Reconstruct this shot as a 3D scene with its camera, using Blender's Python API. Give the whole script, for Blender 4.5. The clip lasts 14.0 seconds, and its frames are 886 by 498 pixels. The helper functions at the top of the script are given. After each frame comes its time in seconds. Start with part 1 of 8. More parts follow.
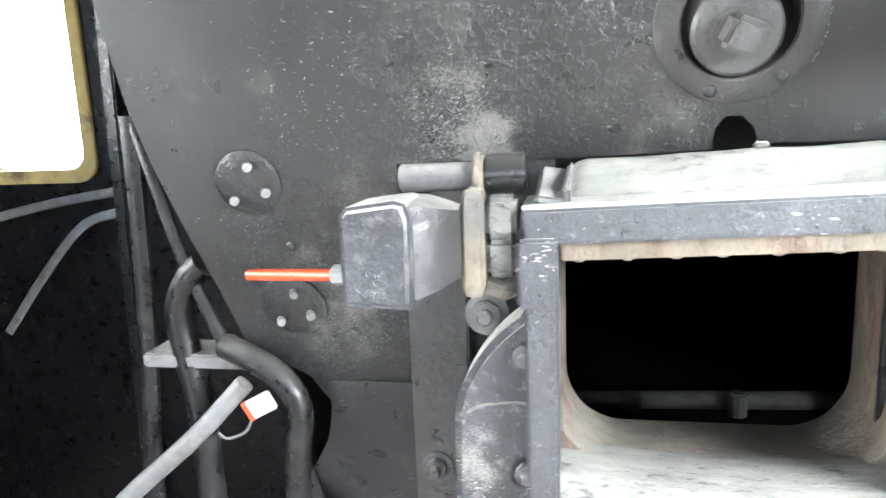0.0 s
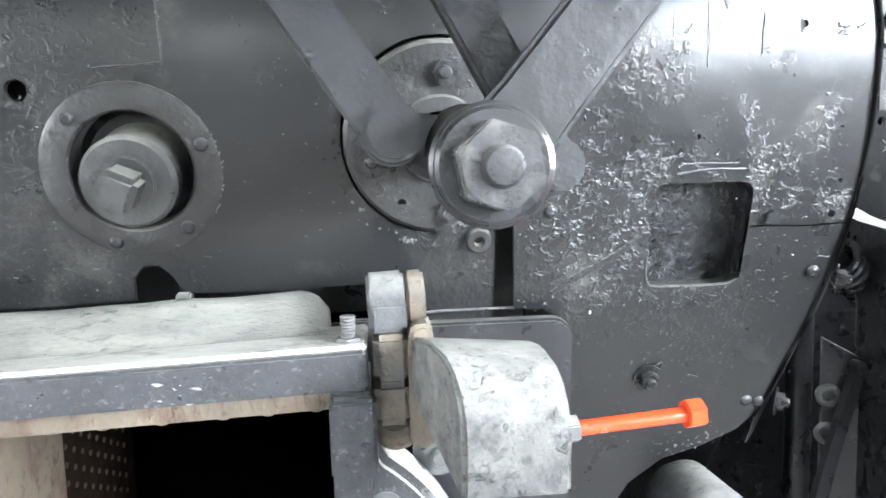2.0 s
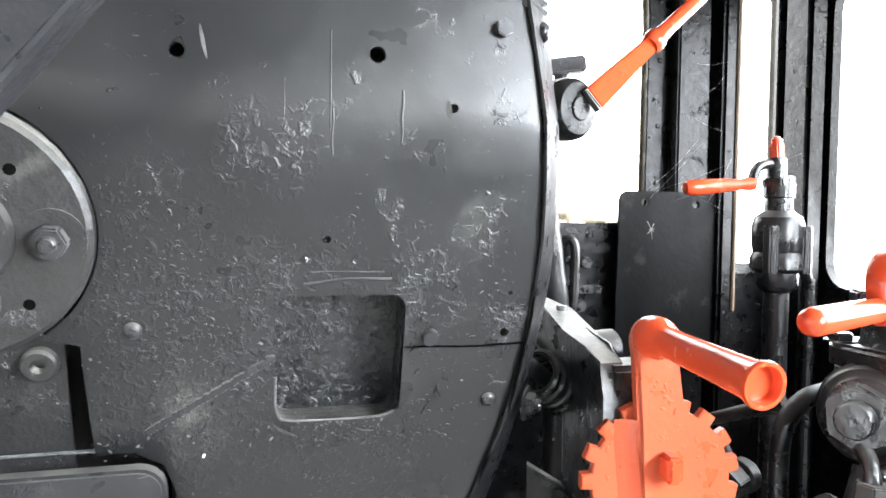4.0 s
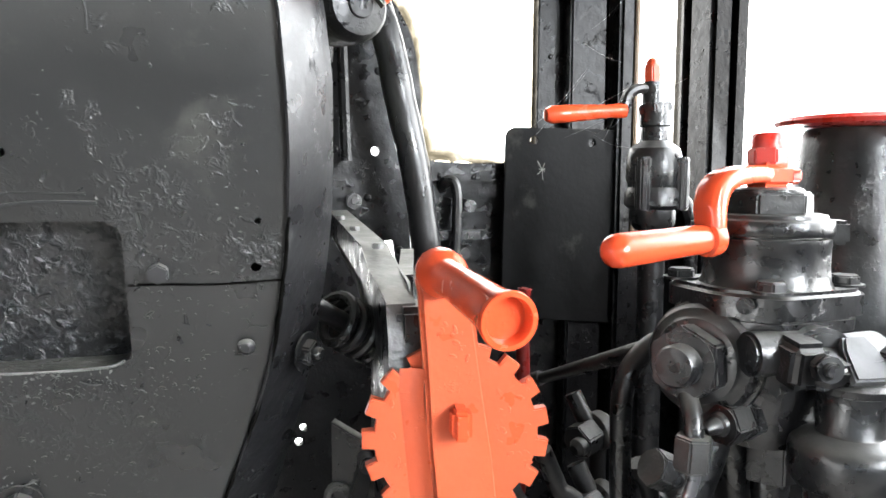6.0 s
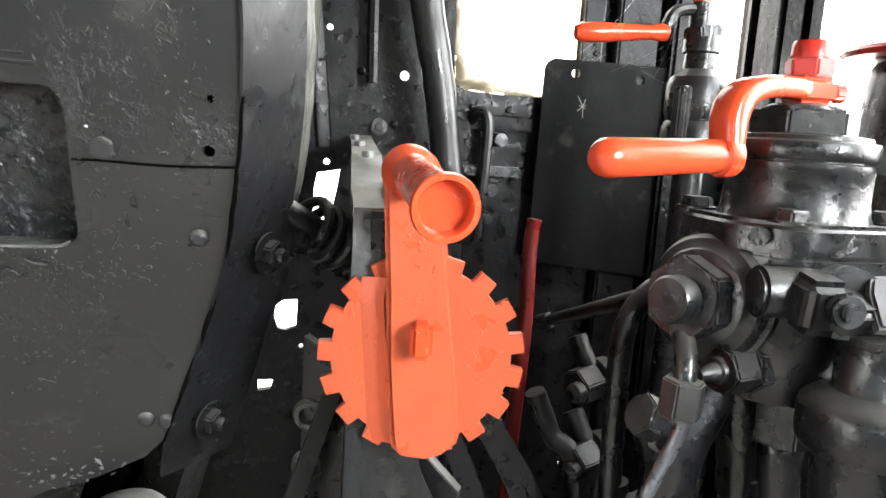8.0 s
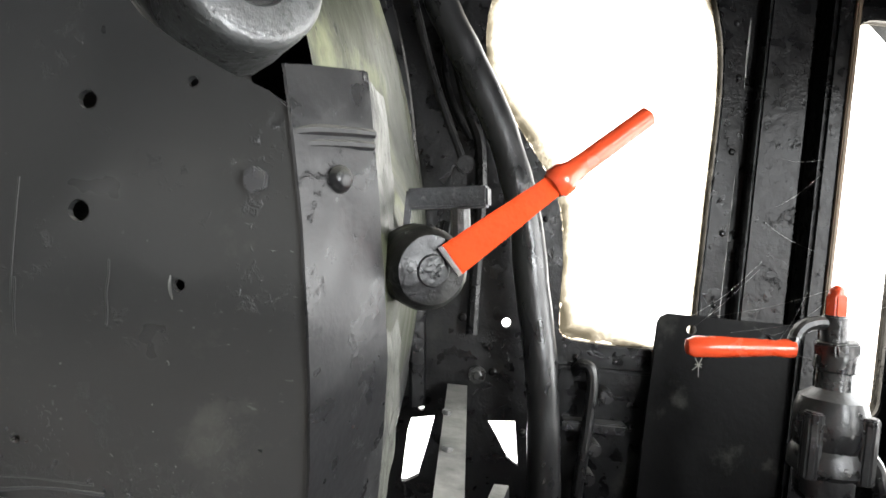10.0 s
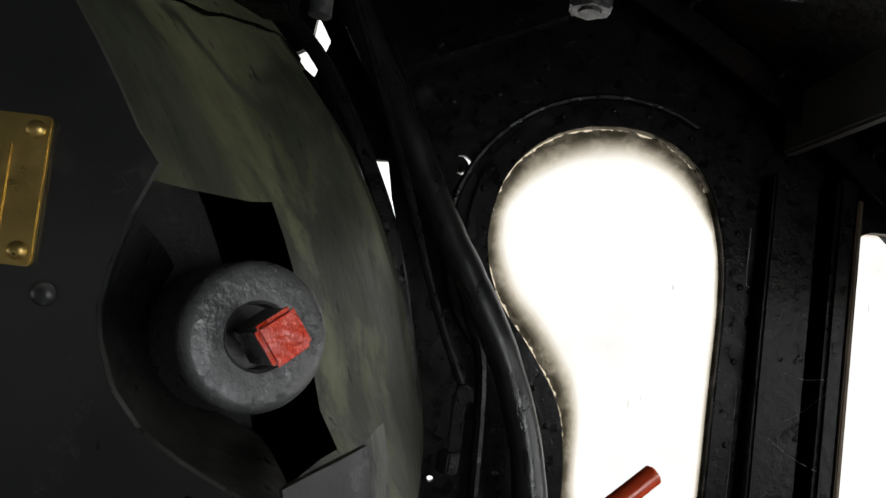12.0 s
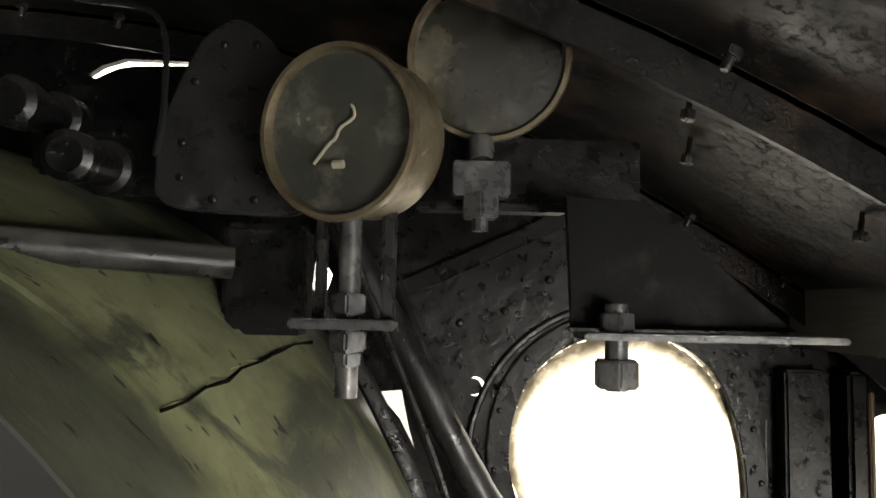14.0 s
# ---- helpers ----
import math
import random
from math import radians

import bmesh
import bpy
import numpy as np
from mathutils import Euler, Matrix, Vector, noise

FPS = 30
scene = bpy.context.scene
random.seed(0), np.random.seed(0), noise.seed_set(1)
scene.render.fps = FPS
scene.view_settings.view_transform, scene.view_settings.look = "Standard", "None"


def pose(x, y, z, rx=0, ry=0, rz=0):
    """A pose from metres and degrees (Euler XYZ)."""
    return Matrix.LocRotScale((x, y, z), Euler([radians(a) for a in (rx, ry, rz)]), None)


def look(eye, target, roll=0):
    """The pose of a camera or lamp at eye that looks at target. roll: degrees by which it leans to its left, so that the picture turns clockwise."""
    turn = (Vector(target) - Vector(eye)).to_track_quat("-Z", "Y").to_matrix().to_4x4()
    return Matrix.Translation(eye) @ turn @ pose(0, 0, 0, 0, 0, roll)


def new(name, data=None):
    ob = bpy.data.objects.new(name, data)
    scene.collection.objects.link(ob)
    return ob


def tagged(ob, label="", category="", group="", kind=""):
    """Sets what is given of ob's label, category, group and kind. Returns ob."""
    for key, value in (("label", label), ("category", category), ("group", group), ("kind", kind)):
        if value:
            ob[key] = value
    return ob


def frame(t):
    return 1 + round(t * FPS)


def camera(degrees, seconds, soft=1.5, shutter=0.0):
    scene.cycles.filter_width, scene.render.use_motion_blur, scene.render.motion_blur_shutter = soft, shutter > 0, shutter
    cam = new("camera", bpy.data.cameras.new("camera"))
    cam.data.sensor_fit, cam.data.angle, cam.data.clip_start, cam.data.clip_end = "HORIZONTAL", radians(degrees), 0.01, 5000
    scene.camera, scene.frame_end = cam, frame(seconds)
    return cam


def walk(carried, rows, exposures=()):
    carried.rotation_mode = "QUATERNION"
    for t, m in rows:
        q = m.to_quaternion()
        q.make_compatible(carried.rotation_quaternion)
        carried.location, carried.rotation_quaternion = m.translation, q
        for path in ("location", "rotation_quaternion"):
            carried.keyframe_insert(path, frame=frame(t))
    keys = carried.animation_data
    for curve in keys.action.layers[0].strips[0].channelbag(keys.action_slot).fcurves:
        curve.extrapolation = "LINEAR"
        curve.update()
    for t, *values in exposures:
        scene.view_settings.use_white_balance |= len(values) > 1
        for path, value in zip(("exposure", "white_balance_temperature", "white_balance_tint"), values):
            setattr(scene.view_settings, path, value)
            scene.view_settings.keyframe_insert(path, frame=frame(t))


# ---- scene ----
cam = camera(64.9, 14.0, shutter=0.15)
PATH = [
    (0, (-0.1806, 0.0304, 0.9793), (-0.5536, 1.9599, 0.6079), -2.33),
    (0.5, (-0.0583, 0.0650, 0.9875), (-0.3007, 2.0259, 0.6773), -0.42),
    (1, (0.0589, 0.0942, 1.0109), (-0.0165, 2.0756, 0.7493), -1.12),
    (1.5, (0.1611, 0.1064, 1.0300), (0.2161, 2.0923, 0.7994), -0.50),
    (2, (0.2313, 0.1183, 1.0503), (0.4101, 2.1002, 0.8499), -1.58),
    (2.5, (0.2970, 0.1329, 1.0638), (0.5962, 2.1038, 0.9030), -1.75),
    (3, (0.3507, 0.1387, 1.0617), (0.7111, 2.1022, 0.9395), 0.07),
    (3.5, (0.4526, 0.1939, 1.0736), (0.8642, 2.1474, 0.9536), -0.22),
    (4, (0.5126, 0.2432, 1.1062), (1.0254, 2.1743, 1.0164), 0.62),
    (4.2, (0.5315, 0.2596, 1.1045), (1.0309, 2.1955, 1.0511), 1.11),
    (6.3, (0.7606, 0.2996, 1.0471), (1.3163, 2.2077, 0.8229), 0.14),
    (6.5, (0.7830, 0.3066, 1.0267), (1.2854, 2.2275, 0.7869), 0.41),
    (7, (0.8004, 0.3051, 0.9956), (1.2429, 2.2330, 0.7000), 1.93),
    (7.2, (0.7917, 0.3040, 0.9925), (1.2231, 2.2269, 0.6509), 2.93),
    (9.3, (0.8614, 0.3659, 1.1386), (1.0158, 2.3548, 0.9962), 4.92),
    (9.5, (0.8461, 0.3698, 1.1652), (0.9491, 2.3638, 1.0498), 5.81),
    (10, (0.8293, 0.3827, 1.2458), (0.8403, 2.3822, 1.2010), 5.61),
    (10.5, (0.8316, 0.3878, 1.2898), (0.8146, 2.3874, 1.3262), 5.41),
    (11, (0.8169, 0.3878, 1.3514), (0.8107, 2.3861, 1.4334), 7.90),
    (11.5, (0.8127, 0.3935, 1.4076), (0.7933, 2.3908, 1.5100), 6.80),
    (12, (0.8021, 0.3888, 1.4640), (0.8027, 2.3851, 1.5858), 6.90),
    (12.5, (0.7990, 0.3815, 1.5252), (0.8002, 2.3767, 1.6638), 7.20),
    (13, (0.7872, 0.3787, 1.6047), (0.8084, 2.3723, 1.7637), 4.20),
    (13.5, (0.7735, 0.3697, 1.7013), (0.7975, 2.3653, 1.8311), 1.80),
    (14, (0.7359, 0.3641, 1.7849), (0.7825, 2.3568, 1.9489), 1.20),
]
EXPOSURES = [(0.0, 3.08, 6200, 10), (0.5, 2.8, 6250, 10), (1.0, 2.76, 6250, 10), (2.0, 2.46, 6050, 10), (3.0, 2.29, 6150, 10), (4.2, 2.06, 6250, 10), (6.5, 1.6, 6500, 10), (7.2, 1.5, 6600, 10), (9.5, 1.42, 6600, 10), (10.0, 1.06, 6600, 10), (10.5, 0.35, 6600, 10), (11.0, -0.8, 6600, 10), (12.0, -1.5, 6600, 10), (12.5, -1.8, 6600, 10), (13.0, -1.9, 6700, 10), (13.5, -0.9, 7000, 10), (14.0, 0.6, 7500, 10)]
walk(cam, [(t, look(eye, target, roll)) for t, eye, target, roll in PATH], exposures=EXPOSURES)

# ---- light ----
world = bpy.data.worlds.new("sky")
scene.world = world
world.use_nodes = True
wn = world.node_tree.nodes
sky = wn.new("ShaderNodeTexSky")
sky.sky_type, sky.sun_disc = "NISHITA", False
sky.sun_elevation, sky.sun_rotation = radians(48), radians(150)
world.node_tree.links.new(sky.outputs[0], wn["Background"].inputs[0])
wn["Background"].inputs[1].default_value = 0.12
sun = new("sun", bpy.data.lights.new("sun", "SUN"))
sun.data.energy, sun.data.angle, sun.data.color = 1.5, radians(12), (1.0, 0.96, 0.9)
sun.matrix_world = look((0, 0, 6), (-3.0, 4.2, 0.2))


def sky_lamp(name, eye, target, w, h, power, colour=(0.93, 0.97, 1.0)):
    """The sky's light in an opening of the cab."""
    lamp = new(name, bpy.data.lights.new(name, "AREA"))
    lamp.data.shape, lamp.data.size, lamp.data.size_y = "RECTANGLE", w, h
    lamp.data.energy, lamp.data.color = power, colour
    lamp.matrix_world = look(eye, target)
    return lamp


sky_lamp("rear_opening_light", (0.0, -1.47, 1.2), (0, 0.6, 0.8), 2.4, 0.36, 3)
sky_lamp("right_doorway_light", (1.585, -0.62, 0.83), (0.0, -0.62, 0.80), 1.45, 1.5, 188)
# Fill added low on the left, from a doorway that is never seen.
sky_lamp("left_fill_light", (-1.585, -0.45, 0.50), (0.0, -0.45, 0.40), 0.75, 0.9, 2.2)
sky_lamp("right_window_light", (1.585, 0.89, 1.27), (0.9, 0.80, 1.0), 0.9, 0.54, 6)


# ---- materials ----
def mat(name, base, rough=0.4, metal=0.0, var=0.25, vscale=9.0, bump=0.25, bscale=70.0, fine=260.0, lit_dust=0.0,
        lit_dust_col=(0.34, 0.33, 0.29), lumps=0.0, wear=0.0, wearcol=(0.2, 0.2, 0.2), wscale=14.0, stretch=(1, 1, 1), rvar=0.15, coat=0.0, spec=0.5, ash=(), ashcol=(0.16, 0.152, 0.135), crust=(), flecks=0.0, fleckcol=(0.01, 0.01, 0.01), glint_chips=0.0, glint_chip_col=(0.085, 0.087, 0.085), micro=0.1, speck=0.0, speckcol=(0.03, 0.03, 0.03)):
    """Paint or metal: colour drift, fine and coarse relief, lumps, worn patches, and settled dust that also stands in
    for top light.
    """
    m = bpy.data.materials.new(name)
    m.use_nodes = True
    nt = m.node_tree
    n, l = nt.nodes, nt.links
    bs = n["Principled BSDF"]
    co = n.new("ShaderNodeTexCoord")
    mp = n.new("ShaderNodeMapping")
    mp.inputs["Scale"].default_value = stretch
    geo = n.new("ShaderNodeNewGeometry")
    l.new(geo.outputs["Position"], mp.inputs[0])

    def noise_tex(scale, detail=4.0, rough_=0.6, dist=0.0):
        t = n.new("ShaderNodeTexNoise")
        t.inputs["Scale"].default_value, t.inputs["Detail"].default_value = scale, detail
        t.inputs["Roughness"].default_value, t.inputs["Distortion"].default_value = rough_, dist
        l.new(mp.outputs[0], t.inputs["Vector"])
        return t.outputs["Fac"]

    def ramp(src, lo, hi, a=0.0, b=1.0):
        r = n.new("ShaderNodeMapRange")
        r.inputs[1].default_value, r.inputs[2].default_value = lo, hi
        r.inputs[3].default_value, r.inputs[4].default_value = a, b
        l.new(src, r.inputs[0])
        return r.outputs[0]

    def mixc(fac, a, b):
        x = n.new("ShaderNodeMix")
        x.data_type = "RGBA"
        for sock, v in ((x.inputs[0], fac), (x.inputs[6], a), (x.inputs[7], b)):
            if hasattr(v, "is_linked"):
                l.new(v, sock)
            else:
                sock.default_value = v if isinstance(v, float) else (*v, 1)
        return x.outputs[2]

    def math_(op, a, b):
        x = n.new("ShaderNodeMath")
        x.operation = op
        for sock, v in zip(x.inputs, (a, b)):
            if hasattr(v, "is_linked"):
                l.new(v, sock)
            else:
                sock.default_value = v
        return x.outputs[0]

    big = noise_tex(vscale, 5.0)
    lo = tuple(max(0.0, c * (1 - var)) for c in base)
    hi = tuple(c * (1 + var) for c in base)
    col = mixc(ramp(big, 0.3, 0.7), lo, hi)
    rgh = ramp(noise_tex(vscale * 3.1, 3.0), 0.3, 0.7, max(0.05, rough - rvar), min(1.0, rough + rvar))
    height = math_("ADD", math_("MULTIPLY", noise_tex(bscale, 3.0), 1.0), math_("MULTIPLY", noise_tex(fine, 2.0), micro))
    if lumps:
        patch = ramp(noise_tex(vscale * 2.3, 7.0, 0.7, 0.3), 0.56, 0.66)
        blob = math_("MULTIPLY", ramp(noise_tex(105.0, 4.0, 0.6, 0.7), 0.50, 0.66), patch)
        height = math_("ADD", height, math_("MULTIPLY", blob, lumps))
    for x_, y_, z_, r_, amount in crust:
        far = n.new("ShaderNodeVectorMath")
        far.operation = "DISTANCE"
        far.inputs[1].default_value = (x_, y_, z_)
        l.new(geo.outputs["Position"], far.inputs[0])
        near = math_("MULTIPLY", ramp(far.outputs["Value"], 0.0, r_, 1.0, 0.0), ramp(noise_tex(38.0, 4.0), 0.38, 0.58))
        blob = ramp(noise_tex(110.0, 4.0, 0.6, 0.6), 0.48, 0.64)
        height = math_("ADD", height, math_("MULTIPLY", math_("MULTIPLY", blob, near), amount))
    if flecks:
        spot = ramp(noise_tex(vscale * 9, 4.0, 0.6, 0.5), 0.66 - 0.1 * flecks, 0.70 - 0.1 * flecks)
        col = mixc(spot, col, fleckcol)
        height = math_("SUBTRACT", height, math_("MULTIPLY", spot, 0.8))
    if wear:
        wf = math_("MULTIPLY", ramp(noise_tex(wscale, 6.0, 0.65), 0.62 - wear * 0.3, 0.75 - wear * 0.25), 1.0)
        col = mixc(wf, col, wearcol)
        rgh = math_("ADD", rgh, math_("MULTIPLY", wf, 0.15))
    # Pale elongated flakes: chipped paint, and painted-in highlights of crinkled paint.
    if glint_chips:
        lie = n.new("ShaderNodeMapping")
        lie.inputs["Scale"].default_value = (0.32, 0.6, 1.0)
        lie.inputs["Rotation"].default_value = (0.0, 0.25, 0.0)
        l.new(geo.outputs["Position"], lie.inputs[0])
        flake = n.new("ShaderNodeTexNoise")
        flake.inputs["Scale"].default_value, flake.inputs["Detail"].default_value = 300.0, 3.0
        flake.inputs["Distortion"].default_value = 0.5
        l.new(lie.outputs[0], flake.inputs["Vector"])
        zone = ramp(noise_tex(8.0, 4.0), 0.42, 0.68, -0.07, 0.03 + 0.05 * glint_chips)
        cf = ramp(math_("ADD", flake.outputs["Fac"], zone), 0.70, 0.73)
        col = mixc(cf, col, glint_chip_col)
        height = math_("ADD", height, math_("MULTIPLY", cf, 0.7))
    for x_, y_, z_, r_, amount in ash:
        far = n.new("ShaderNodeVectorMath")
        far.operation = "DISTANCE"
        far.inputs[1].default_value = (x_, y_, z_)
        l.new(geo.outputs["Position"], far.inputs[0])
        near = ramp(far.outputs["Value"], 0.0, r_, 1.0, 0.0)
        soft = math_("MULTIPLY", near, ramp(noise_tex(16.0, 6.0), 0.35, 0.65, 0.2, 1.0))
        grain = ramp(math_("ADD", math_("MULTIPLY", noise_tex(330.0, 2.0), 0.6), math_("MULTIPLY", soft, 0.6)), 0.5, 0.68)
        af = math_("MULTIPLY", grain, math_("MULTIPLY", soft, amount))
        col = mixc(af, col, ashcol)
        rgh = math_("ADD", rgh, math_("MULTIPLY", af, 0.4))
    # Dust on upward faces; its paleness also paints in light from above.
    if lit_dust:
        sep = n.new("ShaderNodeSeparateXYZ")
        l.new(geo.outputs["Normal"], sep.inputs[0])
        df = math_("MULTIPLY", ramp(sep.outputs[2], 0.15, 0.85), ramp(noise_tex(22.0, 5.0), 0.3, 0.62, 0.35 * lit_dust, lit_dust))
        col = mixc(df, col, lit_dust_col)
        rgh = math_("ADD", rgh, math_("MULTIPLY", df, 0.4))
    if speck:
        sp = math_("MULTIPLY", ramp(noise_tex(95.0, 6.0, 0.75, 0.4), 0.55, 0.62), ramp(noise_tex(13.0, 4.0), 0.40, 0.62, 0.15, speck))
        col = mixc(sp, col, speckcol)
        height = math_("SUBTRACT", height, math_("MULTIPLY", sp, 0.6))
    if not isinstance(col, tuple):
        l.new(col, bs.inputs["Base Color"])
    l.new(rgh, bs.inputs["Roughness"])
    bs.inputs["Metallic"].default_value = metal
    bs.inputs["Coat Weight"].default_value = coat
    bs.inputs["Coat Roughness"].default_value = 0.15
    bs.inputs["Specular IOR Level"].default_value = spec
    b = n.new("ShaderNodeBump")
    b.inputs["Strength"].default_value = bump
    b.inputs["Distance"].default_value = 0.004
    l.new(height, b.inputs["Height"])
    l.new(b.outputs[0], bs.inputs["Normal"])
    return m


BLACK = mat("black_gloss_paint", (0.018, 0.018, 0.0195), 0.34, bump=0.3, bscale=18, fine=420, lumps=2.0, vscale=7, lit_dust=0.4, wear=0.08, wearcol=(0.05, 0.048, 0.042), spec=0.4, rvar=0.1, glint_chips=0.8)
CLAD = mat("lumpy_black_cladding_paint", (0.0125, 0.0126, 0.0128), 0.33, bump=0.34, bscale=9, fine=420, micro=0.03, lumps=0.9, vscale=6, lit_dust=0.25, wear=0.06, wearcol=(0.03, 0.03, 0.027), spec=0.42, rvar=0.07, glint_chips=0.25, glint_chip_col=(0.05, 0.05, 0.049),
           ash=((-0.31, 0.86, 0.955, 0.15, 0.8), (-0.48, 0.90, 0.74, 0.24, 0.75), (0.44, 0.86, 0.93, 0.08, 0.5), (-0.42, 0.87, 0.88, 0.14, 0.4), (-0.10, 0.85, 0.96, 0.16, 0.25)),
           crust=((0.47, 0.86, 0.94, 0.10, 2.6), (0.53, 0.85, 0.97, 0.13, 2.0), (0.42, 0.83, 1.04, 0.13, 1.3), (-0.05, 0.83, 1.0, 0.18, 0.9), (-0.55, 0.85, 0.89, 0.14, 2.2), (0.655, 0.85, 1.03, 0.06, 2.0), (0.60, 0.88, 0.89, 0.08, 1.8), 
                  (-0.33, 0.85, 0.96, 0.16, 3.5), (-0.5, 0.9, 0.70, 0.22, 3.5), (-0.42, 0.87, 0.88, 0.13, 2.2), (0.735, 0.84, 1.01, 0.04, 2.0), (0.52, 0.83, 1.16, 0.05, 1.4), (-0.30, 0.82, 1.10, 0.22, 1.1), (-0.12, 0.82, 1.20, 0.16, 0.8)))
GLINT = mat("thick_gloss_paint_run", (0.014, 0.014, 0.015), 0.25, bump=0.1, vscale=30, rvar=0.06)
BLACK_DULL = mat("sooty_black_paint", (0.02, 0.0195, 0.019), 0.40, bump=0.5, bscale=60, fine=420, lumps=4.0, vscale=8, lit_dust=0.6, wear=0.15, wearcol=(0.06, 0.058, 0.052), wscale=16)
BAND = mat("worn_black_band", (0.009, 0.009, 0.0096), 0.32, bump=0.3, bscale=30, fine=380, vscale=11, lit_dust=0.3, lumps=1.5, wear=0.1, wearcol=(0.03, 0.03, 0.03), spec=0.2, rvar=0.1)
TAR = mat("tarry_black_paint", (0.0030, 0.0030, 0.0033), 0.34, bump=0.4, bscale=60, lumps=2.0, vscale=12, lit_dust=0.2, lit_dust_col=(0.12, 0.115, 0.10), wear=0.05, wearcol=(0.02, 0.02, 0.018), spec=0.2)
DARK = mat("dark_oily_steel", (0.006, 0.006, 0.0065), 0.30, bump=0.28, bscale=60, lumps=1.3, vscale=14, lit_dust=0.4, lit_dust_col=(0.15, 0.145, 0.13), wear=0.12, wearcol=(0.03, 0.029, 0.027), rvar=0.09, spec=0.5)
GREY = mat("dusty_grey_casting", (0.06, 0.06, 0.06), 0.5, bump=0.5, bscale=80, vscale=18, lit_dust=0.8, lit_dust_col=(0.28, 0.275, 0.25), wear=0.25, wearcol=(0.11, 0.107, 0.098), speck=0.8, speckcol=(0.03, 0.03, 0.029))
GREYBLUE = mat("grey_painted_bar", (0.034, 0.035, 0.038), 0.42, bump=0.5, bscale=70, fine=300, vscale=16, lit_dust=0.8, lit_dust_col=(0.30, 0.30, 0.27), lumps=4.0, wear=0.12, wearcol=(0.12, 0.12, 0.115), wscale=120, glint_chips=1.6, glint_chip_col=(0.26, 0.26, 0.25), micro=0.4, speck=0.8, speckcol=(0.010, 0.010, 0.011))
PALE = mat("ash_covered_casting", (0.13, 0.129, 0.114), 0.78, bump=0.7, bscale=50, fine=240, micro=0.4, vscale=9, var=0.4, lit_dust=0.9, lit_dust_col=(0.28, 0.276, 0.24), lumps=3.0, wear=0.5, wearcol=(0.05, 0.05, 0.047), wscale=34, stretch=(0.4, 1, 1), speck=0.95, speckcol=(0.06, 0.06, 0.055))
TAN = mat("heat_tanned_iron", (0.125, 0.100, 0.072), 0.78, bump=0.7, bscale=45, fine=220, micro=0.4, vscale=8, var=0.45, lit_dust=0.6, lit_dust_col=(0.26, 0.245, 0.20), lumps=2.5, wear=0.42, wearcol=(0.085, 0.05, 0.034), wscale=17, stretch=(1, 1, 0.5), speck=0.8, speckcol=(0.05, 0.03, 0.02))
RUSTY = mat("rusty_clamp_steel", (0.12, 0.098, 0.07), 0.6, bump=0.5, bscale=60, vscale=18, var=0.5, lit_dust=0.6, lit_dust_col=(0.25, 0.23, 0.185), lumps=2.0, wear=0.45, wearcol=(0.085, 0.082, 0.075), wscale=22, speck=0.6, speckcol=(0.05, 0.03, 0.018))
# Soot darkened past its own tone, so the colour holds the shade of depth.
SOOT_SHADE = mat("soot_with_depth_shade", (0.003, 0.0029, 0.0027), 0.95, bump=0.3, spec=0.0)
RED = mat("glossy_signal_red_paint", (0.50, 0.055, 0.018), 0.22, bump=0.15, bscale=35, fine=120, vscale=10, var=0.08, lumps=1.2, rvar=0.08, spec=0.4)
RED_ARM = mat("matt_signal_red_paint", (0.50, 0.046, 0.010), 0.65, bump=0.3, bscale=60, fine=160, vscale=14, var=0.12, lumps=1.0, spec=0.05)
RED_FLAT = mat("satin_signal_red_paint", (0.41, 0.070, 0.028), 0.33, bump=0.2, bscale=30, fine=160, vscale=10, var=0.1, lumps=2.4, rvar=0.08, spec=0.3)
RED_DARK = mat("dull_red_paint", (0.34, 0.022, 0.014), 0.33, bump=0.25, bscale=60, vscale=14, var=0.15, spec=0.35)


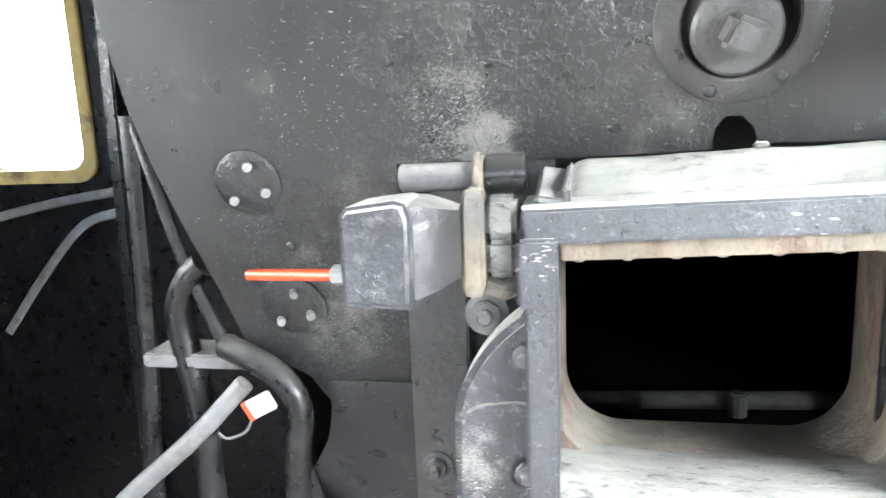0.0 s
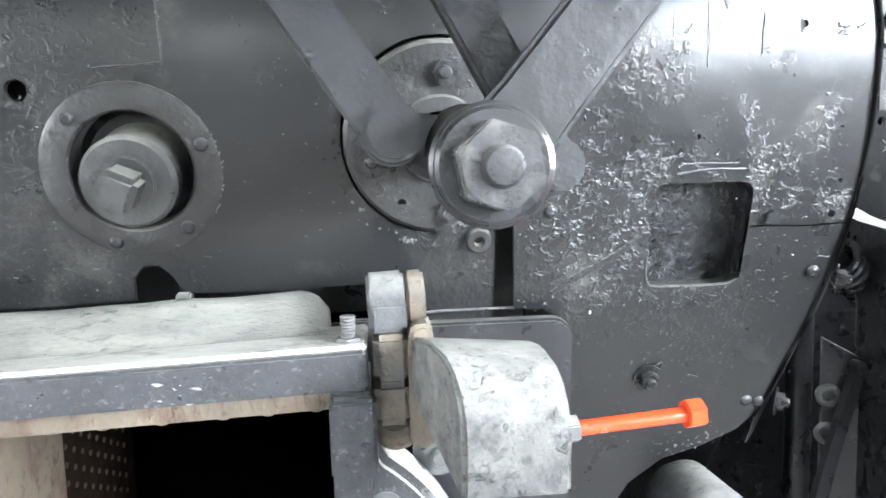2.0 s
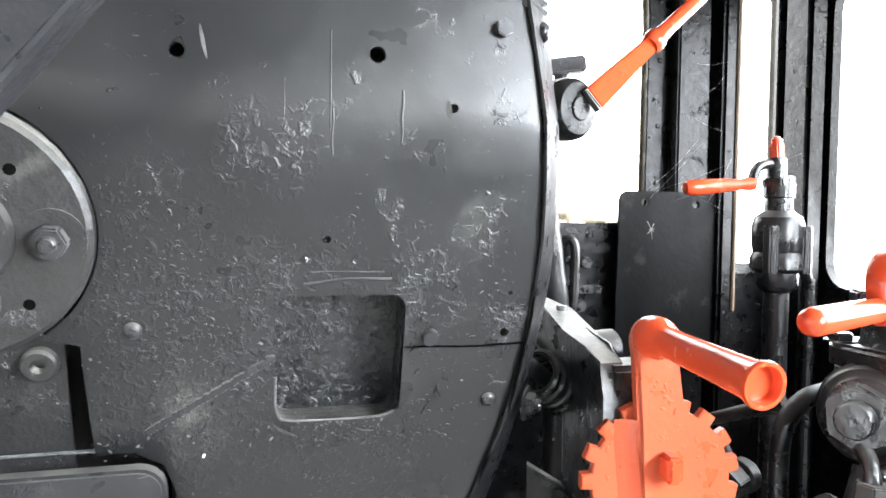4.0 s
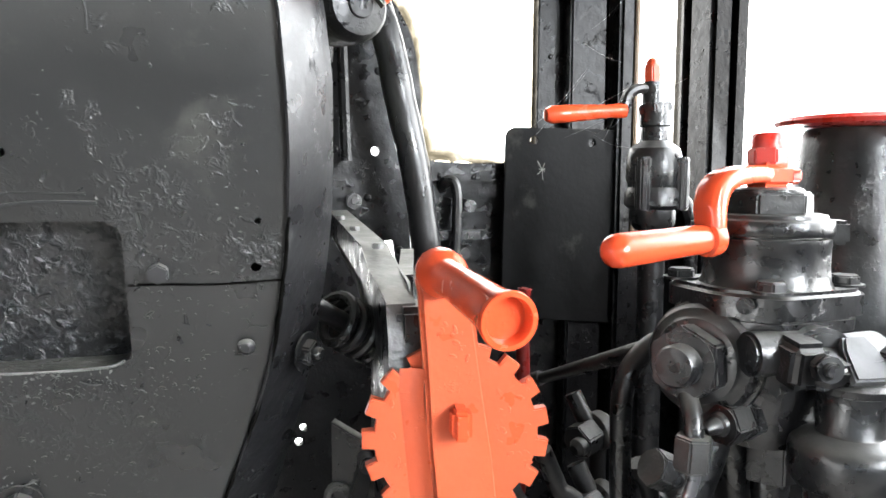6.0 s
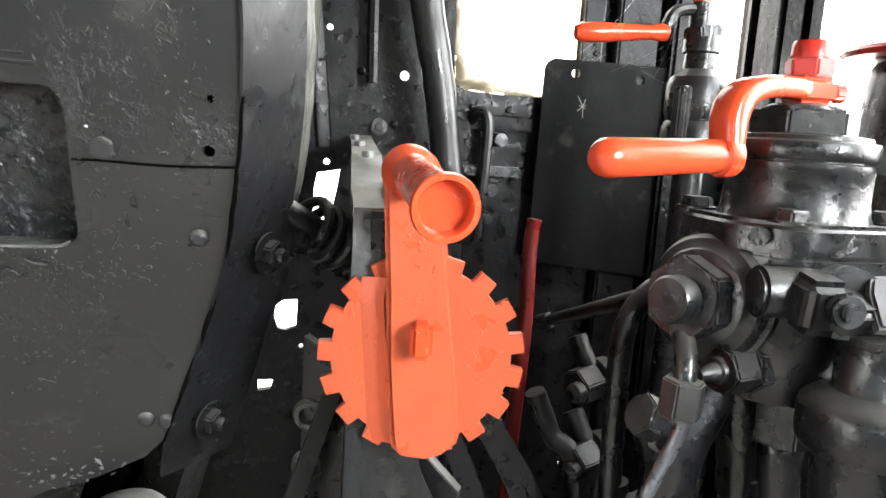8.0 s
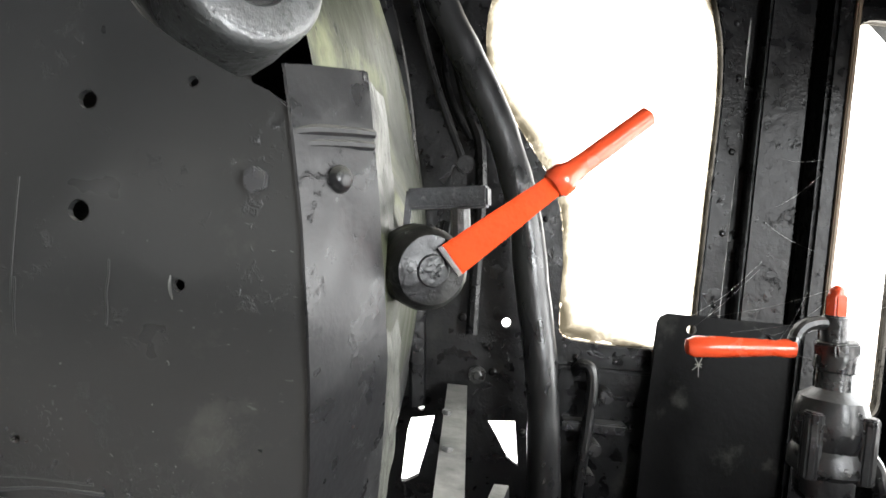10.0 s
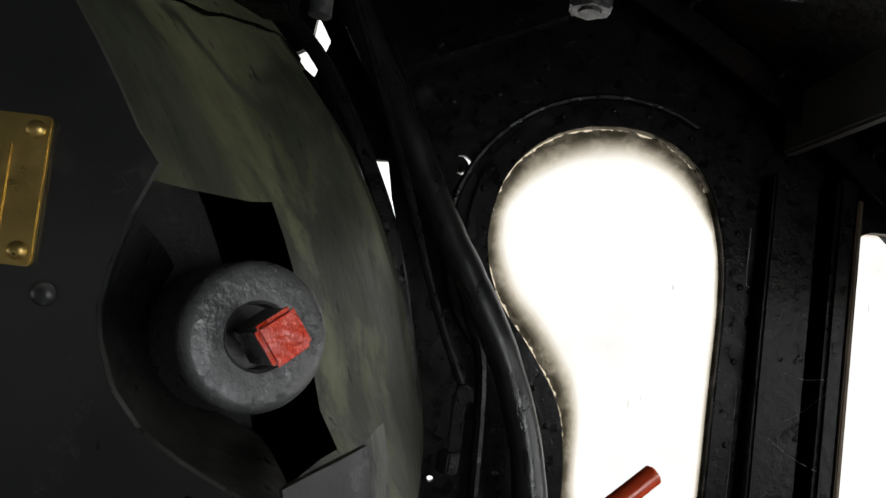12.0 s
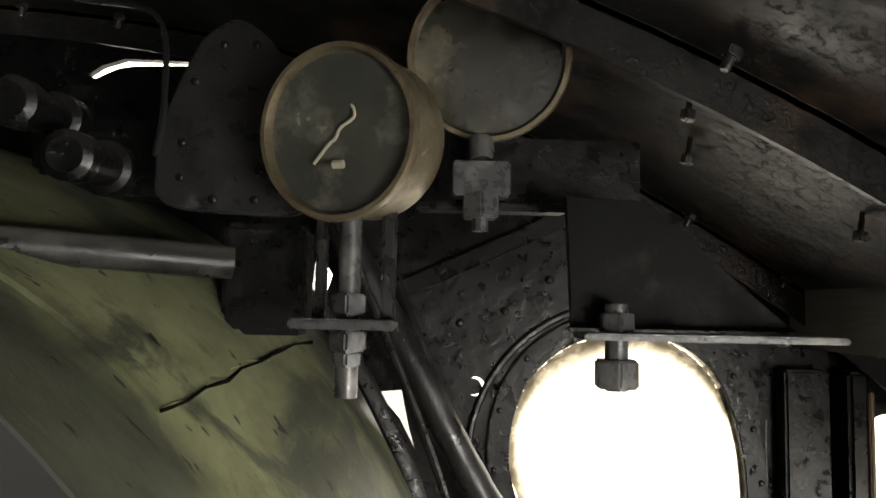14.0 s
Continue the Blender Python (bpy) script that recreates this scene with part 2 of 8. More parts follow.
def streaked_olive(name):
    """Old olive paint over black, worn in long streaks that follow the boiler's curve."""
    m = bpy.data.materials.new(name)
    m.use_nodes = True
    n, l = m.node_tree.nodes, m.node_tree.links
    bs = n["Principled BSDF"]
    geo, sep = n.new("ShaderNodeNewGeometry"), n.new("ShaderNodeSeparateXYZ")
    l.new(geo.outputs["Position"], sep.inputs[0])

    def calc(op, a, b=0.0, c=0.0, clamp=False):
        x = n.new("ShaderNodeMath")
        x.operation, x.use_clamp = op, clamp
        for sock, v in zip(x.inputs, (a, b, c)):
            if hasattr(v, "is_linked"):
                l.new(v, sock)
            else:
                sock.default_value = v
        return x.outputs[0]

    def ramp(src, lo, hi, a=0.0, b=1.0):
        r = n.new("ShaderNodeMapRange")
        r.inputs[1].default_value, r.inputs[2].default_value, r.inputs[3].default_value, r.inputs[4].default_value = lo, hi, a, b
        l.new(src, r.inputs[0])
        return r.outputs[0]

    def mixc(fac, a, b):
        x = n.new("ShaderNodeMix")
        x.data_type = "RGBA"
        for sock, v in ((x.inputs[0], fac), (x.inputs[6], a), (x.inputs[7], b)):
            if hasattr(v, "is_linked"):
                l.new(v, sock)
            else:
                sock.default_value = (*v, 1)
        return x.outputs[2]

    ang = calc("ARCTAN2", calc("SUBTRACT", sep.outputs[2], 1.19), sep.outputs[0])
    rad = calc("SQRT", calc("ADD", calc("POWER", sep.outputs[0], 2.0), calc("POWER", calc("SUBTRACT", sep.outputs[2], 1.19), 2.0)))

    def polar(across, along, detail, rough=0.6, dist=0.0, seed=0.0):
        t, co = n.new("ShaderNodeTexNoise"), n.new("ShaderNodeCombineXYZ")
        t.inputs["Scale"].default_value, t.inputs["Detail"].default_value = 1.0, detail
        t.inputs["Roughness"].default_value, t.inputs["Distortion"].default_value = rough, dist
        l.new(calc("MULTIPLY", sep.outputs[1], across), co.inputs[0])
        l.new(calc("MULTIPLY", ang, along), co.inputs[1])
        l.new(calc("MULTIPLY_ADD", rad, across, seed), co.inputs[2])
        l.new(co.outputs[0], t.inputs["Vector"])
        return t.outputs["Fac"]

    base = mixc(ramp(polar(9, 4, 5), 0.35, 0.65), (0.018, 0.0195, 0.014), (0.044, 0.047, 0.033))
    olive = mixc(ramp(polar(20, 9, 6, 0.65, 0.3, 7.0), 0.35, 0.68), (0.075, 0.080, 0.042), (0.135, 0.140, 0.080))
    high = ramp(ang, 0.55, 1.0)
    bands = ramp(calc("ADD", polar(9, 4.2, 7, 0.66, 0.5, 3.0), calc("MULTIPLY", high, 0.13)), 0.50, 0.58)
    crown = calc("MULTIPLY", ramp(sep.outputs[1], 0.93, 0.985), ramp(sep.outputs[1], 1.02, 1.12, 1.0, 0.55))
    low = ramp(ang, 0.40, 0.60, 1.0, 0.0)
    col = mixc(calc("MULTIPLY", bands, calc("MAXIMUM", crown, calc("MULTIPLY", low, 0.7))), base, olive)
    foot = ramp(calc("ADD", sep.outputs[2], calc("MULTIPLY", polar(40, 14, 6, 0.7, 0.3, 31.0), 0.14)), 1.13, 1.22, 1.0, 0.0)
    col = mixc(foot, col, (0.014, 0.014, 0.013))
    wear = ramp(polar(30, 9, 7, 0.72, 0.2, 11.0), 0.54, 0.64)
    col = mixc(calc("MULTIPLY", wear, 0.5), col, (0.016, 0.017, 0.014))
    flecks = ramp(polar(95, 22, 3, 0.5, 0.4, 17.0), 0.675, 0.695)
    col = mixc(flecks, col, (0.006, 0.006, 0.006))
    l.new(col, bs.inputs["Base Color"])
    l.new(ramp(polar(30, 9, 4, 0.6, 0.0, 23.0), 0.3, 0.7, 0.34, 0.58), bs.inputs["Roughness"])
    bs.inputs["Specular IOR Level"].default_value = 0.4
    height = calc("SUBTRACT", calc("MULTIPLY_ADD", polar(60, 14, 4, 0.6, 0.0, 29.0), 0.8, calc("MULTIPLY", bands, 0.15)), calc("MULTIPLY", flecks, 0.9))
    b = n.new("ShaderNodeBump")
    b.inputs["Strength"].default_value, b.inputs["Distance"].default_value = 0.45, 0.004
    l.new(height, b.inputs["Height"])
    l.new(b.outputs[0], bs.inputs["Normal"])
    return m


OLIVE = streaked_olive("streaked_olive_paint")
BRASS = mat("dull_brass", (0.42, 0.30, 0.10), 0.38, metal=0.9, bump=0.15, vscale=20, var=0.2)
STEEL = mat("bare_dusty_steel", (0.13, 0.13, 0.127), 0.42, metal=0.35, bump=0.3, bscale=120, vscale=25, lit_dust=0.7, lit_dust_col=(0.30, 0.295, 0.275), wear=0.2, wearcol=(0.08, 0.06, 0.042))
POLISH = mat("worn_steel_lug", (0.06, 0.06, 0.061), 0.5, metal=0.2, bump=0.05, vscale=25)
BRIGHT = mat("oily_bright_steel", (0.09, 0.09, 0.095), 0.3, metal=0.6, bump=0.05, vscale=25)
RUBBER = mat("black_lagged_hose", (0.008, 0.008, 0.0085), 0.33, bump=0.35, bscale=35, vscale=10, stretch=(1, 1, 0.5), lumps=0.4)
LEVER = mat("grey_painted_lever", (0.014, 0.014, 0.0155), 0.36, bump=0.25, bscale=60, vscale=9, lit_dust=0.2, lit_dust_col=(0.16, 0.16, 0.15), lumps=0.7, spec=0.38)
RIMMET = mat("tarnished_gauge_rim", (0.11, 0.092, 0.058), 0.4, metal=0.6, bump=0.3, vscale=18, wear=0.4, wearcol=(0.05, 0.033, 0.02))
WOOD = mat("old_whitewashed_wood", (0.075, 0.072, 0.064), 0.75, bump=0.4, bscale=30, vscale=9, stretch=(1, 0.25, 1), wear=0.4, wearcol=(0.05, 0.047, 0.04))
ROOFM = mat("sooty_roof_sheet", (0.0045, 0.0045, 0.0044), 0.42, bump=0.6, bscale=24, vscale=5, var=0.5, wear=0.32, wearcol=(0.03, 0.018, 0.012), wscale=7, spec=0.2, lumps=1.0, speck=0.3, speckcol=(0.003, 0.003, 0.003))
BEADM = mat("worn_brown_wood", (0.12, 0.085, 0.055), 0.7, bump=0.4, bscale=60, vscale=12, stretch=(1, 1, 0.2), wear=0.4, wearcol=(0.03, 0.025, 0.02), wscale=20)
PUTTY = mat("yellowed_putty", (0.34, 0.26, 0.10), 0.6, bump=0.3, vscale=16, wear=0.3, wearcol=(0.12, 0.09, 0.04))
BOUNCE_FLOORM = mat("pale_bounce_floor", (0.44, 0.41, 0.37), 0.7, bump=0.4, bscale=40, stretch=(1, 0.2, 1))
GLASSF = mat("dirty_gauge_glass", (0.03, 0.031, 0.027), 0.16, bump=0.05, vscale=12, wear=0.2, wearcol=(0.09, 0.088, 0.07), wscale=9, rvar=0.05)
GUARDM = mat("smooth_black_enamel", (0.0025, 0.0025, 0.0026), 0.5, bump=0.15, bscale=60, fine=300, vscale=8, lumps=0.5, wear=0.08, wearcol=(0.02, 0.02, 0.018), spec=0.06)
BAFFLE = mat("sooty_brown_plate", (0.018, 0.012, 0.008), 0.9, bump=0.4, bscale=60, spec=0.05)
# Pale ash made whiter still: the top light on the ledge is painted in.
ASH_TOPLIT = mat("toplit_pale_ash", (0.44, 0.435, 0.385), 0.85, bump=0.6, bscale=60, fine=240, micro=0.4, vscale=14, var=0.2, lumps=2.0, wear=0.25, wearcol=(0.24, 0.235, 0.21), wscale=26, stretch=(0.4, 1, 1), speck=0.5, speckcol=(0.12, 0.118, 0.11))
GRATEM = mat("ashy_grate_iron", (0.032, 0.031, 0.029), 0.8, bump=0.5, bscale=60, vscale=14, var=0.4, spec=0.1)
BRACKETM = mat("ash_dusted_bracket_paint", (0.036, 0.037, 0.040), 0.45, bump=0.5, bscale=60, vscale=14, lit_dust=1.0, lit_dust_col=(0.50, 0.50, 0.45), lumps=3.0, wear=0.2, wearcol=(0.14, 0.14, 0.13), wscale=60, micro=0.4, speck=0.5, speckcol=(0.012, 0.012, 0.013), glint_chips=1.2, glint_chip_col=(0.26, 0.26, 0.25), ash=((0.265, 0.79, 0.76, 0.13, 0.9), (-0.25, 0.79, 0.74, 0.10, 0.7), (-0.29, 0.79, 0.58, 0.08, 0.6)), ashcol=(0.34, 0.335, 0.30))
PLUGD = mat("dusty_black_plug", (0.04, 0.04, 0.039), 0.42, bump=0.5, bscale=90, vscale=20, lit_dust=0.9, lit_dust_col=(0.30, 0.295, 0.26), wear=0.2, wearcol=(0.09, 0.088, 0.08), speck=0.7, speckcol=(0.015, 0.015, 0.015))
PLUGM = mat("grey_enamelled_plug", (0.058, 0.059, 0.058), 0.36, bump=0.4, bscale=110, vscale=30, lumps=1.6, wear=0.15, wearcol=(0.05, 0.05, 0.05))
NUTM = mat("worn_dark_nut", (0.034, 0.034, 0.036), 0.32, metal=0.2, bump=0.14, bscale=120, vscale=40, lit_dust=0.6, lit_dust_col=(0.26, 0.255, 0.235), wear=0.2, wearcol=(0.13, 0.125, 0.115))
CASTM = mat("slate_grey_cast_weight", (0.026, 0.027, 0.030), 0.40, bump=0.6, bscale=55, fine=260, micro=0.3, vscale=13, var=0.5, lit_dust=1.0, lit_dust_col=(0.46, 0.45, 0.40), lumps=2.0, wear=0.25, wearcol=(0.08, 0.078, 0.072), wscale=40, glint_chips=0.8, glint_chip_col=(0.16, 0.155, 0.14), speck=0.5, speckcol=(0.02, 0.02, 0.021))
BRKTM = mat("oily_black_bracket", (0.009, 0.009, 0.0095), 0.34, bump=0.3, bscale=60, vscale=12, lit_dust=0.9, lit_dust_col=(0.26, 0.255, 0.235), wear=0.1, wearcol=(0.04, 0.04, 0.037), spec=0.35)
WEIGHTM = mat("ash_grey_cast_weight", (0.095, 0.094, 0.086), 0.65, bump=0.8, bscale=60, fine=260, micro=0.4, vscale=14, var=0.5, lit_dust=0.7, lit_dust_col=(0.30, 0.296, 0.265), lumps=4.0, wear=0.45, wearcol=(0.05, 0.05, 0.049), wscale=30, speck=0.9, speckcol=(0.04, 0.04, 0.039))
STUDM = mat("dim_tan_stud", (0.07, 0.055, 0.042), 0.8, bump=0.2, spec=0.1)
WEB = mat("grey_cobweb", (0.5, 0.5, 0.48), 0.9, bump=0.0)
# Pale tone shared by bare chips and painted highlights.
CHIP_GLINT = mat("pale_chip_and_glint", (0.085, 0.085, 0.082), 0.35, bump=0.2, vscale=60, var=0.5)
POCKETM = mat("lumpy_black_pocket_paint", (0.014, 0.014, 0.0145), 0.3, bump=0.5, bscale=40, fine=300, vscale=14, lit_dust=0.3, spec=0.4, micro=0.3, crust=((0.58, 0.90, 0.98, 0.16, 2.2), (0.54, 0.89, 0.97, 0.05, 3.5)))
RED_DEEP = mat("dark_dull_red_paint", (0.15, 0.012, 0.010), 0.36, bump=0.25, bscale=60, vscale=14, var=0.15, spec=0.3)
RED_LUMPY = mat("thick_lumpy_red_paint", (0.60, 0.048, 0.020), 0.24, bump=0.6, bscale=90, fine=260, vscale=30, var=0.1, lumps=3.0, spec=0.5)
TORN = mat("flaking_grey_sheet", (0.050, 0.051, 0.043), 0.45, bump=0.6, bscale=40, vscale=14, var=0.5, lumps=3.0, wear=0.35, wearcol=(0.012, 0.012, 0.011), wscale=22, stretch=(1, 1, 0.5), speck=0.9, speckcol=(0.005, 0.005, 0.005))
SPINDLE = mat("greasy_olive_black_spindle", (0.020, 0.0205, 0.014), 0.42, bump=0.3, bscale=60, vscale=16, var=0.5, lit_dust=0.5, lit_dust_col=(0.12, 0.118, 0.08), wear=0.2, wearcol=(0.05, 0.05, 0.036))
TAGW = mat("grubby_white_card", (0.36, 0.36, 0.35), 0.6, bump=0.2, vscale=40, wear=0.15, wearcol=(0.2, 0.2, 0.19))
# Pipe black lowered to carry the shade among the pipes below the valves.
SHADE_PIPEM = mat("shade_dark_pipe", (0.006, 0.006, 0.0063), 0.34, bump=0.3, bscale=70, vscale=14, lit_dust=0.5, lit_dust_col=(0.12, 0.115, 0.10), wear=0.25, wearcol=(0.03, 0.03, 0.028), spec=0.3)
GLASSB = mat("dusty_brown_gauge_glass", (0.016, 0.0145, 0.010), 0.22, bump=0.05, vscale=9, var=0.5, wear=0.36, wearcol=(0.13, 0.115, 0.075), wscale=6)
INK = mat("bleached_needle", (0.20, 0.19, 0.14), 0.5)


def dirty_glass(name):
    """A pane with soft brown haze and ragged flakes of soot where its grime is thick."""
    m = bpy.data.materials.new(name)
    m.use_nodes = True
    n, l = m.node_tree.nodes, m.node_tree.links
    bs, out = n["Principled BSDF"], n["Material Output"]
    bs.inputs["Base Color"].default_value, bs.inputs["Roughness"].default_value = (0.045, 0.037, 0.018, 1), 0.8
    bs.inputs["Specular IOR Level"].default_value = 0.1
    geo, att = n.new("ShaderNodeNewGeometry"), n.new("ShaderNodeAttribute")
    att.attribute_name = "grime"

    def fine(scale, detail):
        t = n.new("ShaderNodeTexNoise")
        t.inputs["Scale"].default_value, t.inputs["Detail"].default_value, t.inputs["Roughness"].default_value = scale, detail, 0.65
        l.new(geo.outputs["Position"], t.inputs["Vector"])
        return t.outputs["Fac"]

    def calc(op, a, b, c=0.0):
        x = n.new("ShaderNodeMath")
        x.operation = op
        x.use_clamp = op != "ADD"
        for sock, v in zip(x.inputs, (a, b, c)):
            if hasattr(v, "is_linked"):
                l.new(v, sock)
            else:
                sock.default_value = v
        return x.outputs[0]

    def step(src, lo, hi):
        r = n.new("ShaderNodeMapRange")
        r.interpolation_type = "SMOOTHSTEP"
        r.inputs[1].default_value, r.inputs[2].default_value = lo, hi
        l.new(src, r.inputs[0])
        return r.outputs[0]

    rim = n.new("ShaderNodeAttribute")
    rim.attribute_name = "rim"
    g = att.outputs["Fac"]
    haze = calc("MULTIPLY", calc("MULTIPLY_ADD", fine(34, 6), 0.5, 0.72), calc("POWER", step(g, 0.0, 0.9), 1.0))
    flakes = step(calc("ADD", g, calc("MULTIPLY", fine(150, 6), 0.7)), 1.16, 1.25)
    worn = step(fine(95, 4), 0.60, 0.68)
    fac = calc("MAXIMUM", calc("MULTIPLY", haze, 0.985), calc("MULTIPLY", flakes, 0.96))
    fac = calc("MULTIPLY", fac, calc("SUBTRACT", 1.0, calc("MULTIPLY", worn, 0.06)))
    bare = step(calc("ADD", rim.outputs["Fac"], calc("MULTIPLY_ADD", fine(60, 6), 0.9, 0.0)), 1.30, 1.37)
    fac = calc("MULTIPLY", fac, calc("SUBTRACT", 1.0, calc("MULTIPLY", bare, 0.55)))
    streak = n.new("ShaderNodeMapping")
    streak.inputs["Scale"].default_value = (1.0, 1.0, 0.22)
    l.new(geo.outputs["Position"], streak.inputs[0])
    run = n.new("ShaderNodeTexNoise")
    run.inputs["Scale"].default_value, run.inputs["Detail"].default_value = 120.0, 4.0
    l.new(streak.outputs[0], run.inputs["Vector"])
    fac = calc("MAXIMUM", fac, calc("MULTIPLY", step(run.outputs["Fac"], 0.71, 0.74), 0.55))
    fac = calc("MAXIMUM", fac, calc("MULTIPLY_ADD", fine(9, 6), 0.4, 0.03))
    tr, mx = n.new("ShaderNodeBsdfTransparent"), n.new("ShaderNodeMixShader")
    l.new(fac, mx.inputs[0])
    l.new(tr.outputs[0], mx.inputs[1])
    l.new(bs.outputs[0], mx.inputs[2])
    tint = n.new("ShaderNodeMix")
    tint.data_type = "RGBA"
    tint.inputs[6].default_value, tint.inputs[7].default_value = (1, 1, 1, 1), (1.0, 0.87, 0.66, 1)
    l.new(haze, tint.inputs[0])
    l.new(tint.outputs[2], tr.inputs[0])
    l.new(mx.outputs[0], out.inputs[0])
    return m


def glow(name, colour, strength):
    m = bpy.data.materials.new(name)
    m.use_nodes = True
    n, l = m.node_tree.nodes, m.node_tree.links
    em = n.new("ShaderNodeEmission")
    em.inputs[0].default_value, em.inputs[1].default_value = (*colour, 1), strength
    l.new(em.outputs[0], n["Material Output"].inputs[0])
    return m


SKYGLOW = glow("white_sky", (1.0, 1.0, 0.98), 4.0)

# ---- mesh tools ----
I4 = Matrix.Identity(4)


def part(name, bm, material, parent=None, label="", m=None, sharp=35):
    """Links a bmesh as one mesh object, under a thing or a part."""
    me = bm
    if not isinstance(bm, bpy.types.Mesh):
        me = bpy.data.meshes.new(name)
        bmesh.ops.recalc_face_normals(bm, faces=bm.faces)
        bm.to_mesh(me)
        bm.free()
        me.materials.append(material)
        me.shade_smooth()
        me.set_sharp_from_angle(angle=radians(sharp))
    ob = new(name, me)
    if m is not None:
        ob.matrix_basis = m
    if parent is not None:
        ob.parent = parent
        bpy.context.view_layer.update()
        ob.matrix_parent_inverse = parent.matrix_world.inverted()
    if label:
        ob["label"] = label
    return ob


def thing(name, at, label, category, group="", kind=""):
    e = new(name)
    e.location, e.empty_display_size = at, 0.03
    tagged(e, label, category, group, kind)
    bpy.context.view_layer.update()
    return e


def bm_new():
    return bmesh.new()


def bevel(bm, off, seg=2, angle=25, only=None):
    es = [e for e in (only or bm.edges) if len(e.link_faces) == 2 and e.calc_face_angle(0) > radians(angle)]
    if es:
        bmesh.ops.bevel(bm, geom=es, offset=off, segments=seg, affect="EDGES", clamp_overlap=True)
    return bm


def box(bm, c, s, m=I4, bev=0.0, seg=2):
    t = bmesh.new()
    bmesh.ops.create_cube(t, size=1)
    for v in t.verts:
        v.co = Vector((v.co.x * s[0], v.co.y * s[1], v.co.z * s[2]))
    if bev:
        bevel(t, bev, seg)
    bmesh.ops.transform(t, matrix=m @ Matrix.Translation(c) if m is not I4 else Matrix.Translation(c), verts=t.verts)
    return join(bm, t)


def join(bm, t):
    me = bpy.data.meshes.new("tmp")
    t.to_mesh(me)
    t.free()
    bm.from_mesh(me)
    bpy.data.meshes.remove(me)
    return bm


def axis(a, b):
    """A frame at a with its z towards b."""
    a, b = Vector(a), Vector(b)
    return Matrix.Translation(a) @ (b - a).to_track_quat("Z", "Y").to_matrix().to_4x4()


def rod(bm, a, b, r, r2=None, n=20, bev=0.0, spin=0.0):
    t = bmesh.new()
    h = (Vector(b) - Vector(a)).length
    bmesh.ops.create_cone(t, cap_ends=True, segments=n, radius1=r, radius2=r if r2 is None else r2, depth=h)
    if bev:
        bevel(t, bev, 2, 40)
    bmesh.ops.transform(t, matrix=axis(a, b) @ pose(0, 0, h / 2, 0, 0, spin), verts=t.verts)
    return join(bm, t)


def lathe(bm, profile, m, n=28):
    """Turns (radius, height) pairs round the frame's z."""
    t = bmesh.new()
    rings = []
    for r, h in profile:
        if r < 1e-5:
            rings.append([t.verts.new((0, 0, h))])
        else:
            rings.append([t.verts.new((r * math.cos(k * math.tau / n), r * math.sin(k * math.tau / n), h)) for k in range(n)])
    for a, b in zip(rings, rings[1:]):
        for k in range(n):
            va, vb, vc, vd = a[k % len(a)], a[(k + 1) % len(a)], b[(k + 1) % len(b)], b[k % len(b)]
            vs = list(dict.fromkeys((va, vb, vc, vd)))
            if len(vs) > 2:
                t.faces.new(vs)
    bmesh.ops.transform(t, matrix=m, verts=t.verts)
    return join(bm, t)


def spline(pts, sub=6):
    """Catmull-Rom points through pts."""
    p = [Vector(q) for q in pts]
    if len(p) < 3:
        return p
    p = [2 * p[0] - p[1], *p, 2 * p[-1] - p[-2]]
    out = []
    for i in range(1, len(p) - 2):
        a, b, c, d = p[i - 1:i + 3]
        for k in range(sub):
            u = k / sub
            out.append(0.5 * (2 * b + (c - a) * u + (2 * a - 5 * b + 4 * c - d) * u * u + (3 * b - a - 3 * c + d) * u ** 3))
    return [*out, p[-2]]


def tube(bm, pts, r, n=12, sub=6, wob=0.0, flat=1.0):
    """A round (or flattened) bar swept along a smooth line."""
    line = spline(pts, sub)
    t = bmesh.new()
    rings, up = [], Vector((0.13, -1, 0.21)).normalized()
    for i, q in enumerate(line):
        d = (line[min(i + 1, len(line) - 1)] - line[max(i - 1, 0)]).normalized()
        s = d.cross(up).normalized()
        up = s.cross(d).normalized()
        rr = r * (1 + wob * noise.noise(q * 25))
        rings.append([t.verts.new(q + (s * math.cos(a) + up * math.sin(a) * flat) * rr) for a in [k * math.tau / n for k in range(n)]])
    for a, b in zip(rings, rings[1:]):
        for k in range(n):
            t.faces.new((a[k], a[(k + 1) % n], b[(k + 1) % n], b[k]))
    t.faces.new(rings[0][::-1])
    t.faces.new(rings[-1])
    return join(bm, t)


def fill(loops, cuts=None):
    """A flat face in x, y bounded by the first loop, with the other loops as holes."""
    t = bmesh.new()
    edges = []
    for lp in loops:
        vs = [t.verts.new((q[0], q[1], 0)) for q in lp]
        edges += [t.edges.new((a, b)) for a, b in zip(vs, vs[1:] + vs[:1])]
    bmesh.ops.triangle_fill(t, edges=edges, use_beauty=True, use_dissolve=False)
    for ax, lo, hi, step in cuts or ():
        v = lo
        while v < hi:
            co, no = ((v, 0, 0), (1, 0, 0)) if ax == "x" else ((0, v, 0), (0, 1, 0))
            bmesh.ops.bisect_plane(t, geom=t.verts[:] + t.edges[:] + t.faces[:], plane_co=co, plane_no=no)
            v += step
    return t


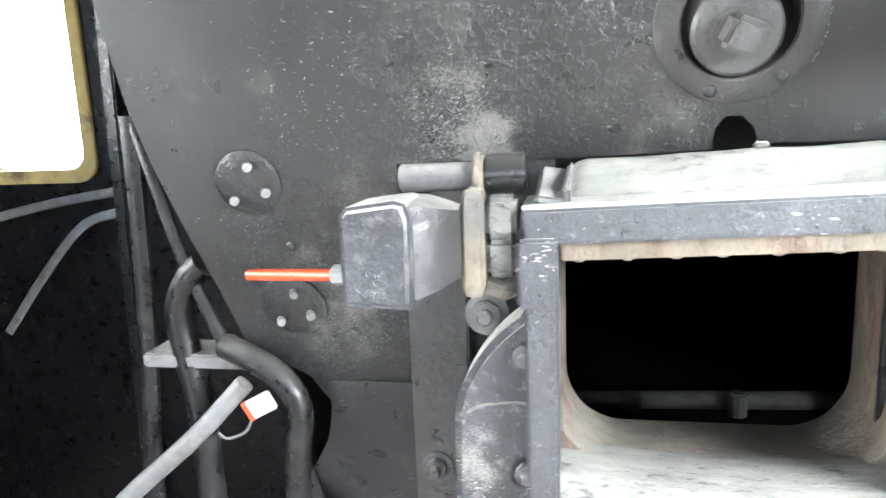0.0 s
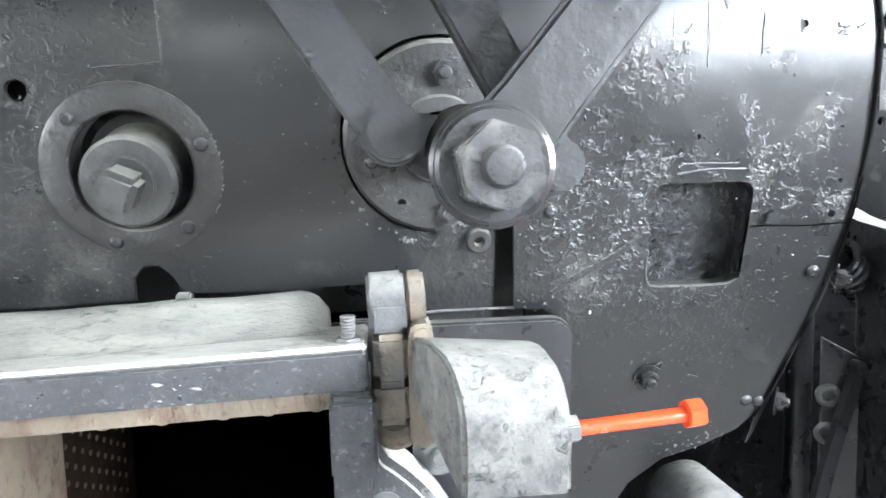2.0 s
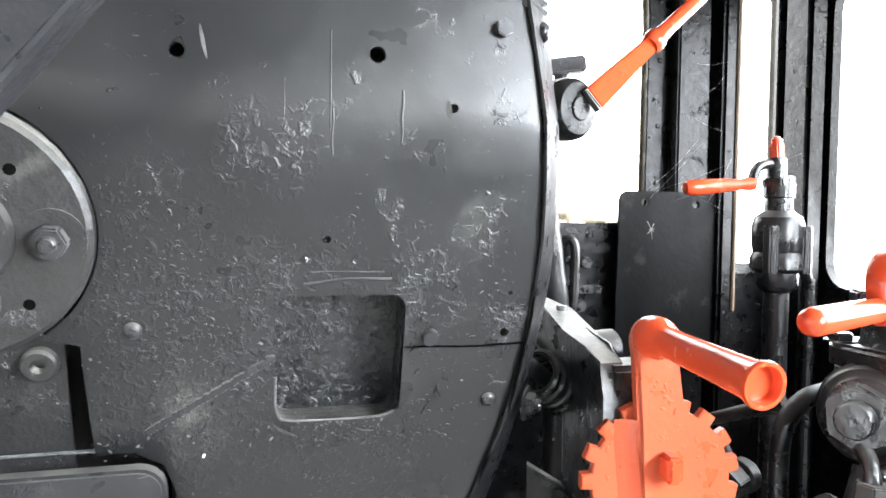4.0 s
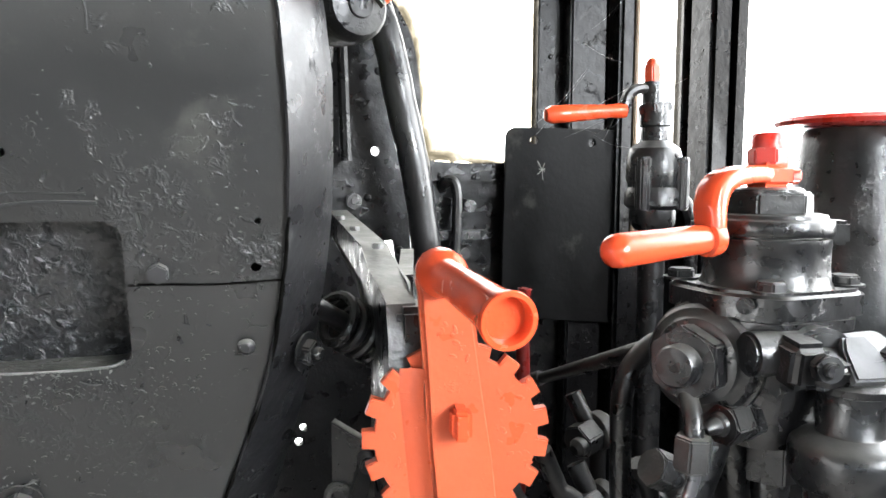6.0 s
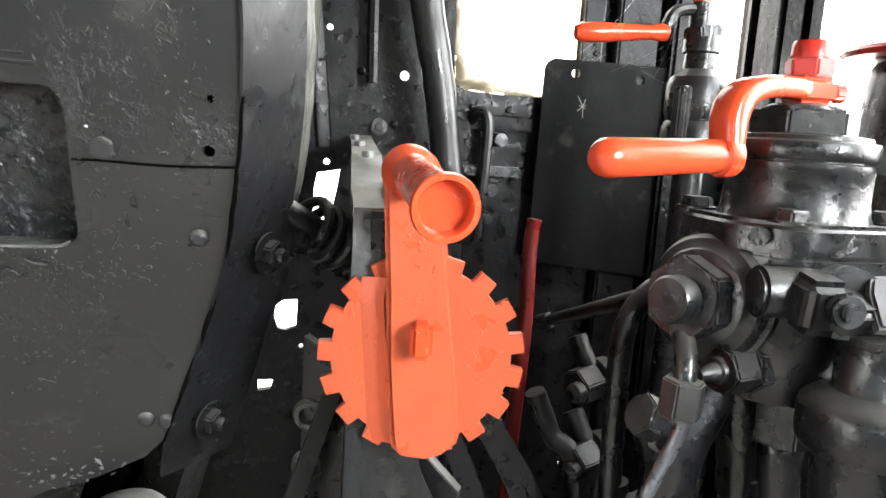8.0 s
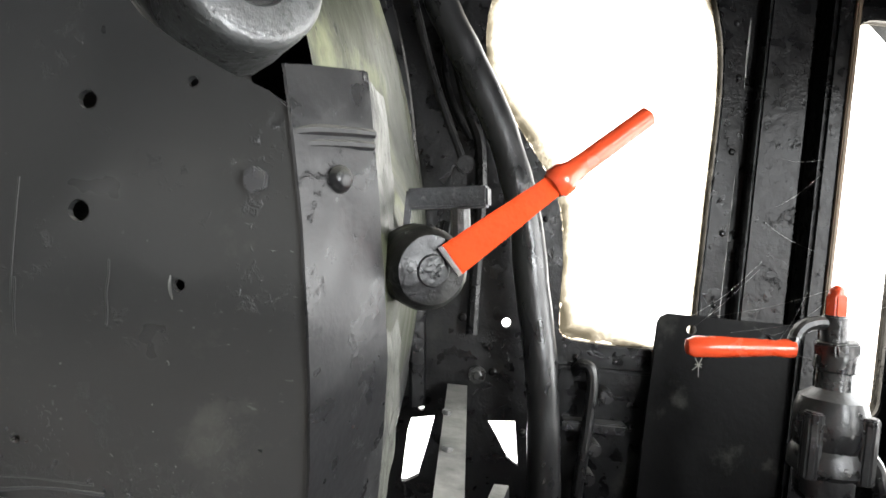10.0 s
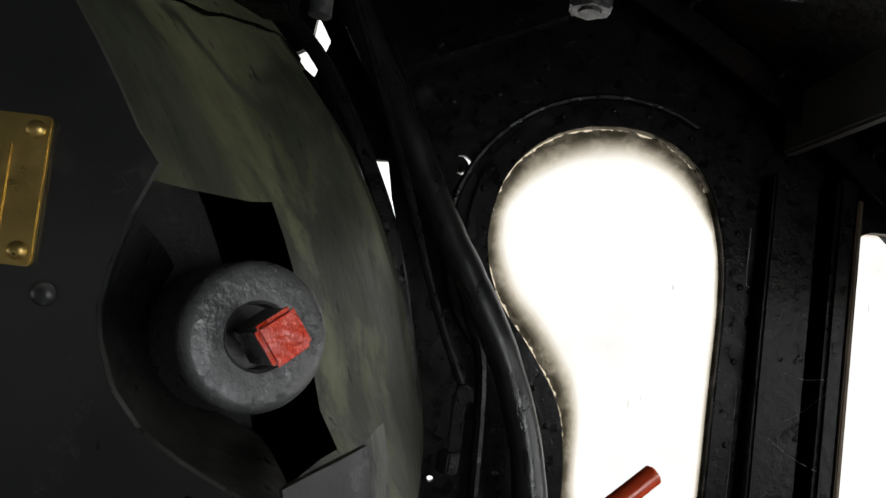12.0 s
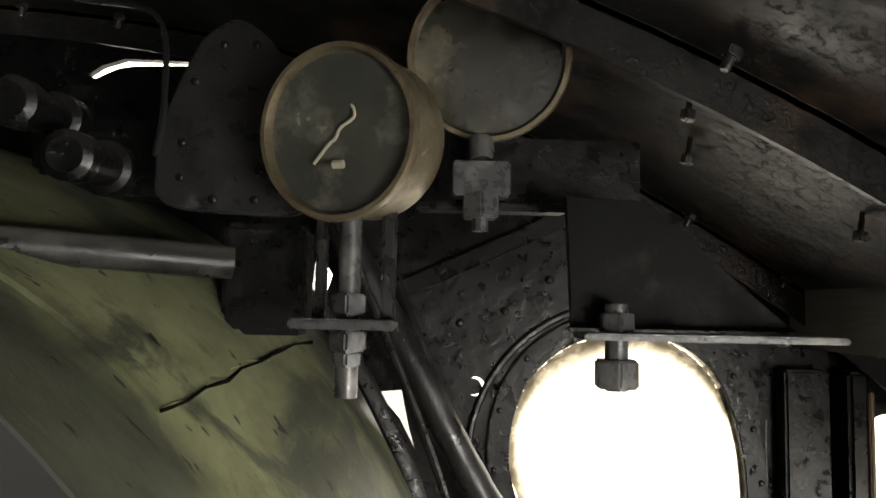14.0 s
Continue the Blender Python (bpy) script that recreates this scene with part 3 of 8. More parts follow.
def slab(bm, loops, m, depth, bev=0.0, cuts=None, seg=2):
    """A plate: the loops in the frame's x, y, raised by depth along its z."""
    t = fill(loops, cuts)
    top = bmesh.ops.extrude_face_region(t, geom=t.faces[:])
    vs = [v for v in top["geom"] if isinstance(v, bmesh.types.BMVert)]
    bmesh.ops.translate(t, vec=(0, 0, depth), verts=vs)
    bmesh.ops.recalc_face_normals(t, faces=t.faces)
    if bev:
        bmesh.ops.dissolve_limit(t, angle_limit=0.01, verts=t.verts, edges=t.edges)
        es = [e for e in t.edges if len(e.link_faces) == 2 and e.calc_face_angle(0) > 0.9 and abs(e.verts[0].co.z - e.verts[1].co.z) < 1e-6 and e.verts[0].co.z * depth > 0.5 * depth * depth]
        bmesh.ops.bevel(t, geom=es, offset=bev, segments=seg, affect="EDGES", clamp_overlap=True)
    bmesh.ops.transform(t, matrix=m, verts=t.verts)
    return join(bm, t)


def circle(x, y, r, n=24, start=0.0):
    return [(x + r * math.cos(start + k * math.tau / n), y + r * math.sin(start + k * math.tau / n)) for k in range(n)]


def rrect(x0, y0, x1, y1, r, n=5):
    out = []
    for cx, cy, a0 in ((x1 - r, y1 - r, 0), (x0 + r, y1 - r, 90), (x0 + r, y0 + r, 180), (x1 - r, y0 + r, 270)):
        out += [(cx + r * math.cos(radians(a0 + 90 * k / n)), cy + r * math.sin(radians(a0 + 90 * k / n))) for k in range(n + 1)]
    return out


def smooth_loop(pts, sub=5):
    p = [Vector((*q, 0)) for q in pts]
    out = []
    for i in range(len(p)):
        a, b, c, d = (p[(i + k) % len(p)] for k in (-1, 0, 1, 2))
        for k in range(sub):
            u = k / sub
            q = 0.5 * (2 * b + (c - a) * u + (2 * a - 5 * b + 4 * c - d) * u * u + (3 * b - a - 3 * c + d) * u ** 3)
            out.append((q.x, q.y))
    return out


FACE = Matrix(((1, 0, 0, 0), (0, 0, -1, 0), (0, 1, 0, 0), (0, 0, 0, 1)))  # local x, y, z to world x, z, -y


def bh(z):
    """How far ahead the backhead's cladding lies at height z: it leans towards the crew below 1.2 m."""
    return 0.811 + 0.318 * max(0.0, 1.2 - z) ** 1.243


def on(x, z, off=0.0):
    """A frame on the cladding: x along it, y up it, z out of it towards the crew."""
    s = (bh(z + 0.01) - bh(z - 0.01)) / 0.02
    nrm, up = Vector((0, -1, s)).normalized(), Vector((0, s, 1)).normalized()
    r = Matrix((Vector((1, 0, 0)), up, nrm)).transposed().to_4x4()
    return Matrix.Translation(Vector((x, bh(z), z)) + nrm * off) @ r


def drape(bm, off=0.0):
    """Bends a plate laid in x, y (its z towards the crew) on to the leaning backhead."""
    for v in bm.verts:
        v.co = Vector((v.co.x, bh(v.co.y) - off - v.co.z, v.co.y))
    return bm


def bolt_mesh(name, r, h, material, stud=0.0, washer=0.0):
    bm = bm_new()
    if washer:
        lathe(bm, [(0, 0), (washer, 0), (washer, 0.002), (0, 0.002)], I4, 20)
    rod(bm, (0, 0, 0), (0, 0, h), r, n=6, bev=r * 0.12)
    if stud:
        lathe(bm, [(r * 0.5, h * 0.8), (r * 0.5, h + stud * 0.7), (r * 0.38, h + stud), (0, h + stud)], I4, 14)
    me = bpy.data.meshes.new(name)
    bmesh.ops.recalc_face_normals(bm, faces=bm.faces)
    bm.to_mesh(me)
    bm.free()
    me.materials.append(material)
    me.shade_smooth()
    me.set_sharp_from_angle(angle=radians(30))
    return me


def dome_mesh(name, r, h, material):
    bm = bm_new()
    lathe(bm, [(r, 0), (r * 0.96, h * 0.4), (r * 0.7, h * 0.85), (r * 0.35, h), (0, h)], I4, 14)
    me = bpy.data.meshes.new(name)
    bmesh.ops.recalc_face_normals(bm, faces=bm.faces)
    bm.to_mesh(me)
    bm.free()
    me.materials.append(material)
    me.shade_smooth()
    return me

# ---- the cab ----
FRONT = 1.455


def dome(x):
    """Height of the arched roof's underside."""
    return math.sqrt(2.3 ** 2 - x * x) - 0.077


KEY = smooth_loop([(1.04, 1.748), (0.955, 1.725), (0.89, 1.66), (0.868, 1.56), (0.892, 1.47), (0.95, 1.395), (1.0, 1.32), (1.018, 1.24), (1.022, 1.15), (1.03, 1.108),
                   (1.08, 1.1), (1.17, 1.1), (1.226, 1.108), (1.232, 1.2), (1.233, 1.35), (1.234, 1.5), (1.222, 1.6), (1.185, 1.69), (1.12, 1.738)])
SIDE_LIGHT = rrect(1.425, 1.02, 1.527, 1.632, 0.03)
LEFT_LIGHT = rrect(-1.53, 0.895, -1.275, 1.55, 0.04)


def grown(loop, d):
    out, nn = [], len(loop)
    for i in range(nn):
        a, b = Vector(loop[i - 1]), Vector(loop[(i + 1) % nn])
        t = (b - a).normalized()
        out.append((loop[i][0] - t.y * d, loop[i][1] + t.x * d))
    return out


def grow_key(d):
    # KEY runs anticlockwise
    return grown(KEY, -d)


GAPS = [[(0.192, 2.138), (0.206, 2.133), (0.24, 2.15), (0.267, 2.155), (0.36, 2.158), (0.358, 2.164), (0.25, 2.166), (0.215, 2.154)], [(0.24, 2.054), (0.259, 2.066), (0.302, 2.062), (0.303, 2.046), (0.251, 2.05)],
        [(0.664, 1.652), (0.702, 1.655), (0.714, 1.60), (0.725, 1.565), (0.70, 1.612)],
        [(0.53, 1.80), (0.572, 1.771), (0.59, 1.83), (0.565, 1.87), (0.56, 1.82)],
        [(0.808, 0.936), (0.812, 0.957), (0.848, 0.964), (0.843, 0.93), (0.839, 0.909), (0.831, 0.868), (0.813, 0.857), (0.806, 0.857)],
        [(0.93, 0.964), (0.973, 0.967), (0.984, 0.897), (0.965, 0.911), (0.946, 0.941)],
        [(0.750, 0.718), (0.753, 0.738), (0.764, 0.747), (0.787, 0.749), (0.786, 0.703), (0.770, 0.697), (0.757, 0.700)],
        [(0.727, 0.612), (0.752, 0.612), (0.747, 0.596), (0.727, 0.593)],
        [(0.816 + 0.015 * math.cos(radians(a)), 1.662 + 0.015 * math.sin(radians(a))) for a in range(-120, 121, 20)] + [(0.8125 + 0.0135 * math.cos(radians(a)), 1.662 + 0.0125 * math.sin(radians(a))) for a in range(100, -101, -20)], circle(0.824, 1.183, 0.005, 10), circle(0.944, 1.118, 0.0075, 12),
        circle(0.8164, 0.6524, 0.006, 10), circle(0.809, 0.6277, 0.007, 10), circle(0.826, 0.975, 0.005, 8), circle(0.795, 0.67, 0.004, 8), circle(0.8612, 0.5265, 0.008, 8), circle(1.2651, 0.4555, 0.006, 8),
        [(0.789, 1.325), (0.793, 1.325), (0.792, 1.29), (0.788, 1.29)],
        [(1.2655, 1.10), (1.2705, 1.10), (1.2715, 1.38), (1.2670, 1.38)], [(1.2675, 1.40), (1.2718, 1.40), (1.2712, 1.62), (1.2690, 1.62)]]
outer = [(-1.58, 0.0), (1.58, 0.0)] + [(x, dome(x)) for x in np.linspace(1.58, -1.58, 40)]
bm = bm_new()
slab(bm, [outer, KEY, SIDE_LIGHT, LEFT_LIGHT, rrect(-0.55, 0.1, 0.55, 1.3, 0.05), *GAPS], Matrix.Translation((0, FRONT, 0)) @ FACE, -0.014)
wall_front = tagged(part("wall_front", bm, TAR), "tarry black riveted cab front sheet with holes round the boiler", "wall", kind="structure")


def side_wall(name, x, openings, label):
    bm = bm_new()
    m = Matrix(((0, 0, 1, x), (1, 0, 0, 0), (0, 1, 0, 0), (0, 0, 0, 1)))
    slab(bm, [[(-1.5, 0.0), (FRONT, 0.0), (FRONT, dome(1.58)), (-1.5, dome(1.58))], *openings], m, 0.02 if x > 0 else -0.02)
    return tagged(part(name, bm, TAR), label, "wall", kind="structure")


side_wall("wall_right", 1.58, [rrect(0.42, 0.98, 1.36, 1.56, 0.05), [(-1.4, 0.02), (0.15, 0.02), (0.15, 1.62), (-1.4, 1.62)]], "black cab side sheet with open window and doorway")
side_wall("wall_left", -1.58, [rrect(0.1, 0.98, 1.0, 1.55, 0.05), [(-0.85, 0.02), (-0.05, 0.02), (-0.05, 1.5), (-0.85, 1.5)]], "black cab side sheet with open window and doorway")
# Unseen plates added behind, so sky light enters only by a low slot.
bm = bm_new()
box(bm, (0, -1.51, 0.5), (3.2, 0.02, 1.0))
box(bm, (0, -1.51, 1.83), (3.2, 0.02, 0.86))
tagged(part("wall_back", bm, BLACK_DULL), "unseen black rear plates added to narrow the light from behind", "wall", kind="structure")
# Floor out of view, made pale as a reflector for the lower cladding.
bm = bm_new()
box(bm, (0, 0.0, -0.02), (3.2, 3.0, 0.04))
tagged(part("floor", bm, BOUNCE_FLOORM), "unseen floor, kept pale to bounce light up the cladding", "floor", kind="structure")
# roof sheet with its ribs, overlapping plates and bolts
bm = bm_new()
t = bmesh.new()
xs = np.linspace(-1.62, 1.62, 48)
lo = [(x, math.sqrt(2.3 ** 2 - x * x) - 0.077) for x in xs]
hi = [(x, z + 0.02) for x, z in lo][::-1]
vs0 = [t.verts.new((x, -1.55, z)) for x, z in lo + hi]
f = t.faces.new(vs0)
ex = bmesh.ops.extrude_face_region(t, geom=[f])
bmesh.ops.translate(t, vec=(0, 3.1, 0), verts=[v for v in ex["geom"] if isinstance(v, bmesh.types.BMVert)])
join(bm, t)
tagged(part("ceiling", bm, ROOFM), "sooty arched steel cab roof sheet", "ceiling", kind="structure")


def roof_rib(y, name="roof_rib"):
    """An angle iron bent along the roof."""
    bm = bm_new()
    for x0, x1 in zip(np.linspace(-1.5, 1.46, 40), np.linspace(-1.5, 1.46, 40)[1:]):
        for dy, dz, w, h in ((0.0, -0.004, 0.05, 0.006), (-0.022, -0.022, 0.006, 0.044)):
            vs = []
            for x in (x0, x1):
                s = -x / math.sqrt(2.3 ** 2 - x * x)
                nrm = Vector((-s, 0, 1)).normalized()
                o = Vector((x, y + dy, dome(x))) + nrm * dz
                vs.append([bm.verts.new(o + Vector((0, a * w / 2, 0)) + nrm * b * h / 2) for a, b in ((-1, -1), (1, -1), (1, 1), (-1, 1))])
            for k in range(4):
                bm.faces.new((vs[0][k], vs[0][(k + 1) % 4], vs[1][(k + 1) % 4], vs[1][k]))
    rib = tagged(part(name, bm, ROOFM), "sooty angle-iron rib bolted under the roof sheet", "roof rib", "roof ribs", "structure")
    return rib


ribs = [roof_rib(0.965), roof_rib(1.415), roof_rib(-0.4)]
ROOF_BOLT = bolt_mesh("roof_bolt", 0.009, 0.008, DARK, 0.012)
for rib, yy in zip(ribs, (0.905, 1.36, -0.46)):
    for x in np.linspace(-1.4, 1.4, 21):
        s = -x / math.sqrt(2.3 ** 2 - x * x)
        part("bolt", ROOF_BOLT, DARK, rib, m=axis((x, yy, dome(x) - 0.007), (x + s, yy, dome(x) - 1.007)))
bm = bm_new()
box(bm, (1.31, 0.72, 1.782), (0.02, 1.44, 0.098), bev=0.004)
tagged(part("eaves_board", bm, WOOD), "old whitewashed wooden board under the roof eaves", "board", kind="structure")

# windows
PANE = dirty_glass("grimy_window_glass")


def grime_pane(loop, weight, step=0.008):
    """A thin pane whose grime attribute thickens towards its edge by the weight given for each place."""
    xs_, zs_ = [q[0] for q in loop], [q[1] for q in loop]
    t = fill([loop], [("x", min(xs_) + step, max(xs_), step), ("y", min(zs_) + step, max(zs_), step)])
    ring = np.array(loop)
    pts = np.array([(v.co.x, v.co.y) for v in t.verts])
    nxt = np.roll(ring, -1, 0) - ring
    d = np.full(len(pts), 9.0)
    for p, e in zip(ring, nxt):
        k = np.clip(((pts - p) @ e) / max(1e-9, e @ e), 0, 1)
        d = np.minimum(d, np.hypot(*(pts - p - k[:, None] * e).T))
    me = bpy.data.meshes.new("pane")
    for v in t.verts:
        v.co = Vector((v.co.x, FRONT + 0.006, v.co.y))
    t.to_mesh(me)
    t.free()
    at, rim = me.attributes.new("grime", "FLOAT", "POINT"), me.attributes.new("rim", "FLOAT", "POINT")
    for k in range(len(pts)):
        reach, top = weight(*pts[k])
        rim.data[k].value = float(max(0.0, 1.0 - d[k] / 0.020)) * (reach > 0.03)
        at.data[k].value = float(min(1.0, top * math.exp(-(d[k] / reach) ** 1.5)))
    me.materials.append(PANE)
    return me


def key_grime(x, z):
    top = min(1.0, max(0.0, (z - 1.60) / 0.1))
    left = min(1.0, max(0.0, (1.06 - x) / 0.1))
    neck = math.exp(-((z - 1.36) / 0.16) ** 2) * min(1.0, max(0.0, (1.12 - x) / 0.1))
    foot = math.exp(-((z - 1.12) / 0.05) ** 2) * min(1.0, max(0.0, (1.17 - x) / 0.08))
    return 0.008 + 0.034 * top + 0.012 * left + 0.026 * neck + 0.04 * foot, 0.90 + 0.07 * max(top, neck, foot)


def slim_grime(x, z):
    return 0.006 + 0.012 * max(0.0, (1.2 - z) / 0.2), 0.6


def window(name, loop, ring, glass, frame_mat, label, inner=0.0):
    e = tagged(new(name), label, "window", kind="structure")
    e.location = (sum(q[0] for q in loop) / len(loop), FRONT, min(q[1] for q in loop))
    bpy.context.view_layer.update()
    bm = bm_new()
    slab(bm, [ring, loop], Matrix.Translation((0, FRONT - 0.0005, 0)) @ FACE, 0.010, 0.002)
    part("window_frame", bm, frame_mat, e)
    p = part("pane", grime_pane(loop, glass), PANE, e, "glass with a rim of brown grime")
    p.visible_shadow = False
    return e


w1 = window("window_1", KEY, grow_key(0.034), key_grime, TAR, "keyhole-shaped spectacle window with grimy glass in a black frame")
window("window_2", SIDE_LIGHT, rrect(1.405, 1.0, 1.547, 1.652, 0.04), slim_grime, DARK, "narrow round-cornered cab window with grimy glass")
window("window_3", LEFT_LIGHT, rrect(-1.56, 0.865, -1.245, 1.58, 0.05), slim_grime, PUTTY, "cab window with yellowed putty edge")
RIVET_S = dome_mesh("rivet", 0.005, 0.003, TAR)
ring2 = grow_key(0.024)
for k in range(0, len(ring2), 4):
    part("rivet", RIVET_S, TAR, w1, m=Matrix.Translation((ring2[k][0], FRONT - 0.0105, ring2[k][1])) @ FACE)
# doubled ring of plate round the head of the keyhole
bm = bm_new()
arc = [(1.05 + 0.245 * math.cos(radians(a)), 1.55 + 0.245 * math.sin(radians(a))) for a in range(60, 226, 8)]
tube(bm, [(x, FRONT - 0.002, z) for x, z in arc], 0.006, 8, 2)
tagged(part("window_bead", bm, TAR), "black half-round bead on the cab front sheet", "trim", kind="structure")
# posts between the lights
bm = bm_new()
box(bm, (1.3175, FRONT - 0.02, 0.85), (0.069, 0.035, 1.7), bev=0.004)
tagged(part("cab_post", bm, TAR), "black steel cab post between the windows", "post", kind="structure")
bm = bm_new()
box(bm, (1.385, FRONT - 0.03, 0.85), (0.03, 0.05, 1.7), bev=0.006)
tagged(part("cab_post", bm, TAR), "narrow black steel post beside the side light", "post", kind="structure")
bm = bm_new()
box(bm, (1.4035, FRONT - 0.045, 1.30), (0.008, 0.022, 0.74), bev=0.002)
tagged(part("window_bead", bm, BEADM), "worn brown wooden bead beside the side light", "trim", kind="structure")
bm = bm_new()
box(bm, (1.553, 1.40, 0.86), (0.045, 0.07, 1.72), bev=0.008)
tagged(part("corner_post", bm, TAR), "black steel corner post of the cab", "post", kind="structure")
# angle iron that climbs over the front sheet
bm = bm_new()
m = axis((0.66, FRONT - 0.003, 1.778), (1.0, FRONT - 0.003, 1.937))
box(bm, (0, 0.0, 0.18), (0.022, 0.005, 0.37), m, 0.001)
box(bm, (-0.010, 0.012, 0.18), (0.004, 0.025, 0.37), m, 0.001)
tagged(part("angle_iron", bm, TAR), "black angle iron running up the cab front sheet", "angle iron", kind="structure")
# horizontal flange below the keyhole window
bm = bm_new()
box(bm, (1.13, FRONT - 0.008, 1.052), (0.26, 0.014, 0.022), bev=0.003)
tagged(part("window_ledge", bm, TAR), "black steel ledge riveted below the spectacle window", "ledge", kind="structure")
# daylight beyond the panes and gaps
bm = bm_new()
box(bm, (0, 3.4, 1.5), (9.0, 0.02, 6.0))
backdrop = tagged(part("backdrop", bm, SKYGLOW), "plain white overcast sky beyond the cab windows", "sky", kind="structure")
bm = bm_new()
box(bm, (4.2, 0.6, 1.6), (0.02, 6.0, 4.0))
tagged(part("backdrop", bm, SKYGLOW), "plain white overcast sky beside the cab", "sky", kind="structure")
bm = bm_new()
box(bm, (-4.2, 0.6, 1.6), (0.02, 6.0, 4.0))
tagged(part("backdrop", bm, SKYGLOW), "plain white overcast sky beside the cab", "sky", kind="structure")

# ---- boiler ----
HALF = [(0.60, 0.28), (0.66, 0.50), (0.70, 0.62), (0.735, 0.74), (0.764, 0.84), (0.787, 0.93), (0.800, 1.01), (0.806, 1.10)]
HALF += [(0.81 * math.cos(radians(a)), 1.19 + 0.81 * math.sin(radians(a))) for a in np.arange(0, 90.1, 2.5)]


def inset(d):
    """The backhead's half outline, drawn in by d."""
    out = []
    for i, (x, z) in enumerate(HALF):
        a, b = Vector(HALF[max(i - 1, 0)]), Vector(HALF[min(i + 1, len(HALF) - 1)])
        tt = (b - a).normalized()
        out.append((max(0.0, x - tt.y * d), z + tt.x * d))
    return out


def whole(half):
    return half + [(-x, z) for x, z in half[::-1] if x > 1e-4]


boiler = thing("boiler", (0, 0.95, 0.28), "black painted locomotive boiler backhead with cladding sheets and olive wrapper", "boiler")


def skin(bm, secs):
    """Joins rows of points into a sheet."""
    rows = [[bm.verts.new(q) for q in s] for s in secs]
    for a, b in zip(rows, rows[1:]):
        for k in range(len(a) - 1):
            bm.faces.new((a[k], a[k + 1], b[k + 1], b[k]))


# wrapper behind the rim: a long rounded shoulder above, a tight one below, then the barrel
LOWSEC = ((0.024, 0.064), (0.018, 0.08), (0.012, 0.11), (0.007, 0.18), (0.003, 0.27), (0.001, 0.39), (0.0, 0.70), (0.0, 1.2))
UPSEC = ((0.115, 0.004), (0.108, 0.07), (0.095, 0.165), (0.066, 0.255), (0.034, 0.325), (0.012, 0.39), (0.007, 0.70), (0.007, 1.2))
secs = []
for u in np.linspace(0, 7, 36):
    dl, yl, du, yu = (np.interp(u, range(8), [q[i] for q in sec]) for sec, i in ((LOWSEC, 0), (LOWSEC, 1), (UPSEC, 0), (UPSEC, 1)))
    row = []
    a_, b_ = whole(inset(dl)), whole(inset(du))
    for (xl, zl), (xu, zu) in zip(a_, b_):
        k = min(1.0, max(0.0, (zl - 1.22) / 0.16))
        k = k * k * (3 - 2 * k)
        x, z = xl * (1 - k) + xu * k, zl * (1 - k) + zu * k
        row.append((x, bh(max(z, 0.6)) + yl * (1 - k) + yu * k + 0.004 * noise.noise((x * 9, z * 9, u)), z))
    secs.append(row)
bm = bm_new()
skin(bm, secs)
bm.faces.ensure_lookup_table()
gone = [bm.faces[i * (len(secs[0]) - 1) + k] for i in range(12) for k in range(12, 19)]
bmesh.ops.delete(bm, geom=gone, context="FACES")
for f in bm.faces:
    f.material_index = 1 if f.calc_center_median().z < 1.14 else 0
wrap = part("wrapper", bm, OLIVE, boiler, "olive paint worn and streaked, black below")
wrap.data.materials.append(BLACK_DULL)
# lapped upper plate of the wrapper, ending in a ragged corner
bm = bm_new()
rows = []
for a in np.linspace(44.5, 128, 66):
    row = []
    for u in np.linspace(1.95, 5.4, 20):
        d, y = (np.interp(u, range(8), [q[i] for q in UPSEC]) for i in (0, 1))
        r_ = 0.81 - d + 0.006
        aa = radians(a - 1.5 * (u - 1.95) / 3.45 + 0.9 * noise.noise((u * 4, 0.3, 0)) * (1 if a < 46 else 0))
        row.append((r_ * math.cos(aa), 0.811 + y - 0.003, 1.19 + r_ * math.sin(aa)))
    rows.append(row)
skin(bm, rows)
skin(bm, [rows[0], [(x * 0.988, y + 0.008, z - 0.004) for x, y, z in rows[0]]])
skin(bm, [[r_[0] for r_ in rows], [(r_[0][0] * 0.985, r_[0][1] + 0.004, 1.19 + (r_[0][2] - 1.19) * 0.985) for r_ in rows]])
part("lapped_plate", bm, OLIVE, boiler, "olive plate with a dark lapped edge")
# Black bead laid along the lap in place of the shade under its edge.
bm = bm_new()
tube(bm, [(x * 1.003, y - 0.004, z - 0.002 + 0.002 * noise.noise((y * 60, 0.4, 0))) for x, y, z in rows[0][::2]], 0.0017, 8, 2, wob=0.9)
part("lap_shade_bead", bm, SOOT_SHADE, boiler)
# the firebox plate behind the cladding
bm = bm_new()
t = fill([whole(inset(0.125)), rrect(-0.32, 0.42, 0.32, 0.88, 0.05)], [("y", 0.3, 2.0, 0.1)])
drape(t, -0.14)
join(bm, t)
part("firebox_plate", bm, BLACK_DULL, boiler)

EDGE = [(0.50, 0.40), (0.515, 0.60), (0.54, 0.652), (0.58, 0.687), (0.63, 0.704), (0.672, 0.726), (0.689, 0.745), (0.727, 0.855), (0.740, 0.902), (0.748, 0.941), (0.7545, 0.99), (0.758, 1.04), (0.7588, 1.087), (0.7565, 1.136), (0.7520, 1.187), (0.7435, 1.242), (0.737, 1.276), (0.7325, 1.30), (0.7300, 1.312)]
RECESS = [(0.717, 1.322), (0.691, 1.331), (0.660, 1.345), (0.635, 1.36), (0.615, 1.382), (0.603, 1.41), (0.599, 1.43), (0.603, 1.458), (0.611, 1.488), (0.624, 1.521)]
upper = [q for q in inset(0.108) if q[1] > 1.53]
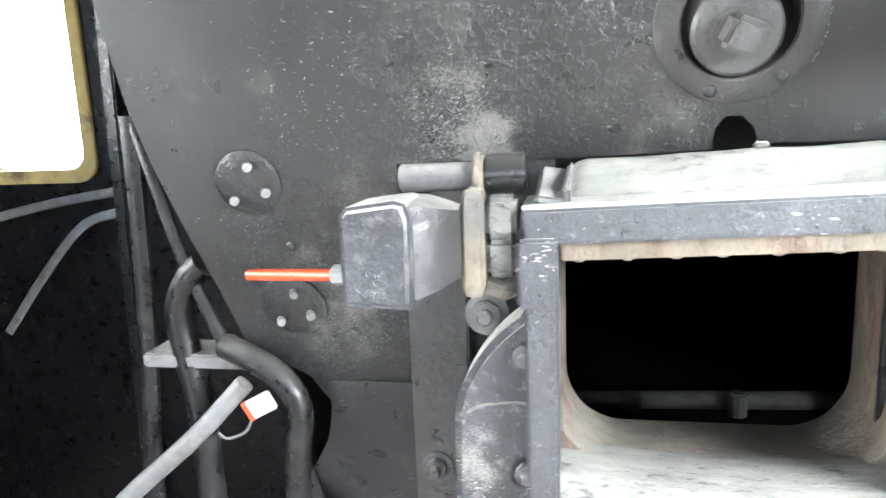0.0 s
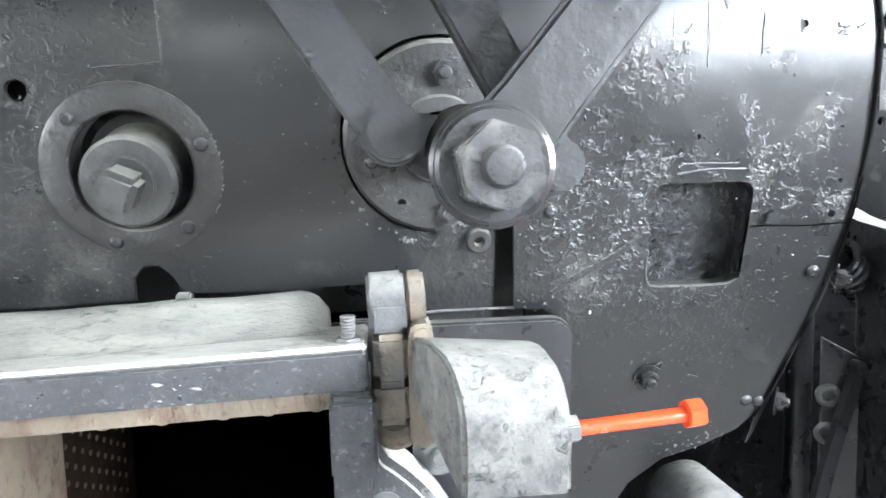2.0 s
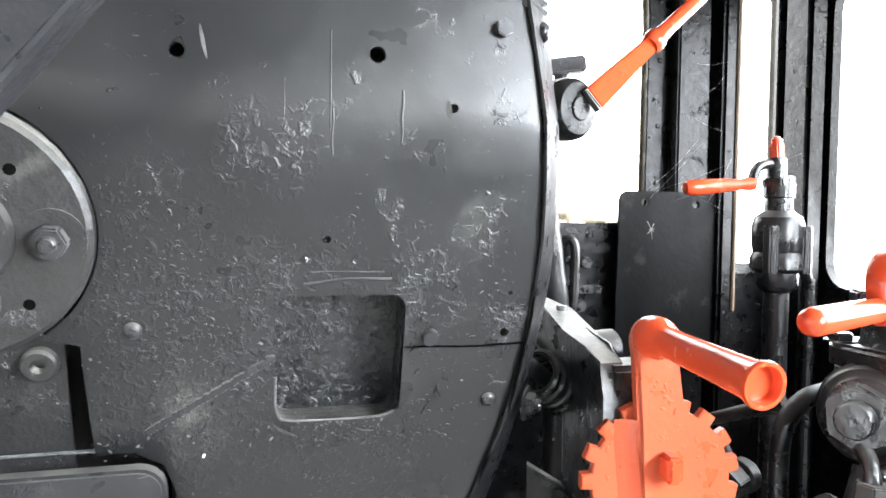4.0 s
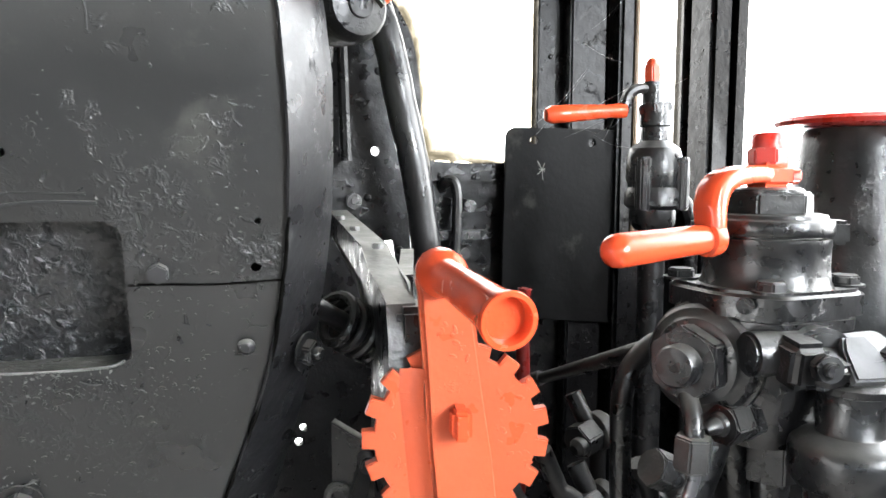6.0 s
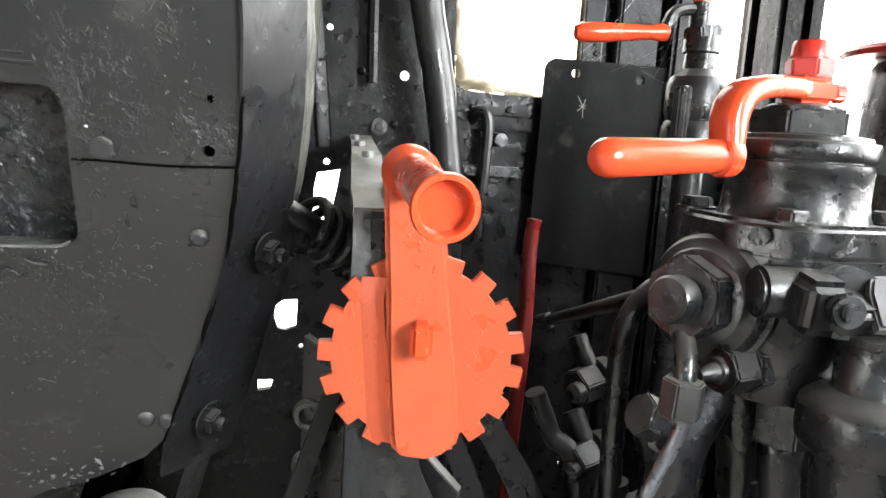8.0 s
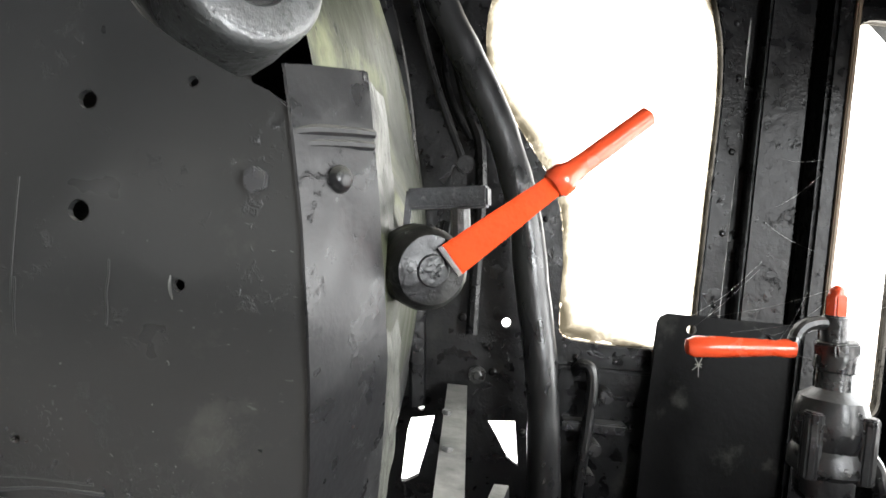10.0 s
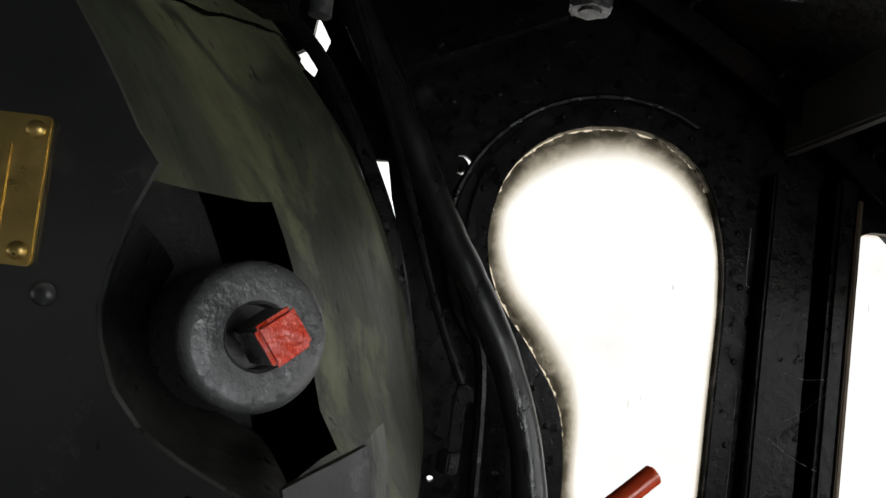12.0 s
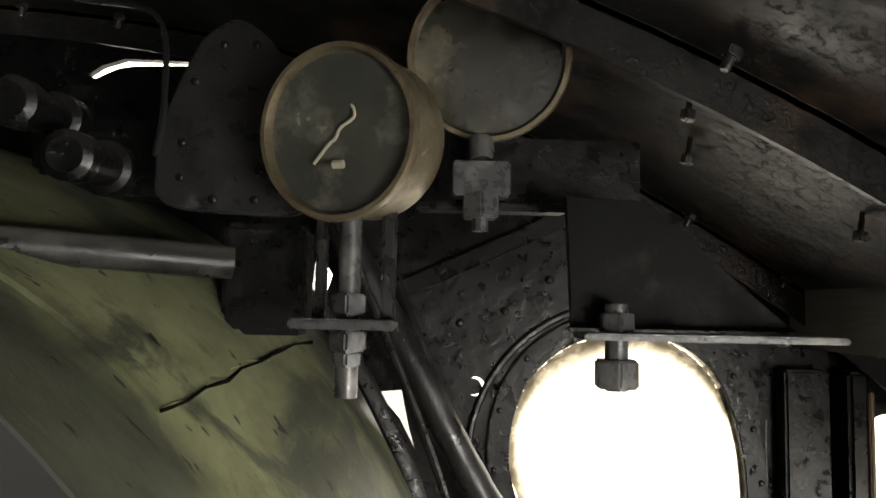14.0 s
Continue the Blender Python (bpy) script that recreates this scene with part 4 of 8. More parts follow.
left_in = [(-x * 0.945, z) for x, z in inset(0.012)[::-1] if 0.70 < z < 1.78 and x > 1e-3] + [(-0.665, 0.66), (-0.62, 0.63), (-0.575, 0.60), (-0.55, 0.55), (-0.56, 0.50), (-0.60, 0.43), (-0.64, 0.37)]
INNER = [(-0.43, 0.37), (-0.405, 0.60), (-0.40, 0.735), (-0.40, 0.925), (-0.15, 0.927), (-0.028, 0.931), (-0.026, 0.955), (-0.016, 0.968), (0.002, 0.968), (0.015, 0.955),
         (0.022, 0.937), (0.12, 0.936), (0.225, 0.94), (0.267, 0.945), (0.272, 1.005), (0.32, 1.02), (0.374, 1.0), (0.379, 0.902), (0.41, 0.901), (0.432, 0.888), (0.442, 0.86), (0.452, 0.6), (0.46, 0.40)]
POCKET = rrect(0.5265, 0.922, 0.6395, 1.0385, 0.014)
HOLES = [circle(0.607, 1.238, 0.0068, 10), circle(0.453, 1.231, 0.006, 10), circle(0.568, 1.087, 0.0036, 8), circle(0.735, 1.0, 0.0045, 8), circle(0.672, 1.198, 0.004, 8),
         circle(0.607, 1.306, 0.006, 10), circle(0.670, 1.323, 0.0035, 8), circle(0.737, 1.037, 0.003, 8), circle(-0.105, 1.144, 0.0105, 12)]
bm = fill([EDGE + RECESS + upper + left_in + INNER, POCKET, circle(-0.010, 1.066, 0.0595, 28), circle(0.294, 1.092, 0.0995, 36), *HOLES], [("y", 0.4, 2.0, 0.03), ("x", -0.7, 0.75, 0.06)])
ex = bmesh.ops.extrude_face_region(bm, geom=bm.faces[:])
bmesh.ops.translate(bm, vec=(0, 0, -0.006), verts=[v for v in ex["geom"] if isinstance(v, bmesh.types.BMVert)])
for v in bm.verts:
    v.co.z += 0.0022 * noise.noise((v.co.x * 7, v.co.y * 7, 3.1))
drape(bm)
part("cladding_sheet", bm, CLAD, boiler, "lumpy glossy black paint, chipped and dusty")
# plates behind the openings of the cladding
bm = bm_new()
slab(bm, [rrect(0.518, 0.905, 0.652, 1.055, 0.004)], Matrix.Translation((0, 0, 0)) @ FACE, 0.006, cuts=[('y', 0.91, 1.05, 0.03)])
for v in bm.verts:
    v.co.y += bh(v.co.z) + 0.048
part("pocket_plate", bm, POCKETM, boiler)
bm = bm_new()
lathe(bm, [(0.021, -0.002), (0.0205, 0.003), (0.018, 0.0035), (0.0165, 0.001), (0.011, 0.001), (0.0105, 0.004), (0.0, 0.0045)], on(0.577, 0.985, -0.045), 24)
part("pocket_boss", bm, POCKETM, boiler)
bm = bm_new()
for a, b in zip(POCKET, POCKET[1:] + POCKET[:1]):
    bm.faces.new([bm.verts.new(q) for q in ((a[0], bh(a[1]) + 0.002, a[1]), (b[0], bh(b[1]) + 0.002, b[1]), (b[0], bh(b[1]) + 0.050, b[1]), (a[0], bh(a[1]) + 0.050, a[1]))])
part("pocket_lining", bm, POCKETM, boiler)
# Pale bead that paints the highlight along the pocket's lower edge.
bm = bm_new()
tube(bm, [(x, bh(z) - 0.0004, z) for x, z in ((0.527, 0.965), (0.5268, 0.94), (0.530, 0.928), (0.538, 0.9230), (0.58, 0.9215), (0.622, 0.9225), (0.634, 0.927))], 0.0013, 6, 4, wob=0.4)
part("pocket_edge_glint", bm, CHIP_GLINT, boiler, "pale bead for the highlight on the pocket's edge")
bm = bm_new()
slab(bm, [rrect(0.24, 0.88, 0.358, 1.03, 0.004)], I4, 0.004, cuts=[("y", 0.89, 1.03, 0.03)])
part("recess_plate", drape(bm, -0.024), BLACK_DULL, boiler)
# rim strip, lower run with its folded end, and upper run
rim = []
inn = [(0.684, 0.706)] + EDGE[6:] + [(0.7240, 1.338)]
outr = [(0.735, 0.702), (0.744, 0.735), (0.764, 0.808), (0.779, 0.87), (0.789, 0.93), (0.7965, 0.99), (0.8005, 1.04), (0.8010, 1.08), (0.7995, 1.151), (0.7925, 1.208), (0.7885, 1.229), (0.7830, 1.266), (0.7745, 1.312), (0.7665, 1.353)]


def densify(p, nn=60):
    d = [0.0]
    for a, b in zip(p, p[1:]):
        d.append(d[-1] + math.hypot(b[0] - a[0], b[1] - a[1]))
    s = np.linspace(0, d[-1], nn)
    return list(zip(np.interp(s, d, [q[0] for q in p]), np.interp(s, d, [q[1] for q in p])))


ia, oa = densify(inn), densify(outr)
bm = bm_new()
rows = []
for (x0, z0), (x1, z1) in zip(ia, oa):
    w = 0.002 * noise.noise((x0 * 20, z0 * 14, 0))
    k = 0.003 if 1.287 < z0 < 1.293 or 1.296 < z0 < 1.301 else 0.0
    y0, y1 = bh(z0) - 0.006 - w - k, bh(z1) + 0.058 + w - k
    rows.append([(x0 + 0.001, y0 + 0.012, z0), (x0, y0 + 0.001, z0), (x0 + 0.002, y0, z0), (x0 * 0.66 + x1 * 0.34, y0 * 0.70 + y1 * 0.30, z0 * 0.66 + z1 * 0.34), (x0 * 0.33 + x1 * 0.67, y0 * 0.36 + y1 * 0.64, z0 * 0.33 + z1 * 0.67), (x1 - 0.001, y1, z1), (x1 + 0.001, y1 + 0.004, z1), (x1 - 0.003, y1 + 0.006, z1)])
skin(bm, rows)
bm.faces.new([bm.verts.new(q) for q in rows[-1]])
strip = part("rim_strip", bm, BAND, boiler, "worn black strip with a folded upper end")
for zf in (1.290, 1.2985):
    bm = bm_new()
    tube(bm, [(0.7335, 0.8085, zf), (0.744, 0.822, zf + 0.004), (0.760, 0.846, zf + 0.008), (0.776, 0.868, zf + 0.011)], 0.0036, 8, 4, wob=0.3)
    part("fold_ridge", bm, BAND, strip)
# torn edge of the wrapper's sheet standing behind the strip
bm = bm_new()
skin(bm, [[(x - 0.004 + 0.010 * u + 0.004 * noise.noise((z * 26, u * 2, 5)) - 0.006 * max(0.0, noise.noise((z * 9, 1.0, 2))), bh(z) + 0.066 + 0.085 * u + 0.012 * noise.noise((z * 40, u, 9)) * (1 - u), z) for u in (0.0, 0.2, 0.45, 0.7, 1.0)] for x, z in densify(outr[3:], 120)])
part("torn_sheet", bm, TORN, boiler, "torn grey sheet with ragged black edges")
# ragged black bead between the cladding and the strip, painting the shade of their open joint
bm = bm_new()
tube(bm, [(x + 0.0015 + 0.0015 * noise.noise((z * 60, 0.2, 0)), bh(z) - 0.0045, z) for x, z in densify(EDGE[6:12], 40)], 0.0014, 6, 2, wob=0.9)
part("joint_shade_bead", bm, SOOT_SHADE, boiler)


def bare(x, z):
    """Where no paint lies on the cladding."""
    return (0.521 < x < 0.645 and 0.917 < z < 1.043) or (x < 0.42 and z < 0.945 and x > -0.4) or math.hypot(x + 0.01, z - 1.066) < 0.095 or math.hypot(x - 0.29, z - 1.09) < 0.105 or (0.27 < x < 0.385 and z < 1.02) or x > 0.74 or x < -0.68 or z > 1.3


SPOTS = ((0.50, 0.935, 0.05, 0.05), (0.43, 1.06, 0.03, 0.06), (0.655, 1.00, 0.016, 0.045), (0.60, 0.905, 0.05, 0.012), (0.54, 1.06, 0.03, 0.014), (0.73, 1.02, 0.012, 0.03), (0.46, 1.0, 0.02, 0.04),
         (0.575, 1.09, 0.016, 0.014), (0.61, 0.83, 0.08, 0.03), (-0.32, 1.0, 0.12, 0.07), (0.40, 0.97, 0.015, 0.05))
# raised seams of painted-over sheet
for run in (((0.03, 1.30), (0.03, 1.224), (0.0315, 1.172), (0.024, 1.167), (-0.034, 1.163)), ((-0.36, 1.12), (-0.30, 1.118), (-0.22, 1.124), (-0.165, 1.122)), ((-0.165, 1.122), (-0.155, 1.16), (-0.15, 1.25)), ((0.55, 1.048), (0.585, 1.053), (0.625, 1.052))):
    bm = bm_new()
    tube(bm, [on(x, z, 0.0002).translation for x, z in run], 0.0016, 6, 5, wob=0.5)
    part("painted_seam", bm, BLACK, boiler)
bm = bm_new()


def glint_chips(line, count, spread, size):
    """Pale flakes along a line on the cladding: chips, and glints painted as flakes."""
    for k in range(count):
        u = random.random() * (len(line) - 1)
        a, b = line[int(u)], line[min(int(u) + 1, len(line) - 1)]
        f = u - int(u)
        x, z = a[0] + (b[0] - a[0]) * f + random.gauss(0, spread), a[1] + (b[1] - a[1]) * f + random.gauss(0, spread)
        n_ = random.randint(4, 6)
        r = random.uniform(0.3, 1.0) * size
        m_ = on(x, z, 0.0012) @ pose(0, 0, 0, random.gauss(0, 12), random.gauss(0, 12), random.uniform(0, 180)) @ Matrix.Diagonal((random.uniform(1, 2.4), 1, 1, 1))
        pts = [(r * random.uniform(0.55, 1.2) * math.cos(q * math.tau / n_), r * random.uniform(0.55, 1.2) * math.sin(q * math.tau / n_)) for q in range(n_)]
        bm.faces.new([bm.verts.new(m_ @ Vector((p, q, 0.0004))) for p, q in pts])


def flakes(count, size):
    """Curled flakes of gloss paint that catch the light."""
    for k in range(count):
        cx, cz, sx, sz = random.choice(SPOTS[:9] if k % 3 else SPOTS)
        x, z = (random.gauss(cx, sx * 1.2), random.gauss(cz, sz * 1.2)) if k % 12 else (random.uniform(0.40, 0.66), random.uniform(0.76, 1.10))
        if bare(x, z):
            continue
        r = random.uniform(0.4, 1.0) ** 2 * size
        m_ = on(x, z, 0.0006) @ pose(0, 0, 0, random.gauss(0, 16), random.gauss(0, 16), random.gauss(60, 40)) @ Matrix.Diagonal((random.uniform(1, 2.6), 1, 1, 1))
        a = [bm.verts.new(m_ @ Vector((r * u, r * random.uniform(-0.9, -0.4), 0.25 * r * u * u))) for u in (-1, -0.3, 0.4, 1)]
        b = [bm.verts.new(m_ @ Vector((r * u * 0.8, r * random.uniform(0.4, 0.9), 0.25 * r * u * u + 0.25 * r))) for u in (-1, -0.3, 0.4, 1)]
        for q in range(3):
            bm.faces.new((a[q], a[q + 1], b[q + 1], b[q]))


RING = [(-0.010 + 0.0875 * math.cos(radians(a)), 1.066 + 0.0875 * math.sin(radians(a))) for a in range(-30, 60, 10)]
glint_chips(RING, 26, 0.0008, 0.0016)
glint_chips([(0.031, 1.26), (0.031, 1.17)], 8, 0.0008, 0.0014)
glint_chips([(0.20, 1.04), (0.215, 1.01), (0.255, 0.99), (0.27, 0.985)], 22, 0.002, 0.0022)
glint_chips([(-0.11, 1.163), (-0.08, 1.10), (-0.09, 1.02)], 5, 0.004, 0.0022)
glint_chips([(0.385, 1.0), (0.385, 0.91), (0.42, 0.915), (0.53, 0.985)], 46, 0.007, 0.0016)
glint_chips([(0.45, 0.93), (0.52, 0.92), (0.60, 0.91)], 34, 0.012, 0.0018)
glint_chips([(0.54, 0.70), (0.61, 0.71), (0.64, 0.72)], 34, 0.008, 0.0022)
glint_chips([(0.535, 0.93), (0.535, 1.03)], 16, 0.002, 0.0014)
glint_chips([(0.56, 0.918), (0.63, 0.92)], 14, 0.002, 0.0015)
glint_chips([(0.528, 0.825), (0.56, 0.825)], 9, 0.004, 0.002)
glint_chips([(0.46, 0.73), (0.47, 0.86), (0.65, 1.1)], 50, 0.05, 0.0011)
glint_chips([(0.72, 1.05), (0.72, 0.98)], 14, 0.012, 0.0013)
tagged(part("chip_and_glint", bm, CHIP_GLINT, boiler), kind="stuff")
bm = bm_new()
flakes(120, 0.0021)
tagged(part("paint_flake", bm, GLINT, boiler), kind="stuff")
bm = bm_new()
for (x0, z0), (x1, z1), w in (((0.470, 1.252), (0.475, 1.226), 0.0022), ((0.515, 1.166), (0.524, 1.152), 0.0030), ((0.551, 1.048), (0.560, 1.043), 0.0020), ((0.667, 1.204), (0.669, 1.189), 0.0022), ((0.526, 0.92), (0.545, 0.908), 0.0032), ((0.600, 0.912), (0.616, 0.908), 0.0024), ((-0.329, 0.991), (-0.318, 0.984), 0.0022), ((-0.300, 0.957), (-0.292, 0.939), 0.0016), ((0.545, 0.822), (0.56, 0.826), 0.0022), ((0.651, 1.045), (0.654, 1.03), 0.0018)):
    a, b = on(x0, z0, 0.0006), on(x1, z1, 0.0006)
    side_ = (b.translation - a.translation).cross(a.col[2].to_3d()).normalized()
    skin(bm, [[a.translation.lerp(b.translation, u) + side_ * w * k * math.sin(math.pi * (0.1 + 0.8 * u)) + a.col[2].to_3d() * (0.0022 * (1 - k * 0.5) ** 2 * math.sin(math.pi * u)) for k in (-0.5, 0.0, 0.5, 1.0)] for u in np.linspace(0, 1, 6)])
tagged(part("paint_sliver", bm, CHIP_GLINT, boiler, "pale curled slivers of lifted paint"), kind="stuff")
bm = bm_new()
for k in range(4):
    x = random.choice((random.gauss(0.565, 0.03), random.gauss(0.565, 0.03), random.gauss(0.60, 0.04)))
    z, ln = random.uniform(1.14, 1.285), random.uniform(0.02, 0.075)
    if math.hypot(x - 0.294, z - 1.09) < 0.12:
        continue
    tube(bm, [on(x + 0.0012 * noise.noise((u * 3, x * 40, 0)), z - ln * u).translation for u in (0, 0.25, 0.5, 0.75, 1.0)], random.uniform(0.0005, 0.0010), 6, 3, wob=0.5)
for x, z, ln in ((0.569, 1.255, 0.08),):
    tube(bm, [on(x, z - ln * u).translation for u in (0, 0.25, 0.5, 0.75, 1.0)], 0.0006, 6, 4, wob=0.6)
tube(bm, [on(x, 1.059 + 0.0006 * math.sin(x * 90)).translation for x in np.linspace(0.556, 0.618, 6)], 0.0012, 6, 3, wob=0.4)
tagged(part("paint_drip", bm, CLAD, boiler), kind="stuff")
RIVET = dome_mesh("rivet_head", 0.0075, 0.005, BLACK)
BOLT = bolt_mesh("bolt", 0.0085, 0.007, BLACK)
BOLT_L = bolt_mesh("bolt_large", 0.0125, 0.011, DARK, 0.006, 0.018)
for x, z, me in ((0.663, 0.999, BOLT), (0.726, 0.933, RIVET), (0.676, 0.767, RIVET), (0.714, 1.267, BOLT), (0.693, 0.765, RIVET), (0.567, 1.434, RIVET), (0.414, 1.012, RIVET),
                 (0.545, 0.806, BOLT_L), (0.40, 1.27, RIVET)):
    part("rivet" if me is RIVET else "bolt", me, BLACK, boiler, m=on(x, z, 0.0005))
WORN = dome_mesh("worn_bolt", 0.0095, 0.0075, BAND)
TURNED = Vector((0.80, -0.58, -0.08)).normalized()
for x, y, z in ((0.776, 0.902, 0.918), (0.726, 0.942, 0.757), (0.760, 0.836, 1.274)):
    part("bolt", BOLT_L if z < 1 else WORN, DARK, boiler, m=axis((x, y, z), Vector((x, y, z)) + TURNED))
# seam lip and weld bead
bm = bm_new()
tube(bm, [(x, bh(0.988) - 0.0006, 0.988 + 0.0008 * math.sin(x * 60)) for x in np.linspace(0.641, 0.757, 8)], 0.0009, 6, 2)
part("seam", bm, SOOT_SHADE, boiler)
bm = bm_new()
for k in range(46):
    u = k / 45
    x, z = 0.422 + 0.102 * u, 0.921 + 0.062 * u
    lathe(bm, [(0.0042, 0), (0.003, 0.0022), (0, 0.003)], on(x + random.uniform(-1, 1) * 0.0008, z + random.uniform(-1, 1) * 0.0008), 8)
tagged(part("weld_bead", bm, BLACK, boiler), kind="stuff")
# lumps and runs of old paint, in clusters
bm = bm_new()
for k in range(1700):
    if k % 6:
        cx, cz, sx, sz = random.choice(SPOTS)
        x, z = random.gauss(cx, sx), random.gauss(cz, sz)
    else:
        x, z = random.choice(((random.uniform(0.40, 0.75), random.uniform(0.75, 1.05)), (random.uniform(-0.6, 0.3), random.uniform(0.94, 1.25)), (random.uniform(-0.6, -0.1), random.uniform(0.94, 1.25)), (random.uniform(-0.6, -0.1), random.uniform(0.94, 1.25))))
    if bare(x, z):
        continue
    r = random.uniform(0.0004, 0.0011) * random.choice((0.7, 1.0, 1.0, 1.7))
    m = on(x, z) @ pose(0, 0, 0, 0, 0, random.uniform(0, 180)) @ Matrix.Diagonal((random.uniform(1, 2.6), 1, random.uniform(0.6, 1.2), 1))
    lathe(bm, [(r, -0.0005), (r * 0.8, r * 0.4), (r * 0.4, r * 0.6), (0, r * 0.62)], m, 6)
for k in range(40):
    cx, cz, sx, sz = random.choice(SPOTS)
    x, z = random.gauss(cx, sx * 1.3), random.gauss(cz, sz * 1.3)
    if bare(x, z):
        continue
    a, ln = random.choice((random.gauss(90, 25), random.uniform(0, 180))), random.uniform(0.005, 0.017)
    line_ = [on(x + math.cos(radians(a)) * ln * u + random.gauss(0, 0.0012), z + math.sin(radians(a)) * ln * u + random.gauss(0, 0.0012)).translation for u in (-0.5, -0.2, 0.2, 0.5)]
    tube(bm, line_, random.uniform(0.0004, 0.0008), 6, 3, wob=0.6)
tagged(part("paint_lump", bm, CLAD, boiler), kind="stuff")
# Grey flecks: ash, and bright glints of the lumpy paint given as colour.
bm = bm_new()
for k in range(4200):
    x, z = random.choice(((random.uniform(-0.62, -0.41), random.uniform(0.55, 0.93)), (random.gauss(-0.48, 0.06), random.gauss(0.76, 0.06)), (random.gauss(-0.35, 0.09), random.gauss(0.95, 0.045)), (random.gauss(-0.50, 0.08), random.gauss(0.72, 0.07)), (random.gauss(-0.27, 0.06), random.gauss(0.985, 0.03)), (random.gauss(-0.30, 0.04), random.gauss(0.955, 0.02)), (random.uniform(-0.62, 0.2), random.uniform(0.94, 1.2)), (random.gauss(-0.58, 0.03), random.gauss(0.90, 0.05))))
    if (z < 0.93 and x > -0.405) or x < -0.66 + max(0, 0.7 - z) or z < 0.5:
        continue
    if math.hypot(x + 0.01, z - 1.066) < 0.06:
        continue
    r = random.uniform(0.0003, 0.0008) * random.choice((1, 1, 1.6))
    m = on(x, z) @ pose(0, 0, 0, 0, 0, random.gauss(0, 35)) @ Matrix.Diagonal((random.uniform(1, 2.6), 1, random.uniform(0.3, 0.8), 1))
    lathe(bm, [(r, -0.0004), (r * 0.7, r * 0.45), (0, r * 0.6)], m, 6)
tagged(part("ash_and_glint_fleck", bm, GREY, boiler), kind="stuff")
# small open washout hole and its boss, low plug
bm = bm_new()
lathe(bm, [(0.060, -0.03), (0.060, 0.001), (0.062, 0.003), (0.084, 0.003), (0.0875, 0.001), (0.088, -0.002)], on(-0.010, 1.066), 40)
ring_boss = part("washout_ring", bm, BLACK_DULL, boiler, "raised ring dusted with ash")
for a in (20, 135, 250, 310):
    part("rivet", RIVET, BLACK_DULL, ring_boss, m=on(-0.010 + 0.074 * math.cos(radians(a)), 1.066 + 0.074 * math.sin(radians(a)), 0.0025))
bm = bm_new()
f_ = on(-0.013, 1.057)
lathe(bm, [(0.060, -0.055), (0.05, -0.05), (0.047, -0.02), (0.047, 0.006), (0.043, 0.011), (0.026, 0.0125), (0.0, 0.0125)], f_, 36)
rod(bm, f_ @ Vector((0, 0, 0.012)), f_ @ Vector((0, 0, 0.016)), 0.028, n=24, bev=0.0015)
box(bm, (0, 0, 0.032), (0.036, 0.036, 0.038), f_ @ pose(0, 0, 0, 0, 0, -24), 0.006)
part("washout_plug", bm, PLUGD, boiler, "round grey plug with a square head")
# brass plate
bm = bm_new()
slab(bm, [rrect(0.455, 1.449, 0.558, 1.541, 0.004)], Matrix.Translation((0, 0.8105, 0)) @ FACE, 0.003, 0.0008)
plate = part("maker_plate", bm, BRASS, boiler, "dull brass plate with four rivets")
BR_R = dome_mesh("plate_rivet", 0.006, 0.004, BRASS)
for x, z in ((0.549, 1.458), (0.549, 1.532), (0.465, 1.458), (0.465, 1.532)):
    part("rivet", BR_R, BRASS, plate, m=Matrix.Translation((x, 0.8075, z)) @ FACE)
bm = bm_new()
slab(bm, [rrect(0.47, 1.466, 0.536, 1.523, 0.002), rrect(0.473, 1.469, 0.533, 1.520, 0.002)], Matrix.Translation((0, 0.8076, 0)) @ FACE, 0.0012)
part("raised_border", bm, BRASS, plate)

# shoulder washout plug with the red square
plug = thing("mud_plug", (0.682, 0.95, 1.42), "large dusty grey round mud plug with a red square end", "plug")
bm = bm_new()
AX = Vector((0.57, -0.81, 0.12)).normalized()
m = axis(Vector((0.684, 0.877, 1.418)) - AX * 0.071, Vector((0.684, 0.877, 1.418)))
lathe(bm, [(0.0, -0.02), (0.056, -0.02), (0.0565, 0.004), (0.0552, 0.02), (0.0545, 0.054), (0.0540, 0.061), (0.0522, 0.0655), (0.049, 0.0680), (0.045, 0.0688), (0.031, 0.0690), (0.0255, 0.0682), (0.0232, 0.065)], m, 40)
part("plug_body", bm, PLUGM, plug)
# Inside of the plug's hole in black, which paints its shadow.
bm = bm_new()
lathe(bm, [(0.0232, 0.065), (0.0228, 0.050), (0.0, 0.048)], m, 40)
part("socket_shade", bm, BLACK_DULL, plug, "socket blackened for the shade inside it")
bm = bm_new()
foot, dish = m @ Vector((0, 0, -0.02)), []
for x, z in densify([(0.738, 1.310)] + RECESS[:-1], 40):
    p = Vector((x, 0.8125, z))
    d = p - foot
    q = foot + (d - AX * d.dot(AX)).normalized() * 0.058
    dish.append([Vector((p.x + (q.x - p.x) * u, p.y + (q.y - p.y) * min(1.0, u * 1.7) ** 0.75, p.z + (q.z - p.z) * u)) + Vector((0, 0.003, 0)) * noise.noise(p * 9 + Vector((u * 3, 0, 0))) for u in (0.0, 0.06, 0.15, 0.28, 0.45, 0.62, 0.8, 1.0)])
skin(bm, dish)
# The dish takes the darkest paint, so its shade lies in the colour.
part("plug_recess", bm, TAR, plug)
# Unpainted shank, kept dark also for the shadow on its sides.
bm = bm_new()
